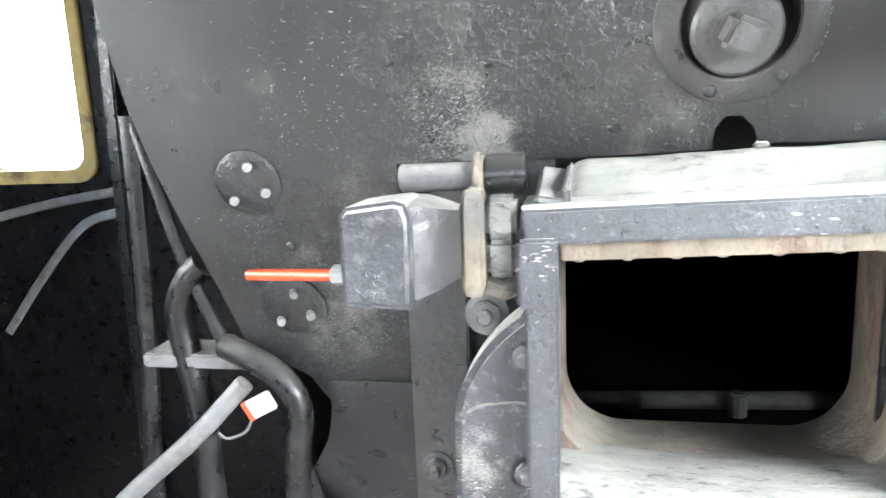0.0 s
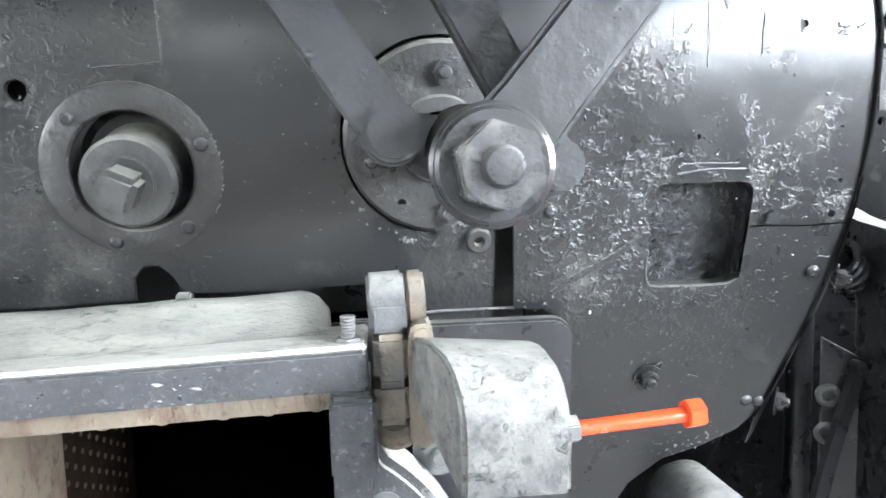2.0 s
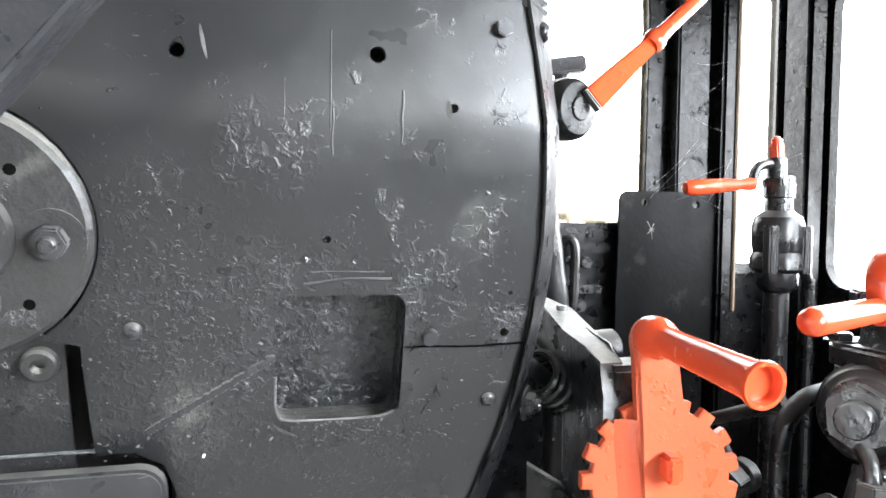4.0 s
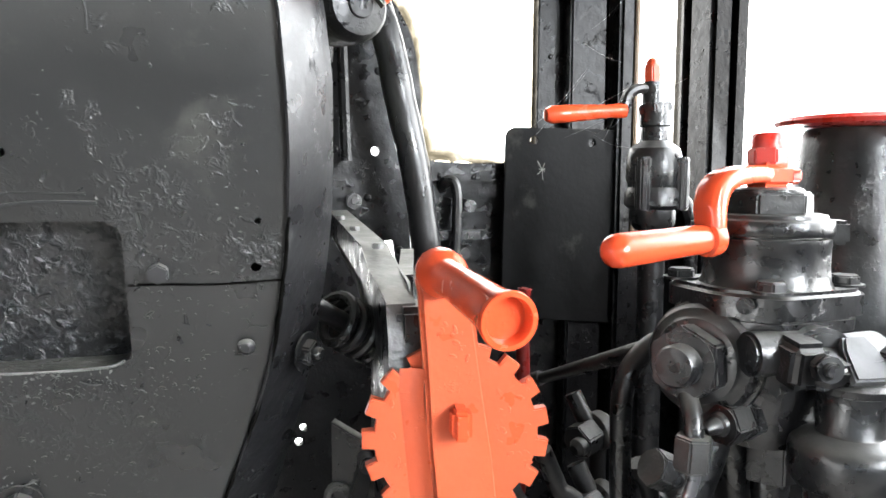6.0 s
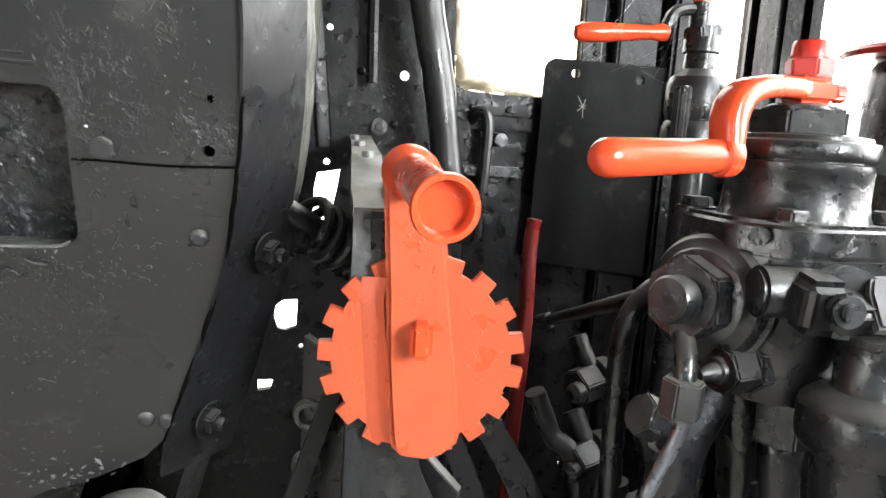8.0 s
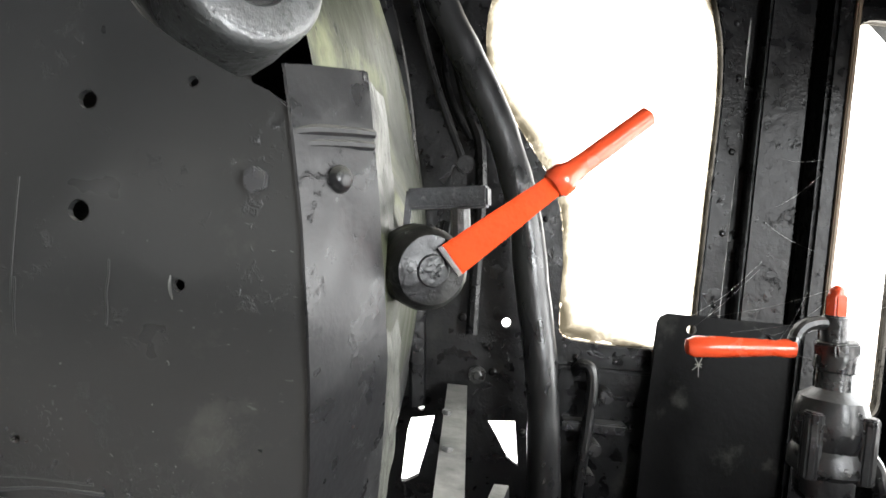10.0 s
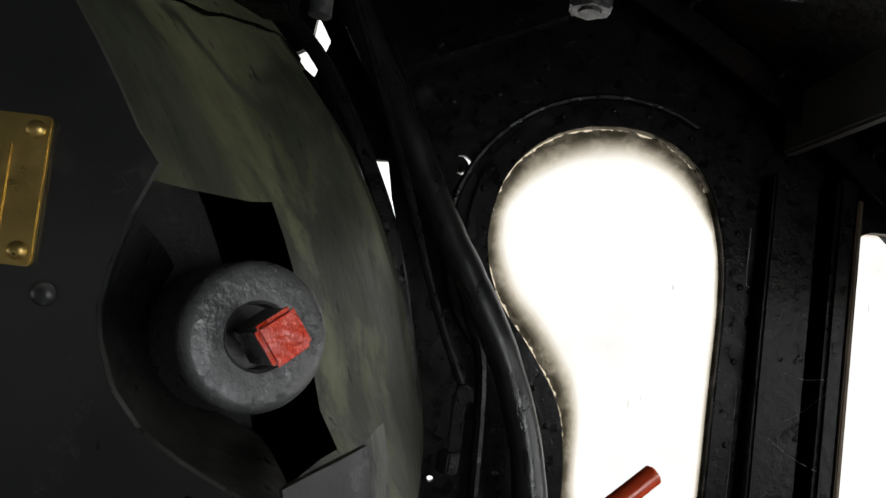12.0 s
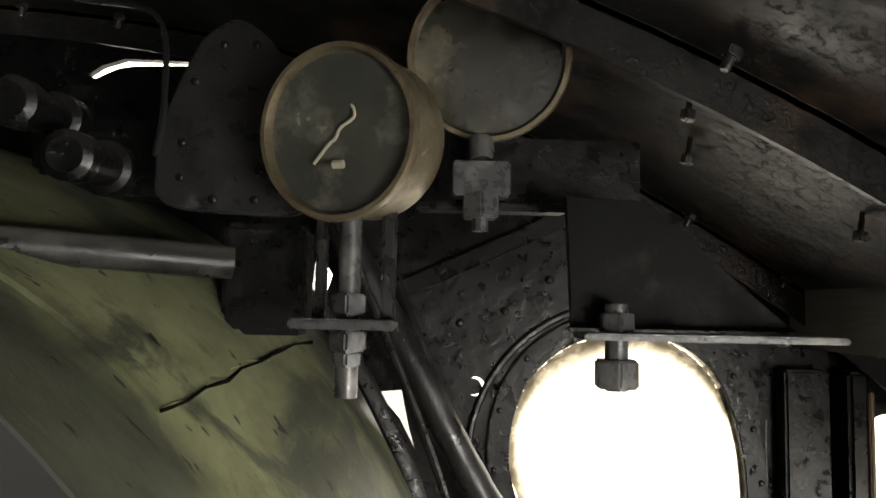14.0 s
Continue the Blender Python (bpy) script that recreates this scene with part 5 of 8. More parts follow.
box(bm, (0, 0, 0.085), (0.029, 0.029, 0.042), m @ pose(0, 0, 0, 0, 0, 36), 0.002)
part("square_shank", bm, DARK, plug)
bm = bm_new()
box(bm, (0, 0, 0.109), (0.031, 0.031, 0.008), m @ pose(0, 0, 0, 0, 0, 36), 0.003)
part("square_end", bm, RED_LUMPY, plug, "square end painted red")

crown = thing("washout_boss", (0.60, 0.95, 0.60), "ash-crusted round washout boss below the cladding", "boss")
bm = bm_new()
m = axis((0.64, 1.02, 0.60), (0.632, 0.887, 0.616))
lathe(bm, [(0.05, 0.0), (0.05, 0.05), (0.048, 0.11), (0.043, 0.125), (0.036, 0.132), (0.03, 0.130)], m, 36)
for v in bm.verts:
    v.co += Vector((0, 1, 1)) * 0.003 * noise.noise(v.co * 35)
part("boss_body", bm, GREY, crown)
bm = bm_new()
lathe(bm, [(0.031, 0.131), (0.02, 0.133), (0.0, 0.134)], m, 30)
part("boss_face", bm, BLACK_DULL, crown)

# ---- fire door ----
door = thing("fire_door_frame", (-0.01, 0.86, 0.40), "dusty grey cast fire door frame with an open tan mouth", "fire door")
TIP = pose(-0.01, 0.745, 0.872, 0, -1.9, 0)
bm = bm_new()
box(bm, (0, 0.0285, -0.002), (0.45, 0.057, 0.037), TIP, 0.003)
part("header_bar", bm, GREYBLUE, door, "grey bar with pale flecks")
bm = bm_new()
rows = []
prof = [(0.060, 0.0195), (0.068, 0.021), (0.0745, 0.024), (0.081, 0.031), (0.087, 0.040), (0.095, 0.049), (0.106, 0.056), (0.119, 0.058), (0.132, 0.053), (0.14, 0.03), (0.14, 0.0)]
for i, x in enumerate(np.linspace(-0.182, 0.185, 40)):
    e_ = (0.02, 0.007, 0.002, 0.0)[min(i, 39 - i, 3)]
    rows.append([TIP @ Vector((x, y, z + (0 if z < 0.03 else -e_ + 0.0022 * noise.noise((x * 16, y * 9, 0))))) for y, z in prof])
skin(bm, rows)
for r_ in (rows[0], rows[-1]):
    bm.faces.new([bm.verts.new(q) for q in r_])
part("hinge_casting", bm, PALE, door, "casting thick with pale ash")
bm = bm_new()
box(bm, (0.0, 0.057, 0.0175), (0.452, 0.095, 0.006), TIP, 0.002)
part("ledge", bm, ASH_TOPLIT, door, "ledge with settled ash, whitened for light from above")
bm = bm_new()
rod(bm, TIP @ Vector((0.028, 0.122, 0.058)), TIP @ Vector((0.044, 0.122, 0.058)), 0.008, n=10, bev=0.002)
part("casting_lug", bm, PALE, door)
bm = bm_new()
box(bm, (0.005, 0.045, -0.031), (0.385, 0.05, 0.022), TIP, 0.002)
for k in range(8):
    x = -0.165 + k * 0.049 + random.uniform(-0.008, 0.008)
    lathe(bm, [(0.0085, 0), (0.007, 0.0022), (0.004, 0.004), (0, 0.0047)], Matrix.Translation(TIP @ Vector((x, 0.03, -0.041))) @ pose(0, 0, 0, 180, 0, 0), 10)
part("tan_strip", bm, TAN, door, "heat-tanned strip with hardened drips")
# jambs
for s, x in ((-1, -0.2165), (1, 0.198)):
    bm = bm_new()
    box(bm, (x + 0.003 * s, 0.752, 0.815), (0.043, 0.03, 0.075), bev=0.004)
    box(bm, (x, 0.806, 0.655), (0.036, 0.112, 0.41), bev=0.004)
    box(bm, (x, 0.80, 0.86), (0.034, 0.05, 0.016), bev=0.003)
    part("jamb", bm, GREYBLUE, door)
# tunnel of the mouth, front edge to back edge
def arch(x0, z0, x1, z1, r, n=6):
    """An opening with rounded lower corners and square upper ones."""
    lo = [(x0 + r + r * math.cos(radians(a)), z0 + r + r * math.sin(radians(a))) for a in np.linspace(180, 270, n + 1)]
    return [(x1, z1), (x0, z1)] + lo + [(x1 - r + r * math.cos(radians(a)), z0 + r + r * math.sin(radians(a))) for a in np.linspace(270, 360, n + 1)]


mouth_f = arch(-0.207, 0.550, 0.190, 0.842, 0.075, 9)
mouth_b = arch(-0.195, 0.519, 0.199, 0.838, 0.085, 9)
bm = bm_new()
secs = []
for u in np.linspace(0, 1, 7):
    s = [(a[0] * (1 - u) + b[0] * u + 0.002 * noise.noise((a[0] * 20, a[1] * 20, u * 4)), 0.858 + 0.192 * u, a[1] * (1 - u) + b[1] * u) for a, b in zip(mouth_f, mouth_b)]
    secs.append(s + s[:1])
skin(bm, secs)
skin(bm, [[(q[0] * 1.12, 1.065, 0.66 + (q[2] - 0.66) * 1.12) for q in secs[-1]], secs[-1]])
rim_ = [(q[0], 0.862, q[1]) for q in arch(-0.232, 0.50, 0.214, 0.862, 0.005, 9)]
skin(bm, [rim_ + rim_[:1], secs[0]])
part("mouth_lining", bm, TAN, door, "tan-brown heat-stained iron lining")
# sill: rounded ash-covered casting
bm = bm_new()
rows = []
for x in np.linspace(-0.20, 0.185, 30):
    sag = 0.012 * (1 - ((x + 0.01) / 0.2) ** 2)
    rows.append([(x, y, z - sag + 0.0015 * noise.noise((x * 20, y * 20, 1))) for y, z in ((0.92, 0.548), (0.885, 0.560), (0.855, 0.5665), (0.815, 0.567), (0.79, 0.564), (0.772, 0.552), (0.764, 0.527), (0.765, 0.47), (0.775, 0.42))])
skin(bm, rows)
part("sill", bm, PALE, door, "rounded sill thick with ash")
# firebox behind, the shade of its depth put into the black, with a grate bar
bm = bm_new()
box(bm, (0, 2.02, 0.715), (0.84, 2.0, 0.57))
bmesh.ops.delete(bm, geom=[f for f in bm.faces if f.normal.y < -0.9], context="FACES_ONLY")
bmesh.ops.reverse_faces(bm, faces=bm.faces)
part("firebox_chamber", bm, SOOT_SHADE, door)
# unseen black boxes added behind the cladding to block the sky in its gaps
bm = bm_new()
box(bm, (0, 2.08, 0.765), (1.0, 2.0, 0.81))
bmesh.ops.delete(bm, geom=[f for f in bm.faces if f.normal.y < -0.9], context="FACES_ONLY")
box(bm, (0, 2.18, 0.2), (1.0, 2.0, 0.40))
part("backdrop_block", bm, SOOT_SHADE, door)
bm = bm_new()
rod(bm, (-0.30, 1.30, 0.438), (0.30, 1.32, 0.450), 0.017, n=12)
rod(bm, (0.105, 1.285, 0.425), (0.105, 1.285, 0.474), 0.017, n=10, bev=0.004)
rod(bm, (-0.078, 1.285, 0.425), (-0.078, 1.285, 0.466), 0.017, n=10, bev=0.004)
part("grate_bar", bm, GRATEM, door, "ash-grey iron bar inside the firebox")
# perforated air baffle on the mouth's cheek
bm = bm_new()
CHEEK = Matrix(((0, 0, 1, -0.216), (1, 0, 0, 1.068), (0, 1, 0, 0.50), (0, 0, 0, 1)))
slab(bm, [rrect(0, 0, 0.27, 0.30, 0.01)], CHEEK, 0.006)
baffle = part("air_baffle", bm, BAFFLE, door, "sooty brown baffle plate with rows of pale studs")
bm = bm_new()
for i in range(9):
    for j in range(10):
        lathe(bm, [(0.0052, 0.005), (0.004, 0.0075), (0.0, 0.008)], CHEEK @ Matrix.Translation((0.02 + 0.026 * i, 0.016 + 0.026 * j + (0.013 if i % 2 else 0), 0)), 7)
part("baffle_studs", bm, STUDM, baffle)
bm = bm_new()
box(bm, (-0.285, 0.925, 0.66), (0.16, 0.012, 0.54), bev=0.002)
box(bm, (0.255, 0.925, 0.64), (0.14, 0.012, 0.50), bev=0.002)
part("backing_plate", bm, BLACK_DULL, door)
# latch brackets at either side
for s in (-1, 1):
    x0 = -0.215 if s < 0 else 0.198
    lobe = [(0, 0.765), (0.028, 0.752), (0.062, 0.722), (0.09, 0.682), (0.106, 0.64), (0.108, 0.56), (0.106, 0.48), (0.09, 0.43), (0.0, 0.42)]
    pts_ = [(x0 + s * x + (0.006 if s > 0 else 0.0), z + (0.024 if s > 0 else 0.0)) for x, z in smooth_loop(lobe, 3)[:-2]]
    bm = bm_new()
    slab(bm, [pts_], Matrix.Translation((0, 0.852 if s < 0 else 0.846, 0)) @ FACE, 0.064, 0.018, seg=6)
    br = part("side_bracket", bm, BRACKETM, door, "thick grey bracket with ash on its shoulders")
    me = bolt_mesh("bracket_bolt", 0.0145, 0.011, STEEL, 0.009, 0.02)
    for z in (0.709, 0.565):
        part("bolt", me, STEEL, br, m=Matrix.Translation((-0.238 if s < 0 else 0.226, 0.79 if s < 0 else 0.778, z + (0.0 if s < 0 else 0.018))) @ FACE @ pose(0, 0, 0, 0, 0, 12))
    bm = bm_new()
    a0 = [(-0.253 + 0.055 * math.cos(radians(a)) if s < 0 else 0.245 + 0.05 * math.cos(radians(a)), 0.788 if s < 0 else 0.776, 0.632 + 0.02 * math.sin(radians(a))) for a in range(15, 166, 15)]
    tube(bm, a0, 0.0022, 6, 2)
    part("paint_ridge", bm, PALE, br)
# posts that carry the hinges
bm = bm_new()
box(bm, (-0.357, 0.905, 0.60), (0.08, 0.03, 0.46), bev=0.003)
part("post", bm, BLACK_DULL, door)
bm = bm_new()
slab(bm, [rrect(0.262, 0.45, 0.438, 0.902, 0.022)], Matrix.Translation((0, 0.895, 0)) @ pose(0, 0, 0, 6, 0, 0) @ FACE, 0.014, 0.003)
bmesh.ops.translate(bm, vec=(0, 0.065, 0), verts=bm.verts)
part("post", bm, BLACK, door)
# Pale tube laid on the post's top edge as its highlight.
bm = bm_new()
tube(bm, [(0.27, 0.8925, 0.8995), (0.30, 0.8915, 0.902), (0.38, 0.8915, 0.902), (0.42, 0.892, 0.901), (0.434, 0.893, 0.893), (0.4385, 0.895, 0.88)], 0.0019, 6, 4, wob=0.3)
part("edge_highlight", bm, CHIP_GLINT, door, "pale bead for the highlight on the upper edge")
BIG = bolt_mesh("post_bolt", 0.0155, 0.013, NUTM, 0.010, 0.022)
part("bolt", BIG, NUTM, door, m=Matrix.Translation((0.388, 0.853, 0.848)) @ FACE @ pose(0, 0, 0, 0, 0, 20))
part("bolt", BIG, NUTM, door, m=Matrix.Translation((-0.366, 0.888, 0.513)) @ FACE)
LONG = bolt_mesh("clamp_bolt", 0.020, 0.015, STEEL, 0.013, 0.028)
part("bolt", LONG, STEEL, door, m=Matrix.Translation((-0.290, 0.870, 0.735)) @ FACE)
part("bolt", LONG, STEEL, door, m=Matrix.Translation((0.286, 0.85, 0.757)) @ FACE @ pose(0, 0, 0, 0, 0, 9))
# hinge shaft, clamps and knuckles
bm = bm_new()
rod(bm, (-0.375, 0.80, 0.913), (-0.27, 0.80, 0.914), 0.016, n=18, bev=0.002)
part("hinge_shaft", bm, GREY, door)
bm = bm_new()
rod(bm, (-0.277, 0.797, 0.915), (-0.232, 0.797, 0.916), 0.023, n=18, bev=0.003)
part("hinge_knuckle", bm, DARK, door)
bm = bm_new()
rod(bm, (-0.290, 0.797, 0.915), (-0.278, 0.797, 0.915), 0.025, n=18, bev=0.003)
part("hinge_washer", bm, RUSTY, door)
bm = bm_new()
rod(bm, (0.217, 0.79, 0.935), (0.253, 0.79, 0.937), 0.027, n=20, bev=0.003)
box(bm, (0.236, 0.782, 0.922), (0.036, 0.04, 0.03), bev=0.005)
part("hinge_knuckle", bm, GREY, door)
bm = bm_new()
rod(bm, (0.254, 0.79, 0.937), (0.272, 0.79, 0.938), 0.026, n=20, bev=0.003)
part("hinge_washer", bm, RUSTY, door)
for s in (-1, 1):
    cx = -0.258 if s < 0 else 0.238
    dz = 0.0 if s < 0 else 0.012
    bm = bm_new()
    for z, h in ((0.872, 0.045), (0.828, 0.042)):
        box(bm, (cx, 0.778, z + dz), (0.034, 0.045, h), bev=0.006)
    part("knuckle_block", bm, PALE if s < 0 else RUSTY, door)
    bm = bm_new()
    lobe = smooth_loop([(0.0, 0.905), (0.0125, 0.902), (0.0155, 0.88), (0.0155, 0.845), (0.0165, 0.81), (0.012, 0.79), (-0.004, 0.786), (-0.0155, 0.795), (-0.0155, 0.84), (-0.015, 0.885), (-0.011, 0.901)], 2)
    slab(bm, [[(x * 0.8, z + dz) for x, z in lobe]], Matrix.Translation(((-0.288 if s < 0 else 0.266), 0.80, 0)) @ FACE, 0.05, 0.004)
    part("clamp", bm, RUSTY, door, "rust-brown clamp")
    bm = bm_new()
    tube(bm, [(cx - 0.02 * s, 0.79, 0.80 + dz), (cx, 0.775, 0.79 + dz), (cx + 0.02 * s, 0.78, 0.795 + dz)], 0.012, 10)
    part("clamp_foot", bm, RUSTY, door)
# stud and nut on the ledge
bm = bm_new()
rod(bm, (0.198, 0.775, 0.893), (0.198, 0.775, 0.903), 0.0135, n=6, bev=0.0015)
for k in range(7):
    lathe(bm, [(0.0066, 0), (0.008, 0.0015), (0.0066, 0.003)], Matrix.Translation((0.198, 0.775, 0.903 + 0.003 * k)), 12)
part("stud", bm, STEEL, door)
bm = bm_new()
box(bm, (0, 0, 0), (0.036, 0.075, 0.014), pose(-0.204, 0.80, 0.899, 24, 8, 0), 0.005, 3)
box(bm, (0, 0, 0), (0.010, 0.07, 0.022), pose(-0.187, 0.80, 0.903, 20, 0, -6), 0.004, 3)
part("ledge_lug", bm, GREY, door)


ACROSS = Matrix(((0, 0, 1, 0), (1, 0, 0, 0), (0, 1, 0, 0), (0, 0, 0, 1)))  # local x, y, z to world y, z, x


def weight(name, outline, y0, depth, grip, label, material, across=False):
    """A counterweight on the door's shaft with its red pull rod."""
    mid = sum(q[0] for q in outline) / len(outline)
    e = thing(name, (y0 + depth / 2, mid, min(q[1] for q in outline)) if across else (mid, y0 + depth / 2, min(q[1] for q in outline)), label, "counterweight", "fire door counterweights")
    bm = bm_new()
    if across:
        slab(bm, [outline], Matrix.Translation((y0, 0, 0)) @ ACROSS, depth)
        for v in bm.verts:
            v.co.z -= 0.22 * max(0.0, v.co.x - 0.33) * (v.co.z > 0.86)
            v.co.x -= 0.22 * (v.co.y - 0.615) * (v.co.x < 0.33)
        bevel(bm, 0.008, 3, 30)
        bm.verts.ensure_lookup_table()
        for v in bm.verts:
            v.co += Vector((0, -0.003, 0.0015)) * noise.noise(v.co * 30)
    else:
        slab(bm, [outline], Matrix.Translation((0, y0 + depth, 0)) @ FACE, depth, 0.006, seg=3)
    part("weight", bm, material, e)
    a, b, rr, end = grip
    bm = bm_new()
    rod(bm, a, Vector(a).lerp(Vector(b), 0.14), rr * 1.8, n=6, bev=0.001)
    part("lock_nut", bm, STEEL, e)
    bm = bm_new()
    rod(bm, Vector(a).lerp(Vector(b), 0.12), b, rr, n=14, bev=0.001)
    if end:
        d = (Vector(b) - Vector(a)).normalized()
        rod(bm, Vector(b) - d * 0.011, Vector(b) + d * 0.004, rr * 1.9, n=6, bev=0.001)
    part("pull_rod", bm, RED, e, "red painted pull rod")
    return e


block = weight("counterweight", [(-0.405, 0.796), (-0.341, 0.793), (-0.338, 0.80), (-0.337, 0.885), (-0.342, 0.899), (-0.352, 0.902), (-0.402, 0.896), (-0.409, 0.888), (-0.410, 0.803)], 0.672, 0.085,
       ((-0.405, 0.69, 0.826), (-0.535, 0.728, 0.817), 0.0065, False), "grey painted counterweight block with a red pull rod", CASTM)
bm = bm_new()
t = bmesh.new()
rows = [[t.verts.new((x, y, z)) for y, z in ((y0, z0), (y0, z1), (0.758, z1 + 0.004), (0.758, z0 - 0.004))] for x, y0, z0, z1 in ((-0.345, 0.684, 0.800, 0.896), (-0.333, 0.688, 0.802, 0.895), (-0.318, 0.708, 0.806, 0.890), (-0.300, 0.738, 0.812, 0.884))]
for a, b in zip(rows, rows[1:]):
    for k in range(4):
        t.faces.new((a[k], a[(k + 1) % 4], b[(k + 1) % 4], b[k]))
t.faces.new(rows[-1])
bevel(t, 0.005, 2, 30)
join(bm, t)
part("cheek", bm, BLACK_DULL, block, "black cheek tapering towards the clamp")
weight("counterweight", [(0.619, 0.806), (0.614, 0.85), (0.616, 0.872), (0.624, 0.888), (0.638, 0.90), (0.66, 0.909), (0.705, 0.913), (0.755, 0.905), (0.755, 0.845)], 0.287, 0.083,
       ((0.362, 0.628, 0.855), (0.476, 0.633, 0.861), 0.0062, True), "ash-covered grey counterweight block with a red pull rod", WEIGHTM, True)

# ---- regulator ----
reg = thing("regulator_gear", (0.295, 0.84, 0.99), "black regulator stuffing box with grey crank and hand lever", "regulator")
bm = bm_new()
f_ = on(0.295, 1.092)
lathe(bm, [(0.097, -0.02), (0.097, 0.008), (0.093, 0.012), (0.045, 0.012), (0.043, 0.02), (0.03, 0.022)], f_, 44)
flange = part("flange", bm, BLACK_DULL, reg)
NUT = bolt_mesh("flange_nut", 0.0135, 0.012, NUTM, 0.006, 0.0)
for x, z in ((0.299, 1.156), (0.364, 1.089), (0.303, 1.02), (0.226, 1.075)):
    part("nut", NUT, NUTM, flange, m=on(x, z, 0.012) @ pose(0, 0, 0, 0, 0, x * 900))
    bm = bm_new()
    lathe(bm, [(0.0245, 0.0), (0.0245, 0.0015), (0.019, 0.0015)], on(x, z, 0.0115), 20)
    part("spot_face", bm, BLACK_DULL, flange)
# Black discs on the flange draw the shade inside its tapped holes.
for x, z in ((0.255, 1.03), (0.340, 1.14), (0.345, 1.04), (0.26, 1.152)):
    bm = bm_new()
    lathe(bm, [(0.0045, 0), (0.0045, 0.001), (0, 0.001)], on(x, z, 0.0119), 10)
    part("hole_shade_disc", bm, SOOT_SHADE, flange)
bm = bm_new()
rod(bm, (0.296, 0.84, 1.09), (0.303, 0.55, 1.060), 0.026, n=28, bev=0.002)
part("spindle", bm, SPINDLE, reg)
bm = bm_new()
rod(bm, (0.3005, 0.665, 1.0735), (0.3033, 0.575, 1.062), 0.0345, n=30, bev=0.003)
part("crank_boss", bm, SPINDLE, reg)
# two-armed crank with its pins
bm = bm_new()
arm = smooth_loop([(0.226, 1.09), (0.243, 1.10), (0.275, 1.098), (0.335, 1.082), (0.361, 1.075), (0.376, 1.064), (0.375, 1.05), (0.361, 1.042), (0.335, 1.047), (0.29, 1.042), (0.243, 1.066), (0.228, 1.074)], 5)
slab(bm, [arm], Matrix.Translation((0, 0.662, 0)) @ FACE, 0.022, 0.004)
part("crank_arm", bm, LEVER, reg)
for (px, pz), (tx, tz), w, yy, nm in (((0.243, 1.083), (0.05, 1.365), 0.042, 0.634, "rod_a"), ((0.361, 1.058), (0.175, 1.392), 0.037, 0.636, "rod_b")):
    d = Vector((tx - px, tz - pz))
    ang = math.degrees(math.atan2(d.y, d.x))
    bm = bm_new()
    L = d.length
    lp = [(L, w * 0.42), (0.03, w * 0.5)] + [(w * 0.56 * math.cos(radians(a)), w * 0.56 * math.sin(radians(a))) for a in range(60, 301, 20)] + [(0.03, -w * 0.5), (L, -w * 0.42)]
    slab(bm, [lp], Matrix.Translation((px, yy, pz)) @ FACE @ pose(0, 0, 0, 0, 0, ang), 0.018, 0.003)
    part("pull_link", bm, LEVER, reg, "grey flat link")
    bm = bm_new()
    rod(bm, (px, yy + 0.03, pz), (px, yy - 0.031, pz), w * 0.5, n=22, bev=0.003)
    part("link_pin", bm, LEVER, reg)
bm = bm_new()
ang = math.degrees(math.atan2(0.78, 0.63))
lp = [(0.50, 0.021), (0.08, 0.0262), (0.046, 0.027)] + [(0.0385 * math.cos(radians(a)), 0.0385 * math.sin(radians(a))) for a in range(48, 313, 12)] + [(0.046, -0.027), (0.08, -0.0262), (0.50, -0.021)]
slab(bm, [lp], Matrix.Translation((0.3033, 0.578, 1.0585)) @ FACE @ pose(0, 0, 0, 0, 0, ang), 0.022, 0.004, seg=3)
part("hand_lever", bm, LEVER, reg, "long grey hand lever")
m = axis((0.3033, 0.557, 1.0578), (0.3038, 0.49, 1.0555))
for rr, h0 in ((0.0405, 0.0), (0.0372, 0.0055)):
    bm = bm_new()
    lathe(bm, [(rr, h0 - 0.004), (rr, h0 + 0.003), (rr - 0.0025, h0 + 0.0055), (0.0, h0 + 0.0055)], m, 40)
    part("washer", bm, LEVER, reg)
bm = bm_new()
rod(bm, m @ Vector((0, 0, 0.010)), m @ Vector((0, 0, 0.036)), 0.0288, n=6, bev=0.0014, spin=12)
rod(bm, m @ Vector((0, 0, 0.0355)), m @ Vector((0, 0, 0.0372)), 0.0238, n=30)
lathe(bm, [(0.0128, 0.036), (0.0128, 0.042), (0.0105, 0.0455), (0, 0.0465)], m, 20)
part("hub_nut", bm, NUTM, reg, "large grey hexagon nut")
bm = bm_new()
lathe(bm, [(0.015, -0.002), (0.0145, 0.007), (0.0125, 0.0095), (0.006, 0.0095), (0.005, 0.0), (0.0, 0.0)], on(0.339, 0.978, -0.02), 18)
part("hollow_nut", bm, BLACK_DULL, reg)

# ---- right side ----
def disc_teeth(cx, cz, r, n, depth, frac=0.55):
    out = []
    for k in range(n):
        a = math.tau * k / n
        for da, rr in ((0, r - depth), (0.18, r - depth), (0.24, r), (0.24 + frac, r), (0.30 + frac, r - depth)):
            out.append((cx + rr * math.cos(a + da * math.tau / n), cz + rr * math.sin(a + da * math.tau / n)))
    return out


wheel = thing("indexing_crank", (0.90, 0.85, 0.765), "bright red toothed index disc with crank arm and hand grip", "crank handle")
WH = Matrix.Translation((0.9, 0.854, 0.849)) @ FACE @ pose(0, 0, 0, 0, -8, 0)
bm = bm_new()
slab(bm, [disc_teeth(0, 0, 0.082, 17, 0.0105, 0.5)], WH, 0.010, 0.0012)
part("toothed_disc", bm, RED_FLAT, wheel)
LEANT = WH @ pose(0, 0, 0.010, 0, 0, 5.5)
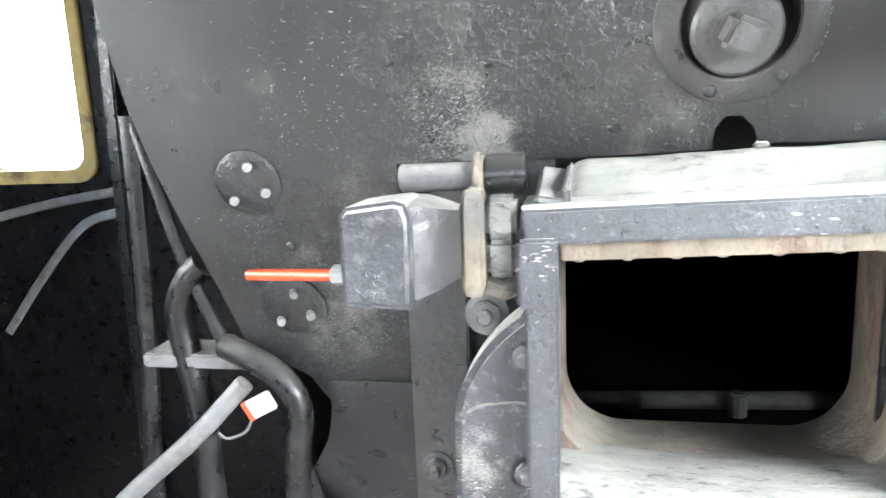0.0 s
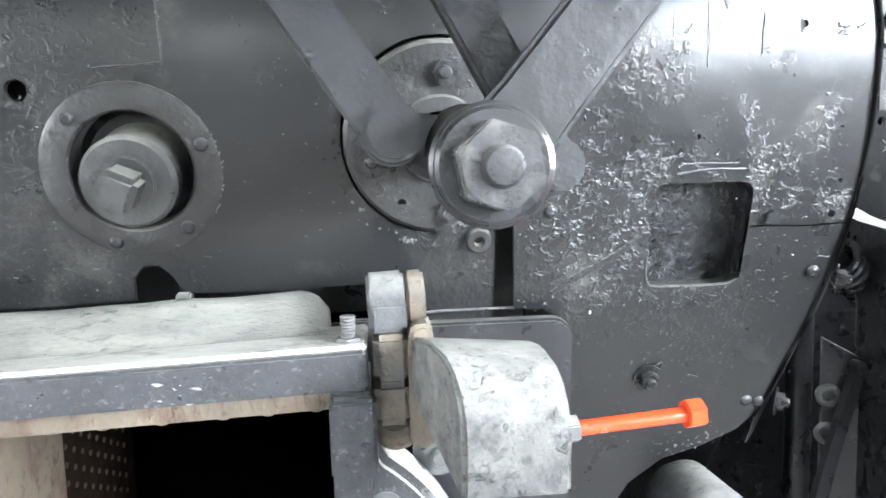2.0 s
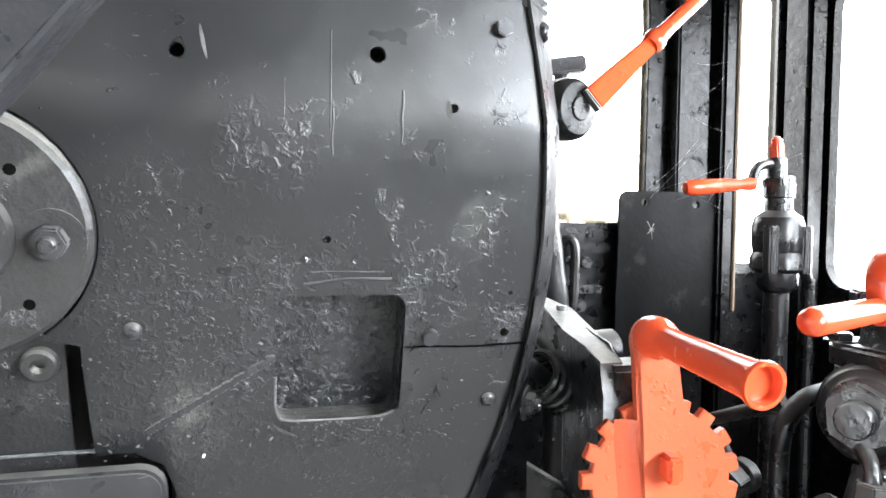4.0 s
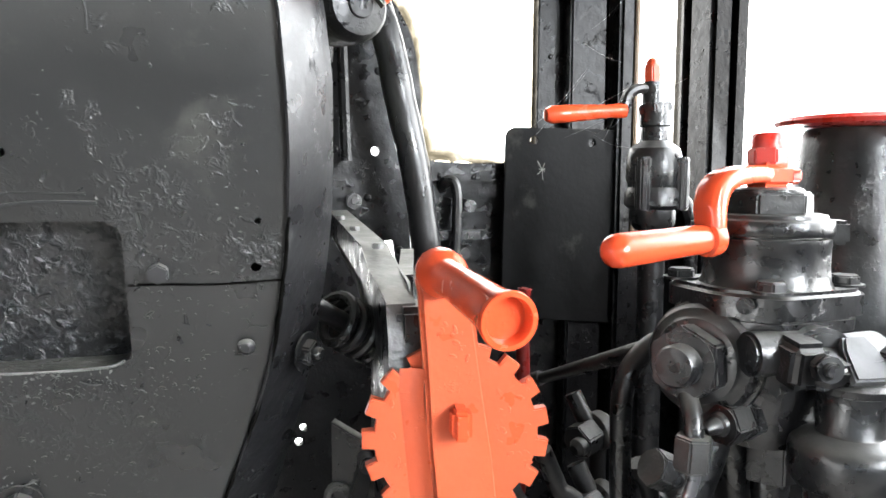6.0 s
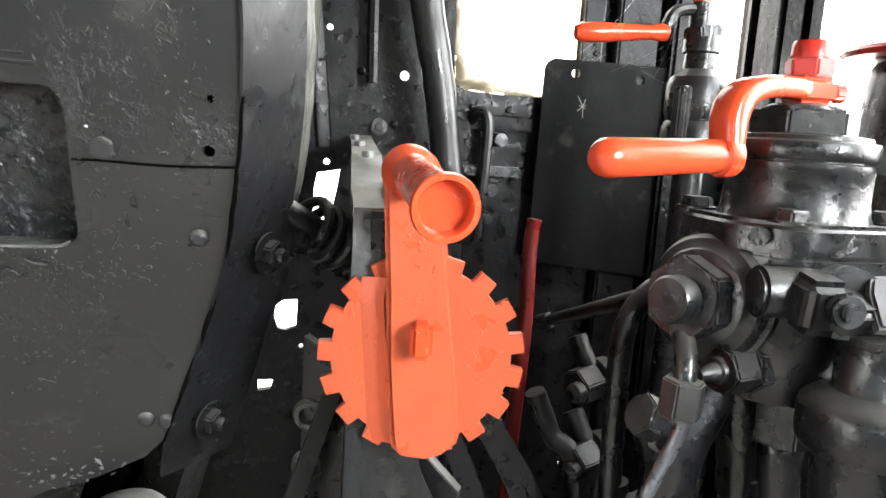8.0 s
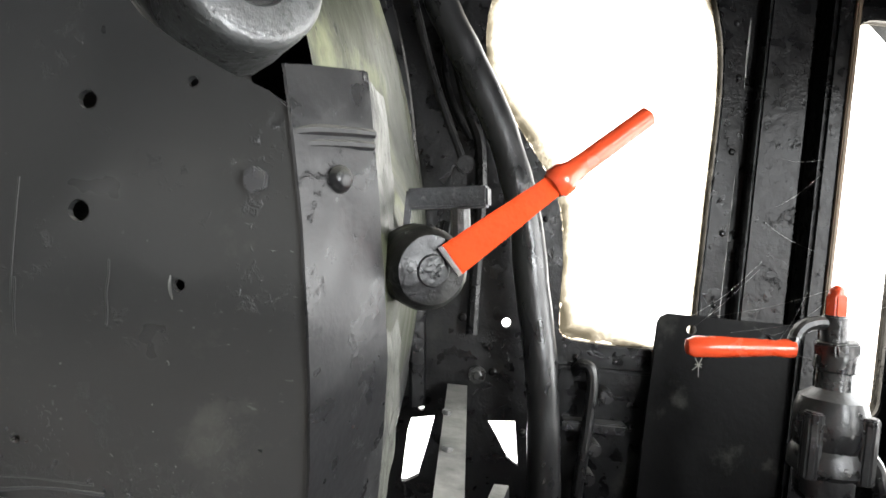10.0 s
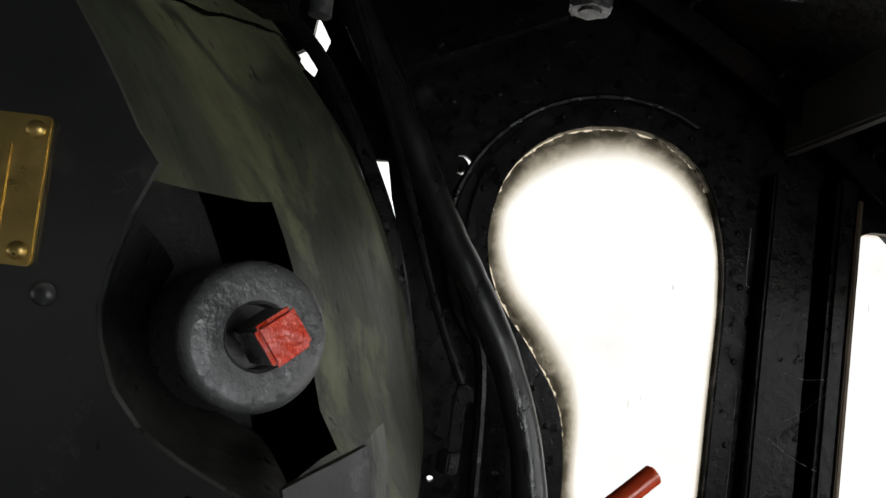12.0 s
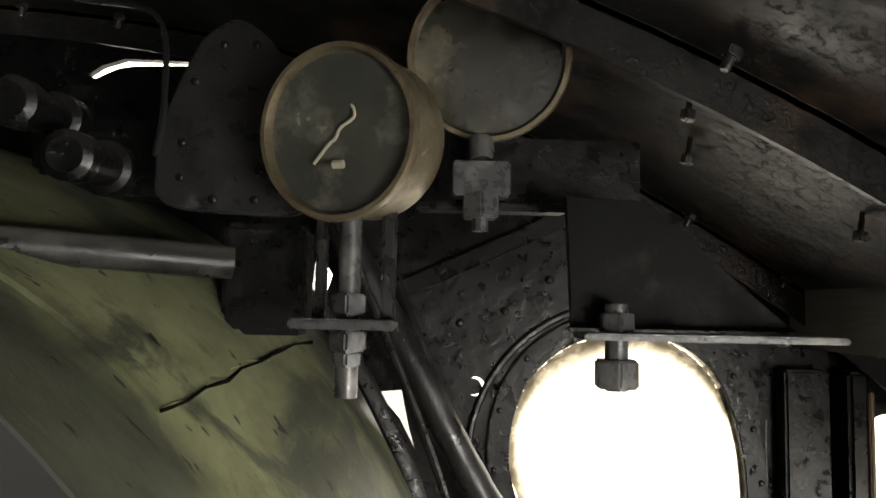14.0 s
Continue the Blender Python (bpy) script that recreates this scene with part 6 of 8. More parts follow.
bm = bm_new()
arm = [(-0.027, -0.060), (-0.026, -0.070), (-0.019, -0.0775), (0.0, -0.081), (0.012, -0.0785), (0.025, -0.069), (0.0295, -0.055), (0.029, -0.02), (0.0255, 0.04), (0.0215, 0.127)] + [(-0.001 + 0.0225 * math.cos(radians(a)), 0.142 + 0.0225 * math.sin(radians(a))) for a in range(0, 181, 15)] + [(-0.0225, 0.127), (-0.0245, 0.05), (-0.027, 0.0)]
slab(bm, [arm], LEANT, 0.014, 0.004, seg=3)
part("crank_arm", bm, RED_FLAT, wheel)
bm = bm_new()
skin(bm, [[LEANT @ Vector((x + (0.004 if abs(v) > 0.06 else 0.0), v, h)) for x, h in ((-0.047, -0.001), (-0.044, 0.0012), (-0.038, 0.0028), (-0.032, 0.0065), (-0.0265, 0.0125))] for v in np.linspace(-0.068, 0.066, 9)])
part("arm_web", bm, RED_FLAT, wheel)
bm = bm_new()
box(bm, (-0.001, 0.020, 0.030), (0.0165, 0.027, 0.030), WH @ pose(0, 0, 0, 0, 0, 0), 0.004, 3)
part("locking_dog", bm, RED, wheel)
bm = bm_new()
m = axis((0.879, 0.832, 0.9945), (0.8815, 0.682, 0.982))
L = 0.1505
lathe(bm, [(0.0165, -0.012), (0.0195, -0.006), (0.0205, 0.004), (0.0195, 0.013), (0.0155, 0.019), (0.0142, 0.026), (0.0145, 0.05), (0.0158, L * 0.75), (0.0172, L - 0.010), (0.0190, L - 0.006), (0.0196, L - 0.0025), (0.0188, L), (0.0156, L), (0.0146, L - 0.002), (0.0142, L - 0.010), (0, L - 0.010)], m, 36)
part("hand_grip", bm, RED, wheel, "turned red grip with a recessed end")
# drips and runs of thick paint
bm = bm_new()
for k in range(46):
    x, z = random.choice(((random.uniform(-0.015, 0.015), random.uniform(0.07, 0.105)), (random.uniform(-0.065, -0.035), random.uniform(-0.05, 0.05)), (random.uniform(0.035, 0.066), random.uniform(-0.03, 0.05))))
    h = 0.0245 if abs(x) < 0.02 else 0.0102
    r = random.uniform(0.0008, 0.0021)
    lathe(bm, [(r, -0.0006), (r * 0.8, r * 0.25), (0, r * 0.36)], (LEANT @ pose(0, 0, -0.010) if abs(x) < 0.02 else WH) @ Matrix.Translation((x, z, h)) @ pose(0, 0, 0, 0, 0, random.uniform(0, 180)) @ Matrix.Diagonal((random.uniform(1, 2.8), 1, 1, 1)), 8)
tagged(part("paint_run", bm, RED_FLAT, wheel), kind="stuff")

brkt = thing("reverser_bracket", (0.86, 1.1, 0.3), "black cast steel bracket bar beside the boiler", "bracket")
bm = bm_new()
t = fill([[(0.86, 0.30), (0.86, 0.93), (0.872, 0.962), (0.90, 0.974), (0.96, 0.982), (1.02, 1.0), (1.43, 1.02), (1.43, 0.985), (1.06, 0.955), (0.99, 0.93), (0.96, 0.88), (0.95, 0.30)]])
ex = bmesh.ops.extrude_face_region(t, geom=t.faces[:])
bmesh.ops.translate(t, vec=(0, 0, 0.024), verts=[v for v in ex["geom"] if isinstance(v, bmesh.types.BMVert)])
for v in t.verts:
    v.co = Vector((0.842 + v.co.z + 0.04 * (v.co.x - 0.86), v.co.x, v.co.y))
bevel(t, 0.003, 2, 50)
join(bm, t)
part("bracket_bar", bm, BRKTM, brkt)
bm = bm_new()
box(bm, (0.878, 0.885, 0.83), (0.055, 0.05, 0.26), bev=0.006)
part("bracket_foot", bm, DARK, brkt)
bm = bm_new()
t = fill([[(0.96, 0.975), (1.12, 0.985), (1.16, 0.93), (1.08, 0.88), (0.99, 0.86)]])
ex = bmesh.ops.extrude_face_region(t, geom=t.faces[:])
bmesh.ops.translate(t, vec=(0, 0, 0.016), verts=[v for v in ex["geom"] if isinstance(v, bmesh.types.BMVert)])
for v in t.verts:
    v.co = Vector((0.872 + v.co.z + 0.25 * (v.co.x - 0.96), v.co.x, v.co.y))
join(bm, t)
part("gusset", bm, BRKTM, brkt)
bm = bm_new()
rod(bm, (0.905, 1.10, 0.925), (0.985, 1.10, 0.93), 0.027, n=22, bev=0.003)
rod(bm, (0.965, 1.10, 0.929), (0.99, 1.10, 0.93), 0.018, n=6, bev=0.002)
part("cross_shaft", bm, DARK, brkt)
me_ = bolt_mesh("bracket_bolt_small", 0.007, 0.006, STEEL)
for y, z in ((1.0, 0.998), (1.15, 1.006), (1.28, 1.013)):
    part("bolt", me_, STEEL, brkt, m=Matrix.Translation((0.86, y, z)))

# dark plate with a dusty upper edge beside the boiler
bm = bm_new()
m = Matrix.Translation((0.80, 0.985, 0)) @ pose(0, 0, 0, 0, 0, -24) @ FACE
slab(bm, [[(0.012, 0.3), (0.012, 0.828), (0.072, 0.795), (0.10, 0.765), (0.17, 0.70), (0.17, 0.3)]], m, 0.013, 0.001)
side = part("side_plate", bm, BRKTM, brkt)
for x, z in ((0.02, 0.752), (0.02, 0.70)):
    bm = bm_new()
    lathe(bm, [(0.016, 0.012), (0.016, 0.016), (0.012, 0.019), (0.008, 0.019), (0.007, 0.012)], m @ Matrix.Translation((x, z, 0)), 18)
    part("bolt_eye", bm, BLACK_DULL, side)

spring = thing("coil_spring", (0.79, 0.93, 0.9), "black coil spring on a rod behind the bracket", "spring")
bm = bm_new()
a, b = Vector((0.805, 0.945, 0.940)), Vector((0.893, 1.0, 0.879))
m = axis(a, b)
hh = (b - a).length
tube(bm, [m @ Vector((0.023 * math.cos(k * 0.7), 0.023 * math.sin(k * 0.7), hh * k / 72)) for k in range(73)], 0.0050, 8, 2)
part("coil", bm, DARK, spring)
bm = bm_new()
rod(bm, a - (b - a) * 0.25, b + (b - a) * 0.25, 0.010, n=12)
part("spring_rod", bm, DARK, spring)

# upright sheet before the front wall
bm = bm_new()
loop = [(1.158, 0.96), (1.163, 1.145), (1.167, 1.154), (1.177, 1.16), (1.378, 1.16), (1.388, 1.155), (1.392, 1.145), (1.396, 0.82), (1.385, 0.808), (1.17, 0.83), (1.158, 0.84)]
slab(bm, [loop, circle(1.215, 1.139, 0.0075, 12), circle(1.325, 1.136, 0.0075, 12)], Matrix.Translation((0, 1.42, 0)) @ FACE, 0.006, 0.001)
guard = thing("sheet_guard", (1.27, 1.42, 0.8), "rectangular black sheet-metal guard with rounded corners", "metal sheet")
part("sheet", bm, GUARDM, guard)
bm = bm_new()
for k in range(7):
    a = k * 0.9 + 0.3
    ln = 0.006 + 0.006 * (k % 3)
    box(bm, (ln / 2, 0, 0), (ln, 0.0012, 0.0006), Matrix.Translation((1.23, 1.4135, 1.088)) @ FACE @ pose(0, 0, 0, 0, 0, math.degrees(a)))
part("paint_chip", bm, PALE, guard, "star-shaped pale paint chip")
bm = bm_new()
box(bm, (1.30, 1.436, 0.86), (0.05, 0.036, 0.02), bev=0.002)
part("mounting_lug", bm, DARK, guard)

# small isolating cock with a red handle
cock = thing("steam_cock", (1.253, 1.12, 0.0), "dark steam cock with a red lever handle on a pipe", "valve")
bm = bm_new()
lathe(bm, [(0.0, -0.4), (0.018, -0.4), (0.018, 0.6), (0.026, 0.605), (0.03, 0.612), (0.03, 0.63), (0.038, 0.636), (0.038, 0.652), (0.034, 0.66), (0.0365, 0.672), (0.0365, 0.70), (0.033, 0.712), (0.02, 0.722), (0.019, 0.74), (0.022, 0.742), (0.022, 0.77), (0.0, 0.772)], Matrix.Translation((1.262, 1.12, 0.4)), 26)
part("valve_body", bm, DARK, cock)
bm = bm_new()
for dx, dy in ((-0.028, -0.02), (0.025, -0.026)):
    rod(bm, (1.262 + dx, 1.12 + dy, 1.03), (1.262 + dx, 1.12 + dy, 1.10), 0.0115, n=8, bev=0.002)
part("clamp_bolts", bm, DARK, cock)
bm = bm_new()
rod(bm, (1.262, 1.12, 1.158), (1.26, 1.12, 1.172), 0.0245, n=6, bev=0.002)
part("gland_nut", bm, DARK, cock)
bm = bm_new()
tube(bm, [(1.256, 1.12, 1.19), (1.235, 1.118, 1.19), (1.218, 1.116, 1.182), (1.21, 1.115, 1.162)], 0.0075, 10)
rod(bm, (1.257, 1.12, 1.17), (1.256, 1.12, 1.20), 0.014, n=14, bev=0.002)
part("handle_crank", bm, DARK, cock)
bm = bm_new()
m = axis((1.212, 1.115, 1.161), (1.099, 1.117, 1.152))
lathe(bm, [(0.0, -0.003), (0.010, 0.0), (0.010, 0.01), (0.0085, 0.02), (0.0115, 0.08), (0.0115, 0.104), (0.008, 0.112), (0, 0.114)], m, 16)
part("handle_grip", bm, RED, cock, "red lever handle")
bm = bm_new()
rod(bm, (1.256, 1.12, 1.198), (1.255, 1.12, 1.222), 0.0115, n=6, bev=0.0015)
lathe(bm, [(0.0085, 0), (0.008, 0.006), (0.004, 0.010), (0, 0.011)], Matrix.Translation((1.255, 1.12, 1.221)), 12)
part("cap_nut", bm, RED, cock, "red cap nut")
bm = bm_new()
tube(bm, [(1.275, 1.13, 1.045), (1.31, 1.14, 1.05), (1.335, 1.14, 1.02), (1.34, 1.14, 0.9), (1.33, 1.13, 0.0)], 0.009, 10)
part("branch_pipe", bm, DARK, cock)

# driver's brake valve
brake = thing("brake_valve", (1.188, 0.82, 0.0), "oily black driver's brake valve with a bright red handle", "brake valve")
C = (1.188, 0.82)


def up(z):
    return Matrix.Translation((C[0], C[1], z))


def hexagon(bm, a, b, r, spin=0.0, chamfer=0.0016):
    """A hexagon nut or head from a to b with turned-down corners."""
    rod(bm, a, b, r, n=6, bev=chamfer, spin=spin)
    d = (Vector(b) - Vector(a)).normalized()
    return rod(bm, b, Vector(b) + d * 0.0012, r * 0.84, n=24)


bm = bm_new()
lathe(bm, [(0.0, 0.83), (0.040, 0.83), (0.048, 0.85), (0.052, 0.88), (0.051, 0.925), (0.058, 0.935), (0.062, 0.945), (0.0, 0.945)], up(0), 36)
box(bm, (0.02, 0.0, 0.885), (0.075, 0.07, 0.10), up(0), 0.012, 3)
part("lower_body", bm, DARK, brake)
# bolted flange: a rounded six-sided plate over a thinner one
bm = bm_new()
FLANGE = []
for (x0, y0), (x1, y1), (x2, y2) in zip(*(lambda q: (q[-1:] + q[:-1], q, q[1:] + q[:1]))([(-0.070, -0.022), (-0.034, -0.066), (0.058, -0.058), (0.074, -0.036), (0.074, 0.045), (0.045, 0.074), (-0.045, 0.074), (-0.072, 0.045)])):
    a_, c_ = (Vector((x0 - x1, y0 - y1)).normalized() * 0.013, Vector((x2 - x1, y2 - y1)).normalized() * 0.013)
    FLANGE += [(x1 + a_.x * (1 - u) ** 2 + c_.x * u * u, y1 + a_.y * (1 - u) ** 2 + c_.y * u * u) for u in (0.0, 0.25, 0.5, 0.75, 1.0)]
slab(bm, [FLANGE], up(0.952), 0.023, 0.005, seg=3)
part("flange", bm, DARK, brake)
bm = bm_new()
slab(bm, [[(x * 0.93, y * 0.93) for x, y in FLANGE]], up(0.938), 0.013, 0.003)
part("lower_flange", bm, DARK, brake)
BBOLT = bolt_mesh("valve_bolt", 0.0135, 0.010, DARK, 0.0, 0.017)
for x, y in ((1.133, 0.868), (1.150, 0.768), (1.246, 0.787), (1.240, 0.872)):
    part("bolt", BBOLT, DARK, brake, m=Matrix.Translation((x, y, 0.975)) @ pose(0, 0, 0, 0, 0, x * 700))
bm = bm_new()
rod(bm, (1.133, 0.777, 0.964), (1.127, 0.771, 0.964), 0.0075, n=8, bev=0.001)
part("flange_plug", bm, DARK, brake)
bm = bm_new()
lathe(bm, [(0.0576, 0.974), (0.0549, 0.980), (0.0536, 0.99), (0.0536, 1.010), (0.0544, 1.012), (0.0544, 1.018), (0.0500, 1.019), (0.0500, 1.022)], up(0), 48)
part("bonnet", bm, DARK, brake)
bm = bm_new()
lathe(bm, [(0.0500, 1.020), (0.0554, 1.0205), (0.0567, 1.023), (0.0567, 1.031), (0.0554, 1.034), (0.0504, 1.0355), (0.0495, 1.0385), (0.0450, 1.0395), (0.0, 1.0395)], up(0), 48)
cover_ = part("bonnet_cover", bm, DARK, brake)
for a in (-35, 150):
    bm = bm_new()
    box(bm, (0.052, 0, 1.0235), (0.026, 0.034, 0.021), up(0) @ pose(0, 0, 0, 0, 0, a), 0.003)
    part("cover_lug", bm, DARK, cover_)
bm = bm_new()
hexagon(bm, (C[0], C[1], 1.0385), (C[0], C[1], 1.058), 0.0405, 8, 0.002)
lathe(bm, [(0.03, 1.057), (0.03, 1.061), (0.026, 1.063), (0.0, 1.063)], up(0), 24)
part("packing_nut", bm, DARK, brake)
# handle: square hub, flat arm that drops and tapers, collar and grip
bm = bm_new()
box(bm, (1.188, 0.822, 1.0735), (0.036, 0.036, 0.023), pose(0, 0, 0), 0.006, 3)
line = spline([(1.186, 0.820, 1.0745), (1.160, 0.813, 1.0745), (1.134, 0.806, 1.0715), (1.117, 0.801, 1.063), (1.1095, 0.797, 1.048), (1.1085, 0.795, 1.034), (1.1085, 0.794, 1.022)], 6)
t = bmesh.new()
rings = []
for i, q in enumerate(line):
    d = (line[min(i + 1, len(line) - 1)] - line[max(i - 1, 0)]).normalized()
    s = Vector((0.27, -1, 0)).normalized()
    s = (s - d * s.dot(d)).normalized()
    n_ = d.cross(s)
    u = i / (len(line) - 1)
    wide, deep = 0.0140 - 0.001 * u, 0.0085 + 0.0025 * math.exp(-((u - 0.6) / 0.2) ** 2)
    rings.append([t.verts.new(q + s * wide * math.copysign(abs(math.cos(a)) ** 0.6, math.cos(a)) + n_ * deep * math.copysign(abs(math.sin(a)) ** 0.6, math.sin(a))) for a in [k * math.tau / 16 for k in range(16)]])
for a, b in zip(rings, rings[1:]):
    for k in range(16):
        t.faces.new((a[k], a[(k + 1) % 16], b[(k + 1) % 16], b[k]))
t.faces.new(rings[0][::-1])
t.faces.new(rings[-1])
join(bm, t)
part("handle_arm", bm, RED, brake)
bm = bm_new()
m = axis((1.1165, 0.797, 1.0205), (0.9945, 0.772, 1.0125))
lathe(bm, [(0.0, -0.001), (0.0125, 0.0), (0.0158, 0.003), (0.0166, 0.009), (0.0158, 0.0145), (0.0128, 0.0165)], m, 28)
part("grip_collar", bm, RED, brake)
bm = bm_new()
lathe(bm, [(0.0122, 0.012), (0.0126, 0.02), (0.0132, 0.06), (0.0139, 0.09), (0.0141, 0.106)] + [(0.0141 * math.cos(radians(a)), 0.110 + 0.0143 * math.sin(radians(a))) for a in range(0, 91, 15)], m, 28)
part("handle_grip", bm, RED, brake, "rounded red hand grip")
bm = bm_new()
rod(bm, (1.205, 0.815, 1.073), (1.2145, 0.8125, 1.073), 0.0085, n=6, bev=0.002)
part("clamp_bolt", bm, RED, brake)
bm = bm_new()
hexagon(bm, (1.188, 0.822, 1.084), (1.1875, 0.822, 1.0985), 0.0185, 12)
lathe(bm, [(0.0142, 0), (0.0140, 0.011), (0.0125, 0.0135), (0, 0.0145)], axis((1.1875, 0.822, 1.0985), (1.187, 0.822, 1.12)), 20)
part("cap_nut", bm, RED_DARK, brake, "red cap nut")
# side chamber with its rim, hexagon cap and boss
bm = bm_new()
m = axis((1.19, 0.852, 0.905), (1.065, 0.785, 0.912))
lathe(bm, [(0.042, -0.02), (0.043, 0.045), (0.048, 0.062), (0.0535, 0.068), (0.0535, 0.0755), (0.0505, 0.0775), (0.0505, 0.083), (0.047, 0.0885), (0.0405, 0.091), (0.0380, 0.0945), (0.033, 0.096), (0.0, 0.096)], m, 48)
part("side_chamber", bm, DARK, brake)
bm = bm_new()
hexagon(bm, m @ Vector((0, 0, 0.095)), m @ Vector((0, 0, 0.116)), 0.0345, 6, 0.002)
cap_ = part("chamber_cap", bm, DARK, brake)
bm = bm_new()
lathe(bm, [(0.0185, 0.115), (0.0185, 0.131), (0.0165, 0.134), (0.0, 0.1345)], m, 28)
part("cap_boss", bm, DARK, cap_)
# branch arm: short barrel, split clamp, cover with two bolts
bm = bm_new()
rod(bm, (1.205, 0.80, 0.918), (1.178, 0.735, 0.9235), 0.026, n=30, bev=0.004)
rod(bm, (1.125, 0.765, 0.925), (1.205, 0.755, 0.924), 0.019, n=26, bev=0.003)
part("branch_arm", bm, DARK, brake)
bm = bm_new()
box(bm, (0, 0, 0), (0.034, 0.036, 0.040), pose(1.158, 0.742, 0.922, 8, 0, -6), 0.007, 3)
part("clamp_block", bm, DARK, brake)
bm = bm_new()
slab(bm, [rrect(-0.037, -0.024, 0.045, 0.026, 0.012)], pose(1.196, 0.735, 0.9165, 22, -4, -8), 0.018, 0.005, seg=3)
part("arm_cover", bm, DARK, brake)
bm = bm_new()
slab(bm, [[(-0.018, -0.024), (0.018, -0.024), (0.015, 0.004), (0.010, 0.016), (-0.010, 0.016), (-0.015, 0.004)]], pose(1.197, 0.722, 0.927, 46, 0, -8), 0.008, 0.002)
part("polished_lug", bm, POLISH, brake)
for x, y, z in ((1.162, 0.722, 0.9225), (1.2245, 0.716, 0.928)):
    bm = bm_new()
    d = Vector((-0.28, -0.93, 0.05)).normalized()
    q = Vector((x, y, z))
    hexagon(bm, q, q + d * 0.011, 0.0125, 15)
    rod(bm, q + d * 0.011, q + d * 0.018, 0.0065, n=14, bev=0.001)
    part("gland_bolt", bm, DARK, brake)
# governor cup
bm = bm_new()
lathe(bm, [(0.0, 0.752), (0.020, 0.7525), (0.0275, 0.757), (0.0305, 0.766), (0.0325, 0.79), (0.0335, 0.81), (0.042, 0.812), (0.0458, 0.817), (0.0470, 0.825), (0.0470, 0.841), (0.0458, 0.847), (0.043, 0.851), (0.034, 0.8565), (0.0275, 0.858), (0.0262, 0.860), (0.0265, 0.892), (0.031, 0.894), (0.032, 0.900), (0.029, 0.904), (0.0, 0.905)], Matrix.Translation((1.214, 0.742, 0)), 48)
part("governor_cup", bm, DARK, brake, "polished dark governor cup")
bm = bm_new()
hexagon(bm, (1.214, 0.742, 0.903), (1.214, 0.742, 0.913), 0.0255, 20)
part("cup_nut", bm, DARK, brake)
# drain union on the body's side
bm = bm_new()
hexagon(bm, (1.168, 0.80, 0.858), (1.146, 0.795, 0.8585), 0.022, 10)
part("union_body", bm, DARK, brake)
bm = bm_new()
hexagon(bm, (1.144, 0.794, 0.8585), (1.120, 0.787, 0.858), 0.0205, 25)
lathe(bm, [(0.012, 0.0), (0.010, 0.004), (0.0075, 0.005), (0.006, 0.014), (0.0035, 0.020), (0.0, 0.021)], axis((1.120, 0.787, 0.858), (1.09, 0.778, 0.855)), 16)
part("drain_union", bm, DARK, brake)
bm = bm_new()
tube(bm, [(1.094, 0.80, 0.885), (1.0895, 0.785, 0.873), (1.087, 0.778, 0.86), (1.0865, 0.776, 0.848)], 0.0085, 14)
part("elbow", bm, DARK, brake)
bm = bm_new()
hexagon(bm, (1.0855, 0.775, 0.855), (1.084, 0.775, 0.8265), 0.0165, 14)
part("tube_nut", bm, BLACK_DULL, brake)
bm = bm_new()
tube(bm, [(1.0865, 0.775, 0.838), (1.087, 0.775, 0.818), (1.079, 0.775, 0.795), (1.066, 0.772, 0.772), (1.0610, 0.77, 0.75), (1.0605, 0.77, 0.7276), (1.06, 0.77, 0.65), (1.06, 0.77, 0.0)], 0.0056, 12)
part("copper_tube", bm, BRIGHT, brake)
# down pipes with their union nuts
bm = bm_new()
hexagon(bm, (1.232, 0.85, 0.774), (1.2315, 0.85, 0.815), 0.036, 9, 0.002)
part("union_nut", bm, DARK, brake)
bm = bm_new()
tube(bm, [(1.231, 0.85, 0.84), (1.232, 0.85, 0.79), (1.230, 0.85, 0.745), (1.236, 0.851, 0.70), (1.243, 0.852, 0.65), (1.24, 0.86, 0.0)], 0.0205, 18)
part("down_pipe", bm, DARK, brake)
bm = bm_new()
tube(bm, [(1.188, 0.86, 0.86), (1.190, 0.86, 0.81), (1.195, 0.86, 0.76), (1.199, 0.86, 0.72), (1.204, 0.86, 0.67), (1.205, 0.86, 0.0)], 0.0175, 16)
part("down_pipe", bm, DARK, brake)
bm = bm_new()
rod(bm, (1.226, 0.85, 0.875), (1.2275, 0.85, 0.82), 0.028, n=28, bev=0.003)
part("body_neck", bm, DARK, brake)
bm = bm_new()
tube(bm, [(1.150, 0.835, 0.84), (1.138, 0.832, 0.81), (1.124, 0.83, 0.78), (1.116, 0.83, 0.745), (1.115, 0.83, 0.715), (1.115, 0.83, 0.0)], 0.0205, 18)
lathe(bm, [(0.0245, 0.0), (0.0255, 0.004), (0.0245, 0.009)], Matrix.Translation((1.115, 0.83, 0.722)), 24)
part("drop_pipe", bm, DARK, brake)
bm = bm_new()
hexagon(bm, (1.1155, 0.83, 0.68), (1.115, 0.83, 0.722), 0.0365, 10, 0.002)
part("drop_nut", bm, DARK, brake)
bm = bm_new()
rod(bm, (1.123, 0.835, 0.786), (1.099, 0.831, 0.798), 0.0125, n=18, bev=0.001)
hexagon(bm, (1.101, 0.832, 0.797), (1.081, 0.829, 0.807), 0.019, 12)
part("side_plug", bm, DARK, brake)

# hand wheel on a stand at the window
stand = thing("screw_stand", (1.475, 1.0, 0.0), "black flared column with a flat red hand wheel", "hand wheel")
bm = bm_new()
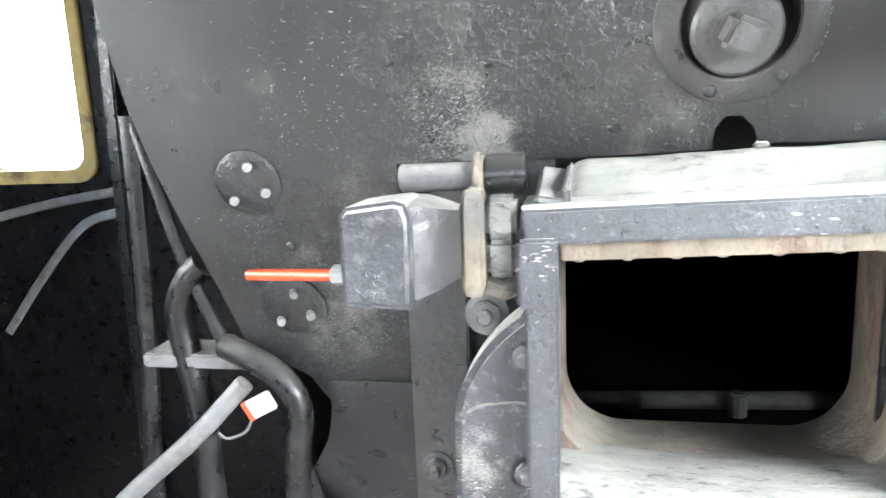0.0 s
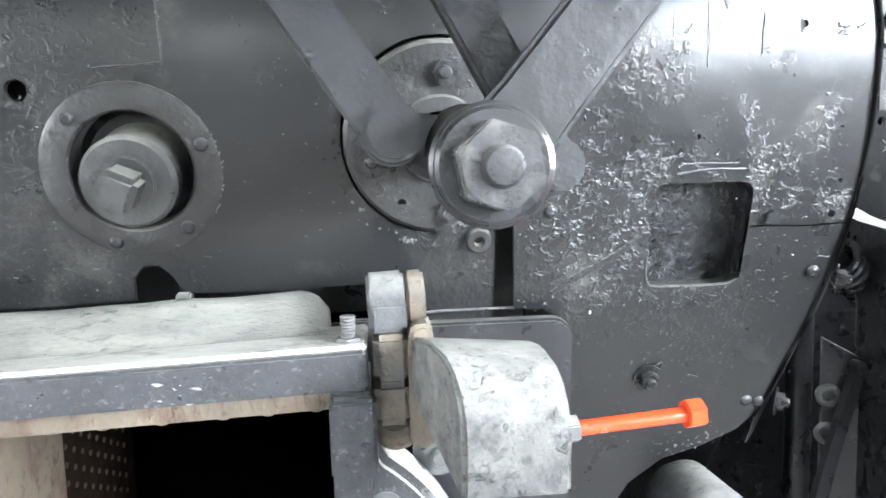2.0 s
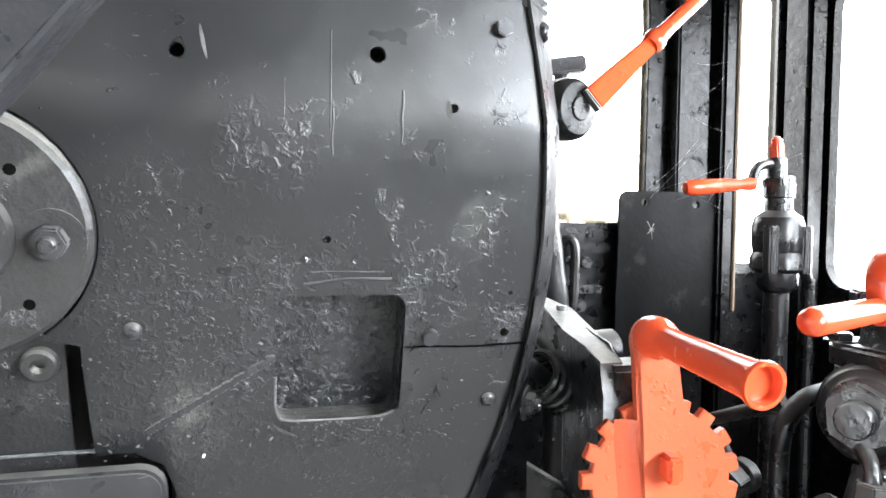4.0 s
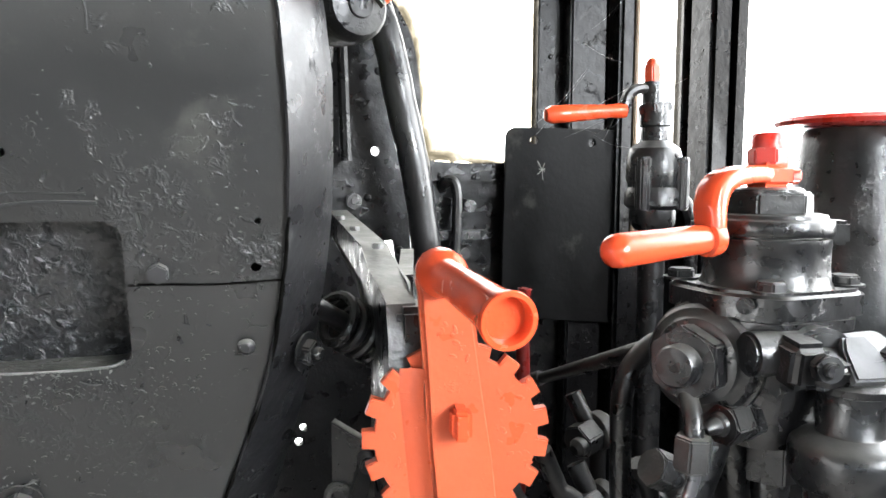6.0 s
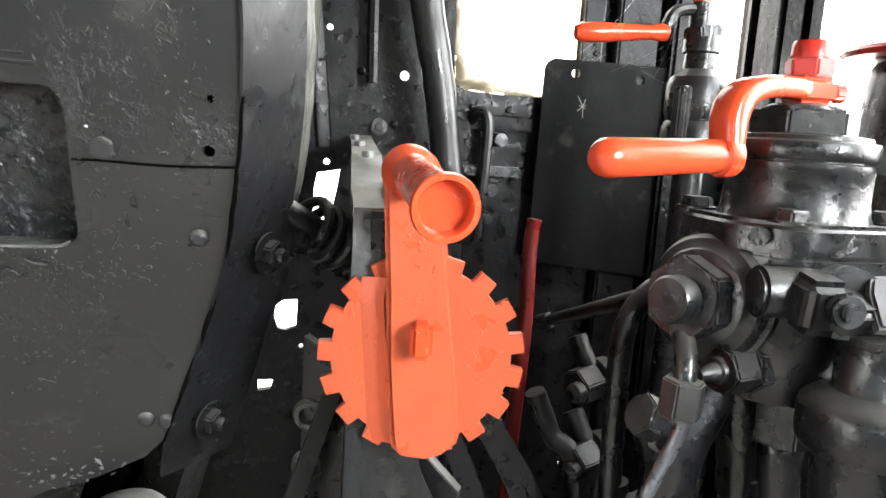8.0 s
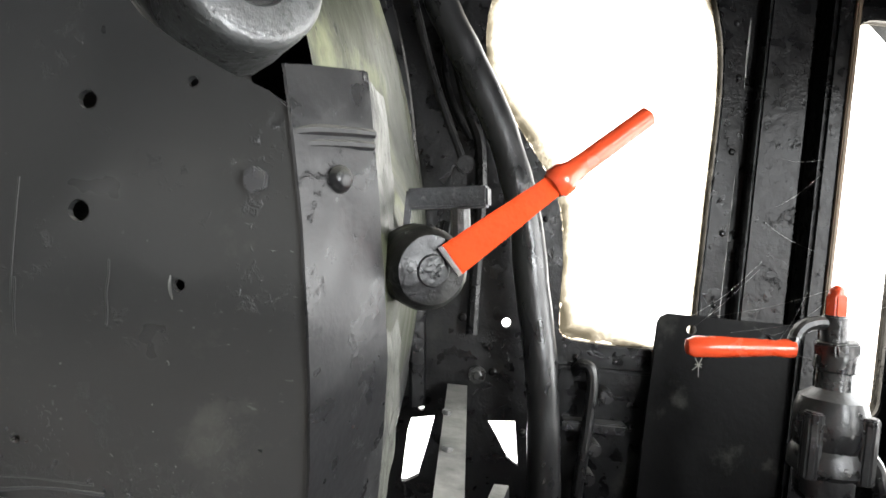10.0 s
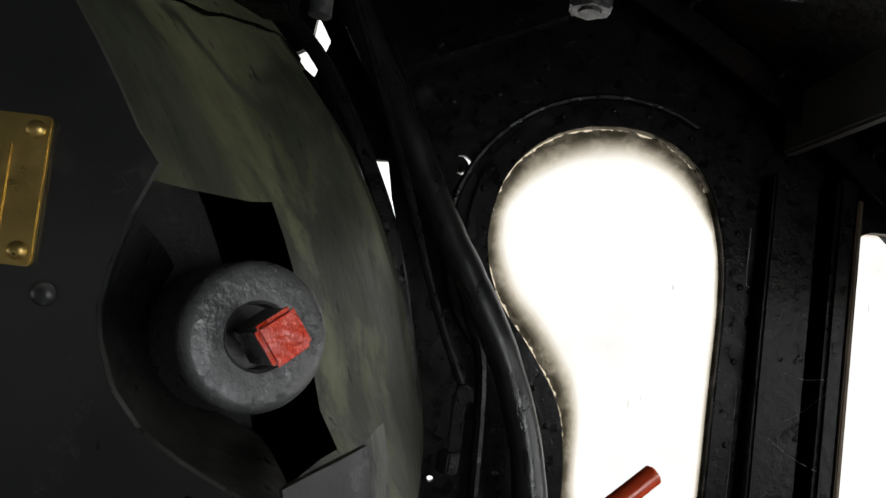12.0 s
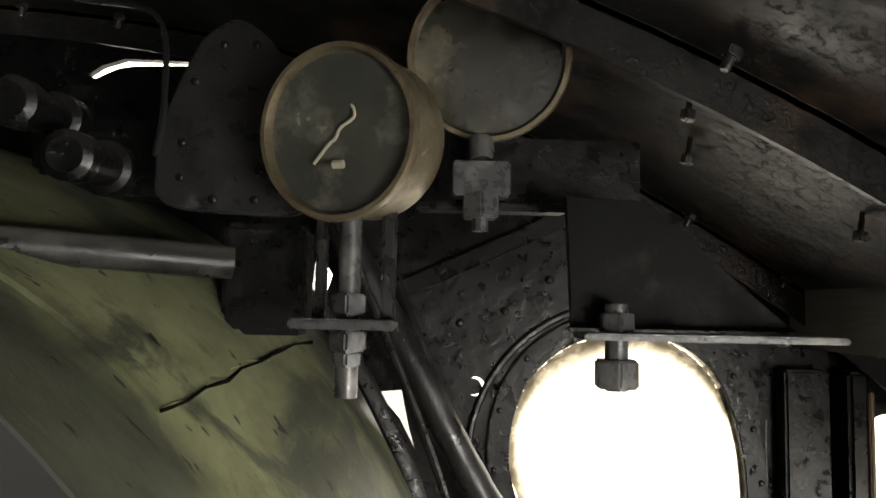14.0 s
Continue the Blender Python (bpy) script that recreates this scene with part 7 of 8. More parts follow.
lathe(bm, [(0.0, 0.0), (0.11, 0.0), (0.11, 0.9), (0.104, 0.95), (0.086, 1.0), (0.072, 1.05), (0.064, 1.10), (0.062, 1.128), (0.058, 1.134), (0.0, 1.135)], Matrix.Translation((1.475, 1.0, 0)), 36)
part("column", bm, DARK, stand)
bm = bm_new()
lathe(bm, [(0.0, 0.0), (0.080, 0.002), (0.092, 0.004), (0.0955, 0.009), (0.091, 0.014), (0.070, 0.0155), (0.0, 0.018)], Matrix.Translation((1.475, 1.0, 1.134)), 44)
part("wheel", bm, RED_DARK, stand, "flat red wheel")

# thin red rod with a rounded end
bm = bm_new()
tube(bm, [(1.055, 1.07, 0.938), (1.052, 1.07, 0.90), (1.05, 1.06, 0.80), (1.04, 1.05, 0.60), (1.03, 1.04, 0.0)], 0.0085, 12)
tagged(part("damper_rod", bm, RED_DEEP), "thin dull red damper rod with a rounded end", "control rod")

# pipes behind the brake valve
bm = bm_new()
tube(bm, [(1.17, 0.92, 0.905), (1.14, 0.92, 0.898), (1.120, 0.92, 0.883), (1.1077, 0.92, 0.8625), (1.1023, 0.92, 0.8295), (1.1040, 0.92, 0.7388), (1.1073, 0.92, 0.6762), (1.1157, 0.92, 0.6436), (1.13, 0.92, 0.0)], 0.0115, 14)
tagged(part("curved_pipe", bm, DARK), "thin black pipe bent down behind the brake valve", "pipe")
bm = bm_new()
rod(bm, (1.10, 1.12, 0.808), (1.17, 0.99, 0.872), 0.007, 0.0115, n=14)
rod(bm, (1.101, 1.119, 0.809), (1.092, 1.135, 0.801), 0.0105, n=8, bev=0.001)
tagged(part("stay_rod", bm, DARK), "tapered black stay rod behind the pipes", "rod")


def union_cluster(x, y, z, s=1.0):
    """A pipe joint with its nuts on the lower pipework."""
    e = thing("pipe_joint", (x, y, z - 0.02), "dark oily pipe joint with hexagon union nuts", "pipe joint", "pipe joints below the valves")
    bm = bm_new()
    hexagon(bm, (x - 0.004, y, z), (x + 0.022 * s, y + 0.012, z + 0.004), 0.021 * s, 10)
    lathe(bm, [(0.0, 0.0), (0.016 * s, 0.002), (0.023 * s, 0.008), (0.023 * s, 0.02), (0.017 * s, 0.027), (0.0, 0.03)], axis((x + 0.02 * s, y + 0.011, z + 0.004), (x + 0.06, y + 0.02, z + 0.012)), 20)
    part("union_nut", bm, SHADE_PIPEM, e)
    bm = bm_new()
    tube(bm, [(x + 0.005, y + 0.03, z + 0.05), (x + 0.012, y + 0.022, z + 0.03), (x + 0.022, y + 0.016, z + 0.010), (x + 0.036, y + 0.02, z - 0.016), (x + 0.04, y + 0.03, z - 0.08), (x + 0.04, y + 0.03, 0.0)], 0.0105 * s, 14)
    part("pipe", bm, SHADE_PIPEM, e)
    bm = bm_new()
    lathe(bm, [(0.008, -0.004), (0.011, 0.002), (0.011, 0.010), (0.006, 0.016), (0, 0.016)], axis((x, y - 0.008, z), (x - 0.03, y - 0.02, z - 0.006)), 16)
    part("collar", bm, SHADE_PIPEM, e)
    return e


union_cluster(1.097, 1.0, 0.765)
union_cluster(1.09, 0.975, 0.688, 1.1)
for k, (x0, x1, y) in enumerate(((1.13, 1.16, 0.93), (1.045, 1.10, 0.99))):
    bm = bm_new()
    tube(bm, [(x0, y, 0.765), (x0 + 0.02, y, 0.72), (x1, y - 0.02, 0.62), (x1 + 0.02, y - 0.04, 0.0)], 0.011, 12)
    tagged(part("lower_pipe", bm, SHADE_PIPEM), "black pipe dropping to the footplate", "pipe", "lower pipes")
# flat levers below the index disc
def floor_lever(line, w, thick, label, material, edge=False):
    e = thing("floor_lever", (line[-1][0], line[-1][1], 0.0), label, "lever", "levers below the index disc")
    bm = bm_new()
    t = spline(line, 6)
    for k, q in enumerate(t):
        d = (t[min(k + 1, len(t) - 1)] - t[max(k - 1, 0)]).normalized()
        s = Vector((d.z, 0, -d.x)).normalized()
        ww = w[0] + (w[1] - w[0]) * k / (len(t) - 1)
        bm_row = [bm.verts.new(q + s * a * ww / 2 + Vector((0, b * thick / 2, 0))) for a, b in ((-1, -1), (1, -1), (1, 1), (-1, 1))]
        if k:
            for i_ in range(4):
                bm.faces.new((last[i_], last[(i_ + 1) % 4], bm_row[(i_ + 1) % 4], bm_row[i_]))
        else:
            bm.faces.new(bm_row)
        last = bm_row
    bm.faces.new(last[::-1])
    bevel(bm, 0.0018, 2, 50)
    part("lever_bar", bm, material, e)
    bm = bm_new()
    rod(bm, (line[0][0], line[0][1] - 0.012, line[0][2]), (line[0][0], line[0][1] + 0.012, line[0][2]), w[0] * 0.62, n=18, bev=0.002)
    part("lever_eye", bm, DARK, e)
    return e


floor_lever([(0.836, 0.94, 0.795), (0.8302, 0.94, 0.774), (0.812, 0.94, 0.715), (0.797, 0.94, 0.663), (0.782, 0.94, 0.60), (0.76, 0.935, 0.5), (0.74, 0.93, 0.3), (0.73, 0.93, 0.0)], (0.014, 0.021), 0.012, "flat grey steel lever rising from the footplate", BAND)
floor_lever([(0.859, 0.92, 0.80), (0.858, 0.92, 0.74), (0.857, 0.92, 0.6), (0.857, 0.92, 0.0)], (0.026, 0.026), 0.03, "dark square lever post below the index disc", DARK)
floor_lever([(0.884, 0.90, 0.775), (0.885, 0.90, 0.755), (0.8885, 0.90, 0.71), (0.894, 0.90, 0.67), (0.90, 0.90, 0.6), (0.905, 0.90, 0.5)], (0.012, 0.13), 0.014, "broad dark steel lever plate widening to the footplate", LEVER)
floor_lever([(0.928, 0.95, 0.775), (0.9525, 0.95, 0.726), (0.971, 0.95, 0.683), (0.982, 0.95, 0.642), (0.988, 0.95, 0.58), (0.99, 0.95, 0.5), (0.99, 0.95, 0.3), (0.99, 0.95, 0.0)], (0.020, 0.026), 0.016, "curved grey steel lever below the index disc", BAND)
floor_lever([(0.965, 0.95, 0.765), (0.985, 0.95, 0.738), (1.013, 0.95, 0.69), (1.033, 0.95, 0.638), (1.045, 0.95, 0.58), (1.05, 0.95, 0.5), (1.05, 0.95, 0.3), (1.05, 0.95, 0.0)], (0.016, 0.018), 0.014, "thin dark curved lever below the index disc", DARK)
floor_lever([(0.995, 0.96, 0.745), (1.018, 0.96, 0.71), (1.043, 0.96, 0.667), (1.058, 0.96, 0.631), (1.068, 0.96, 0.57), (1.072, 0.96, 0.5), (1.072, 0.96, 0.3), (1.072, 0.96, 0.0)], (0.012, 0.013), 0.013, "thin dark curved lever below the index disc", DARK)
bm = bm_new()
box(bm, (0.893, 0.878, 0.648), (0.075, 0.05, 0.014), pose(0, 0, 0), 0.004)
box(bm, (0.872, 0.872, 0.641), (0.03, 0.05, 0.02), pose(0, 0, 0), 0.005)
box(bm, (0.919, 0.872, 0.638), (0.022, 0.05, 0.026), pose(0, 0, 0), 0.005)
tagged(part("lever_guide", bm, BAND), "worn grey steel lever guide plate", "guide")

# red blower lever on the boiler's flank
lev = thing("blower_lever", (0.80, 0.93, 1.19), "long red lever on a black valve at the boiler's flank", "lever")
bm = bm_new()
m = axis((0.79, 0.985, 1.222), (0.829, 0.885, 1.2175))
lathe(bm, [(0.018, -0.03), (0.018, 0.03), (0.026, 0.040), (0.0315, 0.054), (0.0320, 0.084), (0.0305, 0.093), (0.026, 0.0985), (0.013, 0.1005), (0.0, 0.101)], m, 30)
for v in bm.verts:
    v.co += Vector((0, 1, 1)) * 0.0012 * noise.noise(v.co * 60)
m_valve = m
part("valve_body", bm, TAR, lev)
bm = bm_new()
a, b = Vector((0.830, 0.889, 1.219)), Vector((0.913, 0.902, 1.2925))
d = (b - a).normalized()
thin = (Vector((0, 1, 0)) - d * d.y).normalized()
q = Matrix.Translation(a) @ Matrix((thin.cross(d), thin, d)).transposed().to_4x4()
slab(bm, [[(-0.0128, 0.012), (0.0128, 0.012), (0.0112, 0.05), (0.0078, 0.112), (-0.0078, 0.112), (-0.0112, 0.05)]], q @ Matrix(((1, 0, 0, 0), (0, 0, -1, 0.004), (0, 1, 0, 0), (0, 0, 0, 1))), 0.009, 0.0015)
part("lever_arm", bm, RED_ARM, lev, "red flat arm")
bm = bm_new()
lathe(bm, [(0.0095, 0.0), (0.0122, 0.004), (0.0122, 0.012), (0.0095, 0.017), (0.0082, 0.028), (0.0078, 0.092), (0.005, 0.094), (0.0035, 0.0925), (0, 0.0925)], axis(b - d * 0.006, b + d), 20)
part("lever_grip", bm, RED, lev, "round red grip")
bm = bm_new()
rod(bm, (0.799, 0.985, 1.272), (0.867, 0.966, 1.280), 0.0125, n=4, bev=0.002, spin=45)
box(bm, (0.7995, 0.984, 1.262), (0.006, 0.016, 0.028), bev=0.0015)
part("guide_bar", bm, GREYBLUE, lev, "dusty grey square bar")
bm = bm_new()
rod(bm, (0.844, 0.978, 1.268), (0.849, 0.978, 1.225), 0.0085, n=10)
part("valve_stem", bm, GREY, lev)
bm = bm_new()
lathe(bm, [(0.0125, 0.099), (0.0125, 0.1018), (0.0115, 0.1026), (0.0, 0.1028)], m_valve, 24)
part("spindle_end", bm, TAR, lev)
bm = bm_new()
slab(bm, [[(-0.0126, 0.0090), (0.0126, 0.0090), (0.0126, 0.0125), (-0.0126, 0.0125)]], q @ Matrix(((1, 0, 0, 0), (0, 0, -1, 0.0045), (0, 1, 0, 0), (0, 0, 0, 1))), 0.010, 0.0015)
part("bare_end", bm, STEEL, lev, "bare metal where the red paint ends")

# thin rod with a joint, running up beside the boiler
link = thing("blower_rod", (0.85, 1.3, 1.25), "thin black operating rod with a forked joint beside the boiler", "control rod")
bm = bm_new()
tube(bm, [(0.853, 1.30, 1.335), (0.80, 1.30, 1.45), (0.745, 1.29, 1.60), (0.68, 1.26, 1.76), (0.62, 1.2, 1.9)], 0.0055, 8)
part("rod", bm, TAR, link)
bm = bm_new()
box(bm, (0.846, 1.30, 1.30), (0.02, 0.016, 0.075), bev=0.004)
rod(bm, (0.852, 1.315, 1.338), (0.852, 1.285, 1.338), 0.0115, n=14, bev=0.002)
rod(bm, (0.842, 1.30, 1.262), (0.84, 1.30, 1.235), 0.015, n=8, bev=0.002)
part("fork", bm, TAR, link)

# lagged pipe from the roof to the footplate
bm = bm_new()
tube(bm, [(0.60, 1.36, 1.92), (0.665, 1.36, 1.80), (0.735, 1.355, 1.68), (0.80, 1.35, 1.56), (0.855, 1.345, 1.47), (0.905, 1.345, 1.38), (0.942, 1.34, 1.28), (0.96, 1.335, 1.19), (0.983, 1.33, 1.08), (1.0, 1.33, 0.95), (1.005, 1.33, 0.8), (1.0, 1.33, 0.0)], 0.023, 16, 8, wob=0.09)
tagged(part("lagged_pipe", bm, RUBBER), "thick black lagged pipe running down the cab front", "pipe")
bm = bm_new()
tube(bm, [(0.69, 1.42, 1.82), (0.75, 1.42, 1.68), (0.80, 1.42, 1.58), (0.85, 1.42, 1.44), (0.88, 1.42, 1.35), (0.89, 1.42, 1.1)], 0.009, 8)
tagged(part("thin_cable", bm, TAR), "thin black cable beside the lagged pipe", "cable")
bm = bm_new()
tube(bm, [(0.55, 1.33, 1.82), (0.62, 1.33, 1.74), (0.70, 1.33, 1.6), (0.74, 1.33, 1.5), (0.77, 1.33, 1.38), (0.80, 1.35, 1.2), (0.82, 1.36, 1.0)], 0.012, 8, 6, flat=0.5)
tagged(part("edge_strip", bm, TAR), "black flashing strip where boiler meets cab front", "flashing", kind="structure")

# small pipe fitting under the spectacle window
fitg = thing("drain_fitting", (1.06, 1.43, 0.85), "small black drain pipe and fittings on the cab front", "pipe fitting")
bm = bm_new()
tube(bm, [(1.055, 1.45, 1.05), (1.06, 1.43, 1.068), (1.075, 1.42, 1.06), (1.077, 1.42, 1.0), (1.07, 1.42, 0.86)], 0.009, 10)
part("drain_pipe", bm, DARK, fitg)
bm = bm_new()
box(bm, (1.09, 1.443, 0.975), (0.10, 0.03, 0.016), bev=0.003)
part("clip", bm, DARK, fitg)
for x, z in ((1.10, 1.026), (1.09, 0.945), (1.085, 0.90)):
    bm = bm_new()
    rod(bm, (x, 1.458, z), (x, 1.415, z), 0.0115, n=8, bev=0.002)
    part("fixing_bolt", bm, DARK, fitg)

me_ = bolt_mesh("wall_nut", 0.0145, 0.014, DARK, 0.004)
part("wall_nut", me_, DARK, fitg, m=Matrix.Translation((0.906, FRONT, 1.035)) @ FACE)
TR = dome_mesh("wall_rivet", 0.007, 0.005, TAR)
for x, z in ((0.93, 1.04), (1.0, 1.06), (1.16, 1.062), (1.2, 1.062), (0.95, 1.25), (0.875, 1.12), (0.985, 0.95), (0.86, 1.78), (0.79, 1.76), (0.93, 1.83)):
    part("rivet", TR, TAR, wall_front, m=Matrix.Translation((x, FRONT, z)) @ FACE)

# ---- under the roof ----
def gauge(at, towards, r, depth, label, needle, glass):
    e = thing("pressure_gauge", at, label, "pressure gauge", "pressure gauges")
    m = axis(at, Vector(at) + Vector(towards))
    bm = bm_new()
    lathe(bm, [(0.0, -depth), (r * 0.9, -depth), (r * 0.97, -depth + 0.006), (r * 0.97, -0.008), (r, -0.006), (r * 1.01, 0.0), (r * 0.985, 0.005), (r * 0.93, 0.005), (r * 0.90, 0.0), (r * 0.90, -0.006)], m, 48)
    part("case", bm, RIMMET, e, "tarnished metal case with rusty rim")
    bm = bm_new()
    lathe(bm, [(r * 0.92, -0.005), (0.0, -0.005)], m, 48)
    part("dial_glass", bm, glass, e, "grimy dial glass")
    if needle:
        bm = bm_new()
        up_ = (m.to_3x3().inverted() @ Vector((0, 0, 1))).normalized()
        sd = up_.cross(Vector((0, 0, 1))).normalized()
        line = [sd * a + up_ * b + Vector((0, 0, -0.002)) for a, b in ((-0.024, -0.028), (-0.008, -0.01), (-0.002, -0.006), (0.003, 0.004), (0.016, 0.012), (0.016, 0.02), (0.013, 0.024))]
        tube(bm, [m @ q for q in line], 0.0015, 6, 3)
        rod(bm, m @ (up_ * -0.03 + sd * -0.002), m @ (up_ * -0.03 + sd * 0.008), 0.004, n=8)
        part("needle", bm, INK, e, "bleached pointer")
    return e


g1 = gauge((0.652, 0.985, 1.940), (-0.40, -0.91, -0.10), 0.081, 0.072, "round pressure gauge with grimy glass and tarnished rim", True, GLASSF)
bm = bm_new()
rod(bm, (0.665, 1.012, 1.87), (0.665, 1.012, 1.70), 0.0105, n=14)
part("stem", bm, NUTM, g1)
for za, zb, rr in ((1.795, 1.775, 0.018), (1.76, 1.742, 0.019), (1.742, 1.728, 0.014)):
    bm = bm_new()
    rod(bm, (0.665, 1.012, za), (0.665, 1.012, zb), rr, n=6, bev=0.002)
    part("stem_nut", bm, NUTM, g1)
bm = bm_new()
box(bm, (0.662, 1.012, 1.767), (0.095, 0.06, 0.009), bev=0.002)
part("bracket_plate", bm, NUTM, g1)
bm = bm_new()
box(bm, (0.70, 1.035, 1.82), (0.014, 0.02, 0.12), bev=0.003)
box(bm, (0.635, 1.04, 1.82), (0.01, 0.02, 0.12), bev=0.003)
part("bracket_leg", bm, DARK, g1)
g2 = gauge((0.793, 1.045, 2.034), (-0.14, -0.95, -0.28), 0.083, 0.05, "round pressure gauge with dusty brown glass", False, GLASSB)
bm = bm_new()
rod(bm, (0.787, 1.052, 1.95), (0.787, 1.04, 1.925), 0.014, n=14)
part("stem", bm, NUTM, g2)
bm = bm_new()
box(bm, (0.787, 1.036, 1.908), (0.055, 0.03, 0.034), bev=0.002)
part("stem_block", bm, NUTM, g2)
bm = bm_new()
rod(bm, (0.787, 1.034, 1.895), (0.787, 1.034, 1.87), 0.0195, n=6, bev=0.002)
part("stem_nut", bm, NUTM, g2)
bm = bm_new()
rod(bm, (0.787, 1.034, 1.87), (0.787, 1.034, 1.858), 0.008, n=10)
part("stem_end", bm, NUTM, g2)
bm = bm_new()
box(bm, (0.80, 1.06, 1.884), (0.15, 0.03, 0.008), bev=0.002)
box(bm, (0.86, 1.075, 1.925), (0.19, 0.008, 0.07), bev=0.002)
part("bracket_plate", bm, TAR, g2)

# bracket with a hanging nut before the window
brk = thing("roof_bracket", (0.98, 0.985, 1.72), "black roof bracket plate with a hanging hexagon nut", "bracket")
bm = bm_new()
box(bm, (0.983, 0.972, 1.762), (0.226, 0.05, 0.006), bev=0.0015)
part("flat_bar", bm, NUTM, brk)
bm = bm_new()
slab(bm, [[(0.868, 1.768), (1.075, 1.768), (1.06, 1.778), (0.935, 1.885), (0.862, 1.888)]], Matrix.Translation((0, 1.0, 0)) @ FACE, 0.008, 0.001)
part("web", bm, GUARDM, brk)
bm = bm_new()
rod(bm, (0.903, 0.972, 1.79), (0.903, 0.972, 1.715), 0.010, n=14)
rod(bm, (0.903, 0.972, 1.766), (0.903, 0.972, 1.782), 0.016, n=6, bev=0.001)
rod(bm, (0.903, 0.972, 1.742), (0.903, 0.972, 1.717), 0.0205, n=6, bev=0.002, spin=6)
part("hanging_nut", bm, NUTM, brk)
part("rivet", RIVET_S, STEEL, brk, m=Matrix.Translation((1.05, 0.972, 1.759)) @ pose(0, 0, 0, 180, 0, 0))

# turret with plate, spindles and pipe over the boiler
tur = thing("steam_manifold", (0.50, 1.12, 1.78), "black steam manifold with a round-cornered cover plate", "manifold")
bm = bm_new()
slab(bm, [smooth_loop([(0.452, 1.90), (0.451, 1.925), (0.453, 1.963), (0.485, 2.047), (0.512, 2.078), (0.537, 2.083), (0.572, 2.055), (0.605, 1.99), (0.62, 1.93), (0.61, 1.885), (0.585, 1.875), (0.538, 1.876), (0.485, 1.879), (0.462, 1.886)], 4)], Matrix.Translation((0, 1.098, 0)) @ FACE, 0.012, 0.003)
cover = part("cover_plate", bm, BRKTM, tur)
for a in range(0, 360, 36):
    part("rivet", RIVET_S, DARK, cover, m=Matrix.Translation((0.534 + 0.07 * math.cos(radians(a)) * (1.0 if a > 180 else 0.8), 1.0865, 1.95 + 0.062 * math.sin(radians(a)) * (1.0 if a > 180 else 1.8))) @ FACE)
bm = bm_new()
box(bm, (0.56, 1.15, 1.81), (0.09, 0.06, 0.12), bev=0.006)
box(bm, (0.45, 1.2, 1.95), (0.35, 0.09, 0.09), bev=0.02)
part("manifold_body", bm, TAR, tur)
for x, z in ((0.378, 1.932), (0.32, 1.985)):
    bm = bm_new()
    m = axis((x, 1.16, z), (x + 0.005, 1.0, z - 0.01))
    lathe(bm, [(0.03, 0.0), (0.03, 0.03), (0.022, 0.034), (0.022, 0.085), (0.026, 0.09), (0.026, 0.115), (0.018, 0.12), (0.0, 0.118)], m, 24)
    part("spindle_gland", bm, TAR, tur)
bm = bm_new()
tube(bm, [(0.0, 0.93, 1.845), (0.25, 0.98, 1.838), (0.40, 1.04, 1.832), (0.532, 1.10, 1.826)], 0.0175, 16)
tagged(part("manifold_pipe", bm, SHADE_PIPEM), "sooty black painted pipe lying over the boiler", "pipe")
bm = bm_new()
tube(bm, [(0.30, 1.2, 2.15), (0.43, 1.12, 2.1), (0.46, 1.08, 2.0), (0.462, 1.06, 1.93)], 0.0035, 6)
tagged(part("hanging_wire", bm, RUBBER), "thin black hanging wire below the roof", "wire")

# long hanging bolts in the roof sheet
for x, y in ((0.99, 1.02), (1.03, 1.127), (1.19, 1.074), (1.10, 0.80)):
    e = thing("roof_bolt", (x, y, dome(x) - 0.03), "rusty bolt hanging through the roof sheet", "bolt", "hanging roof bolts")
    bm = bm_new()
    rod(bm, (x, y, dome(x) + 0.004), (x - 0.004, y, dome(x) - 0.022), 0.003, n=8)
    part("shank", bm, DARK, e)
    bm = bm_new()
    rod(bm, (x - 0.003, y, dome(x) - 0.02), (x - 0.005, y, dome(x) - 0.03), 0.008, n=6, bev=0.001)
    part("nut", bm, NUTM, e)

# ---- left corner ----
bm = bm_new()
m = axis((-1.155, 1.43, 1.45), (-1.19, 1.43, 0.0))
box(bm, (0, 0, 0.70), (0.05, 0.03, 1.5), m, 0.004)
tagged(part("cab_post", bm, DARK), "black steel post beside the putty-edged window", "post", kind="structure")
bm = bm_new()
tube(bm, [(-1.56, 1.43, 0.78), (-1.36, 1.43, 0.82), (-1.19, 1.42, 0.845)], 0.011, 8, 4, flat=0.5)
tagged(part("stay_bar", bm, STEEL), "grey flat bar across the cab corner", "bar")
bm = bm_new()
tube(bm, [(-1.50, 1.40, 0.52), (-1.38, 1.40, 0.66), (-1.28, 1.42, 0.77), (-1.18, 1.43, 0.80)], 0.011, 8, 4, flat=0.5)
tagged(part("stay_bar", bm, STEEL), "bent grey flat bar below the putty-edged window", "bar")
lp_ = thing("gauge_cock_rods", (-0.85, 1.0, 0.0), "two black flat rods running down beside the boiler", "control rod")
bm = bm_new()
tube(bm, [(-0.865, 1.02, 1.125), (-0.852, 1.02, 1.04), (-0.843, 1.02, 0.98)], 0.0095, 8, 4)
part("rod_head", bm, STEEL, lp_)
bm = bm_new()
tube(bm, [(-0.845, 1.0, 1.0), (-0.848, 1.0, 0.85), (-0.86, 1.0, 0.60), (-0.878, 1.0, 0.39), (-0.89, 1.0, 0.0)], 0.0155, 10, 4, flat=0.6)
part("rod", bm, SHADE_PIPEM, lp_)
bm = bm_new()
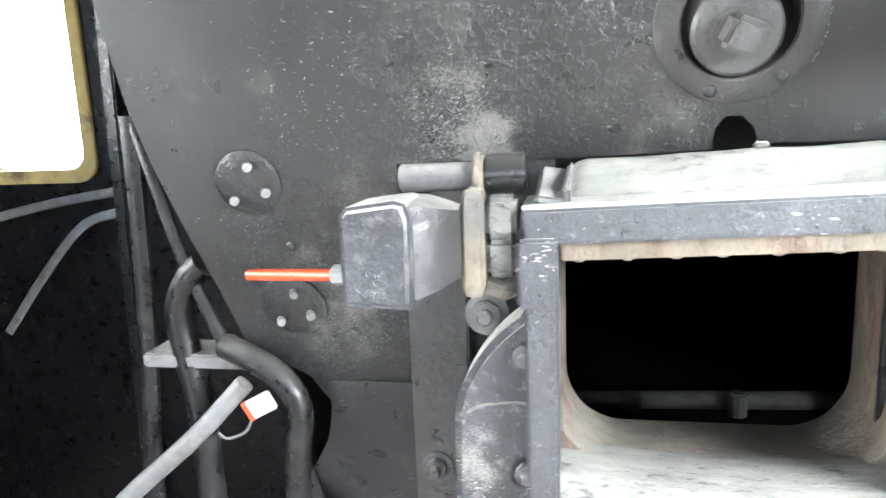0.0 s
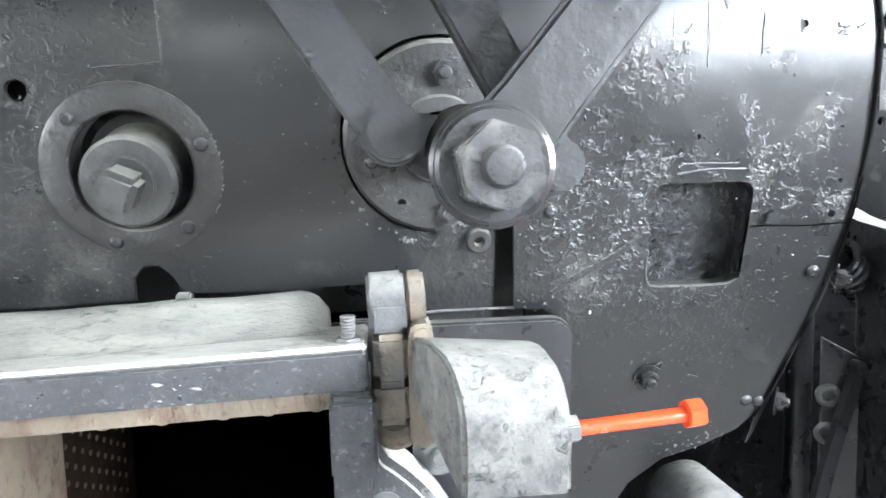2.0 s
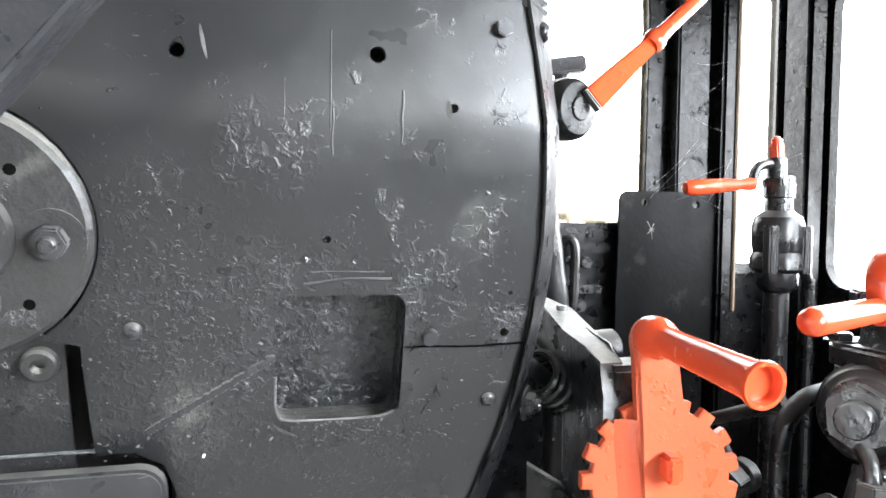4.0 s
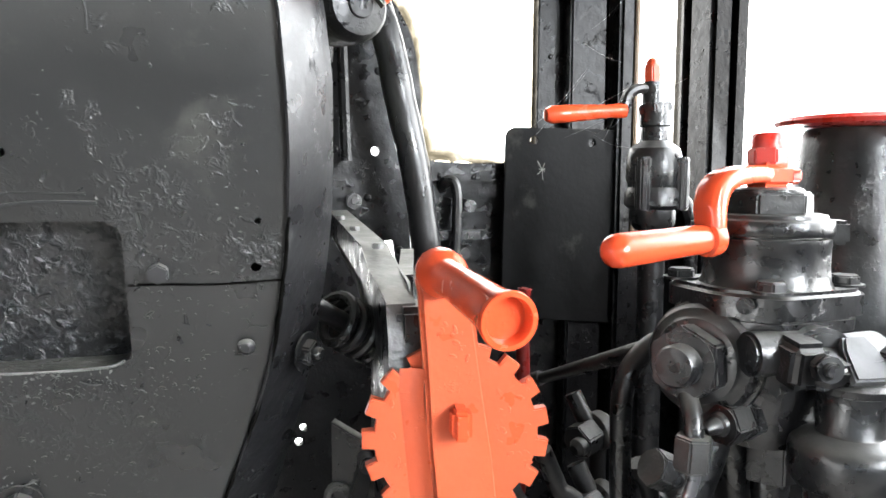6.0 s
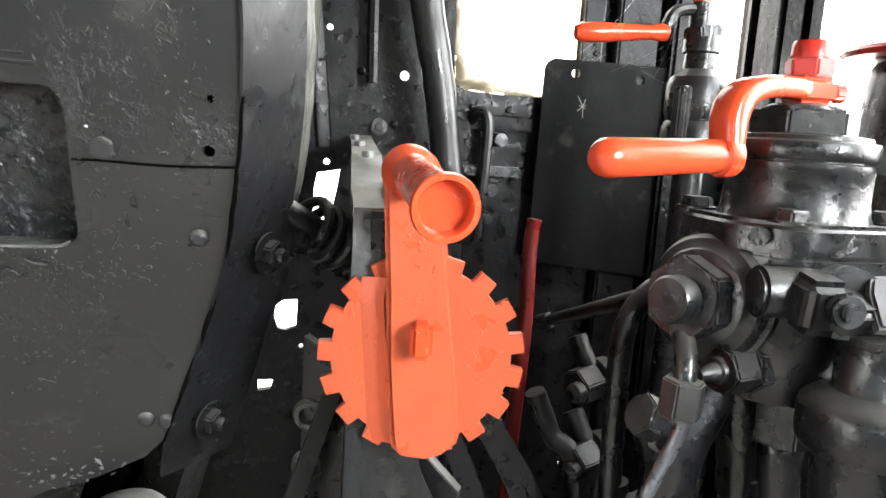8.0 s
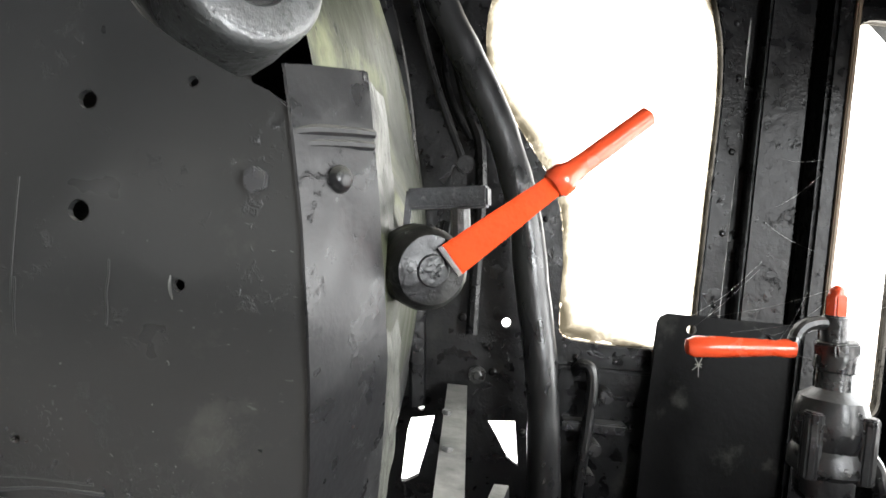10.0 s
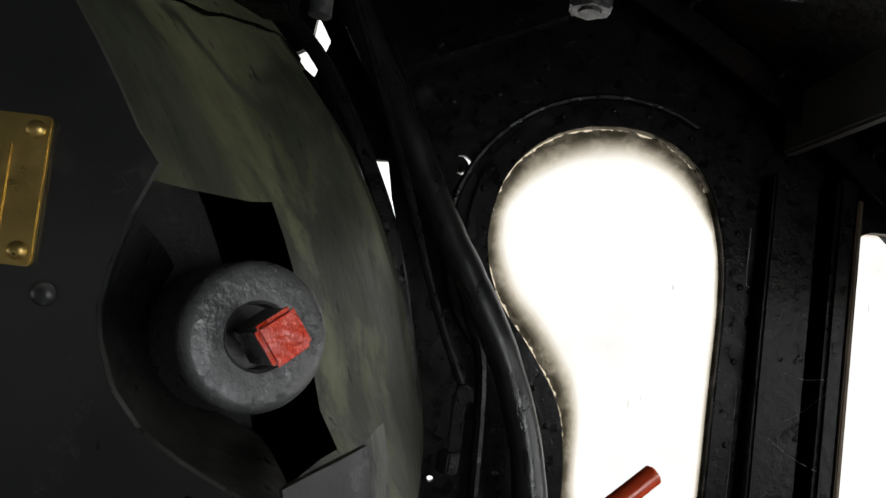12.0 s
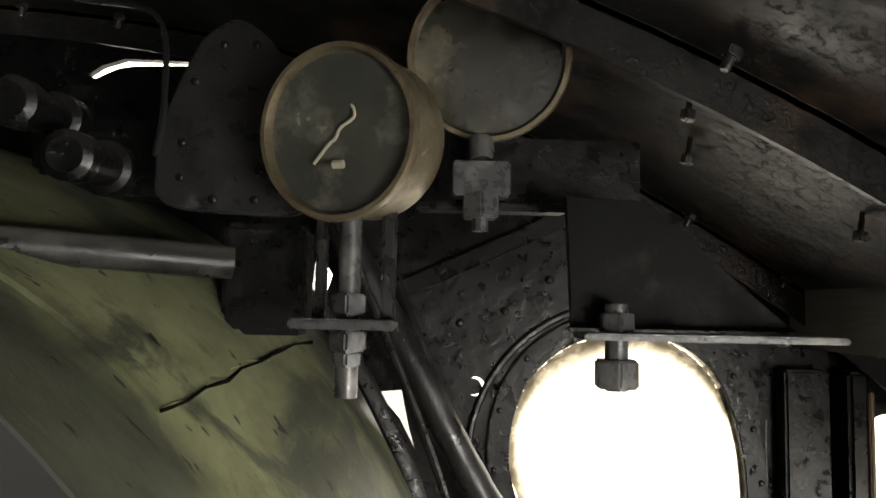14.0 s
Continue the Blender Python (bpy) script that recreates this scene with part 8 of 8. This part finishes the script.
tube(bm, [(-0.84, 1.0, 1.0), (-0.80, 0.985, 0.885), (-0.76, 0.975, 0.77), (-0.71, 0.965, 0.665), (-0.695, 0.96, 0.645)], 0.0105, 10, 4, flat=0.6)
part("rod", bm, SHADE_PIPEM, lp_)
pipes = thing("injector_pipes", (-0.7, 0.95, 0.3), "black curved injector pipes beside the boiler", "pipe")
bm = bm_new()
tube(bm, [(-0.735, 0.98, 0.775), (-0.762, 0.98, 0.75), (-0.785, 0.98, 0.70), (-0.778, 0.98, 0.63), (-0.765, 0.98, 0.54), (-0.76, 0.98, 0.3)], 0.022, 14)
part("pipe", bm, SHADE_PIPEM, pipes)
bm = bm_new()
tube(bm, [(-0.70, 0.955, 0.655), (-0.655, 0.945, 0.64), (-0.612, 0.94, 0.617), (-0.585, 0.94, 0.58), (-0.583, 0.94, 0.54), (-0.59, 0.94, 0.50), (-0.60, 0.94, 0.3)], 0.0195, 16)
part("pipe", bm, SHADE_PIPEM, pipes)
bm = bm_new()
tube(bm, [(-0.66, 0.93, 0.606), (-0.74, 0.915, 0.525), (-0.84, 0.90, 0.44), (-0.88, 0.89, 0.40)], 0.0145, 12)
part("pipe", bm, STEEL, pipes)
bm = bm_new()
box(bm, (-0.75, 1.0, 0.625), (0.19, 0.08, 0.022), bev=0.004)
rod(bm, (-0.70, 0.97, 0.635), (-0.70, 0.97, 0.665), 0.013, n=6, bev=0.002)
part("pipe_flange", bm, STEEL, pipes)
tag = thing("cable_tag", (-0.64, 0.925, 0.57), "small white tag with a red edge on a thin wire", "tag")
bm = bm_new()
box(bm, (0, 0, 0), (0.042, 0.008, 0.03), pose(-0.632, 0.92, 0.578, 0, -28, 0), 0.002)
part("tag_plate", bm, TAGW, tag)
bm = bm_new()
box(bm, (-0.024, 0, 0), (0.008, 0.009, 0.032), pose(-0.632, 0.92, 0.578, 0, -28, 0), 0.002)
part("tag_end", bm, RED, tag, "red tag end")
bm = bm_new()
tube(bm, [(-0.645, 0.92, 0.562), (-0.66, 0.92, 0.535), (-0.69, 0.92, 0.522), (-0.705, 0.92, 0.53)], 0.0022, 6)
part("tag_wire", bm, STEEL, tag)
# bosses with studs on the left cladding
for x, z, r in ((-0.60, 0.905, 0.045), (-0.575, 0.725, 0.048)):
    e = thing("blank_flange", (x, bh(z), z - r), "black blank flange with two studs on the cladding", "flange", "blank flanges")
    bm = bm_new()
    lathe(bm, [(r, -0.003), (r, 0.004), (r * 0.9, 0.007), (r * 0.3, 0.007), (0, 0.007)], on(x, z), 30)
    part("disc", bm, CLAD, e)
    for dx, dz in ((0.006, 0.024), (-0.022, -0.02), (0.024, -0.01)):
        bm = bm_new()
        rod(bm, on(x + dx, z + dz) @ Vector((0, 0, 0.006)), on(x + dx, z + dz) @ Vector((0.006, 0.003, 0.02)), 0.0065, n=8, bev=0.001)
        part("stud", bm, STEEL, e)
bm = bm_new()
# overlapping sheet low on the boiler, following its curve
rows = []
for k in range(17):
    z = 0.595 - 0.0225 * k
    x0 = -0.545 - 0.075 * (k / 10) ** 1.6
    rows.append([bm.verts.new((x0 + (-0.25 - x0) * j / 5, bh(z) - 0.007, z)) for j in range(6)])
for a, b in zip(rows, rows[1:]):
    for j in range(5):
        bm.faces.new((a[j], b[j], b[j + 1], a[j + 1]))
rim = bmesh.ops.extrude_edge_only(bm, edges=[e_ for e_ in bm.edges if len(e_.link_faces) == 1])
bmesh.ops.translate(bm, verts=[v_ for v_ in rim["geom"] if isinstance(v_, bmesh.types.BMVert)], vec=(0, 0.009, 0))
bmesh.ops.recalc_face_normals(bm, faces=bm.faces[:])
part("lower_sheet", bm, BLACK, boiler)
for x, z in ((-0.26, 1.145), (-0.56, 0.815), (-0.42, 0.88), (-0.16, 1.16), (-0.43, 1.2)):
    part("rivet", RIVET, BLACK, boiler, m=on(x, z))

# cobweb strands between the guard, the steam cock and the posts
web = thing("cobweb", (1.33, 1.38, 1.14), "thin grey cobweb strands on the sheet guard", "cobweb", kind="stuff")
bm = bm_new()
for k in range(9):
    a = Vector((random.uniform(1.20, 1.40), random.uniform(1.37, 1.41), random.uniform(1.135, 1.165)))
    b = Vector((random.uniform(1.23, 1.42), random.uniform(1.14, 1.43), random.uniform(1.10, 1.26)))
    c = a.lerp(b, 0.5) - Vector((0, 0, random.uniform(0.0, 0.012)))
    tube(bm, [a, c, b], 0.00016, 4, 5)
for k in range(3):
    a = Vector((1.37, 1.39, random.uniform(1.18, 1.5)))
    b = Vector((random.uniform(1.28, 1.34), 1.42, a.z + random.uniform(-0.06, 0.06)))
    tube(bm, [a, a.lerp(b, 0.5) - Vector((0, 0, 0.005)), b], 0.00014, 4, 4)
part("strands", bm, WEB, web)
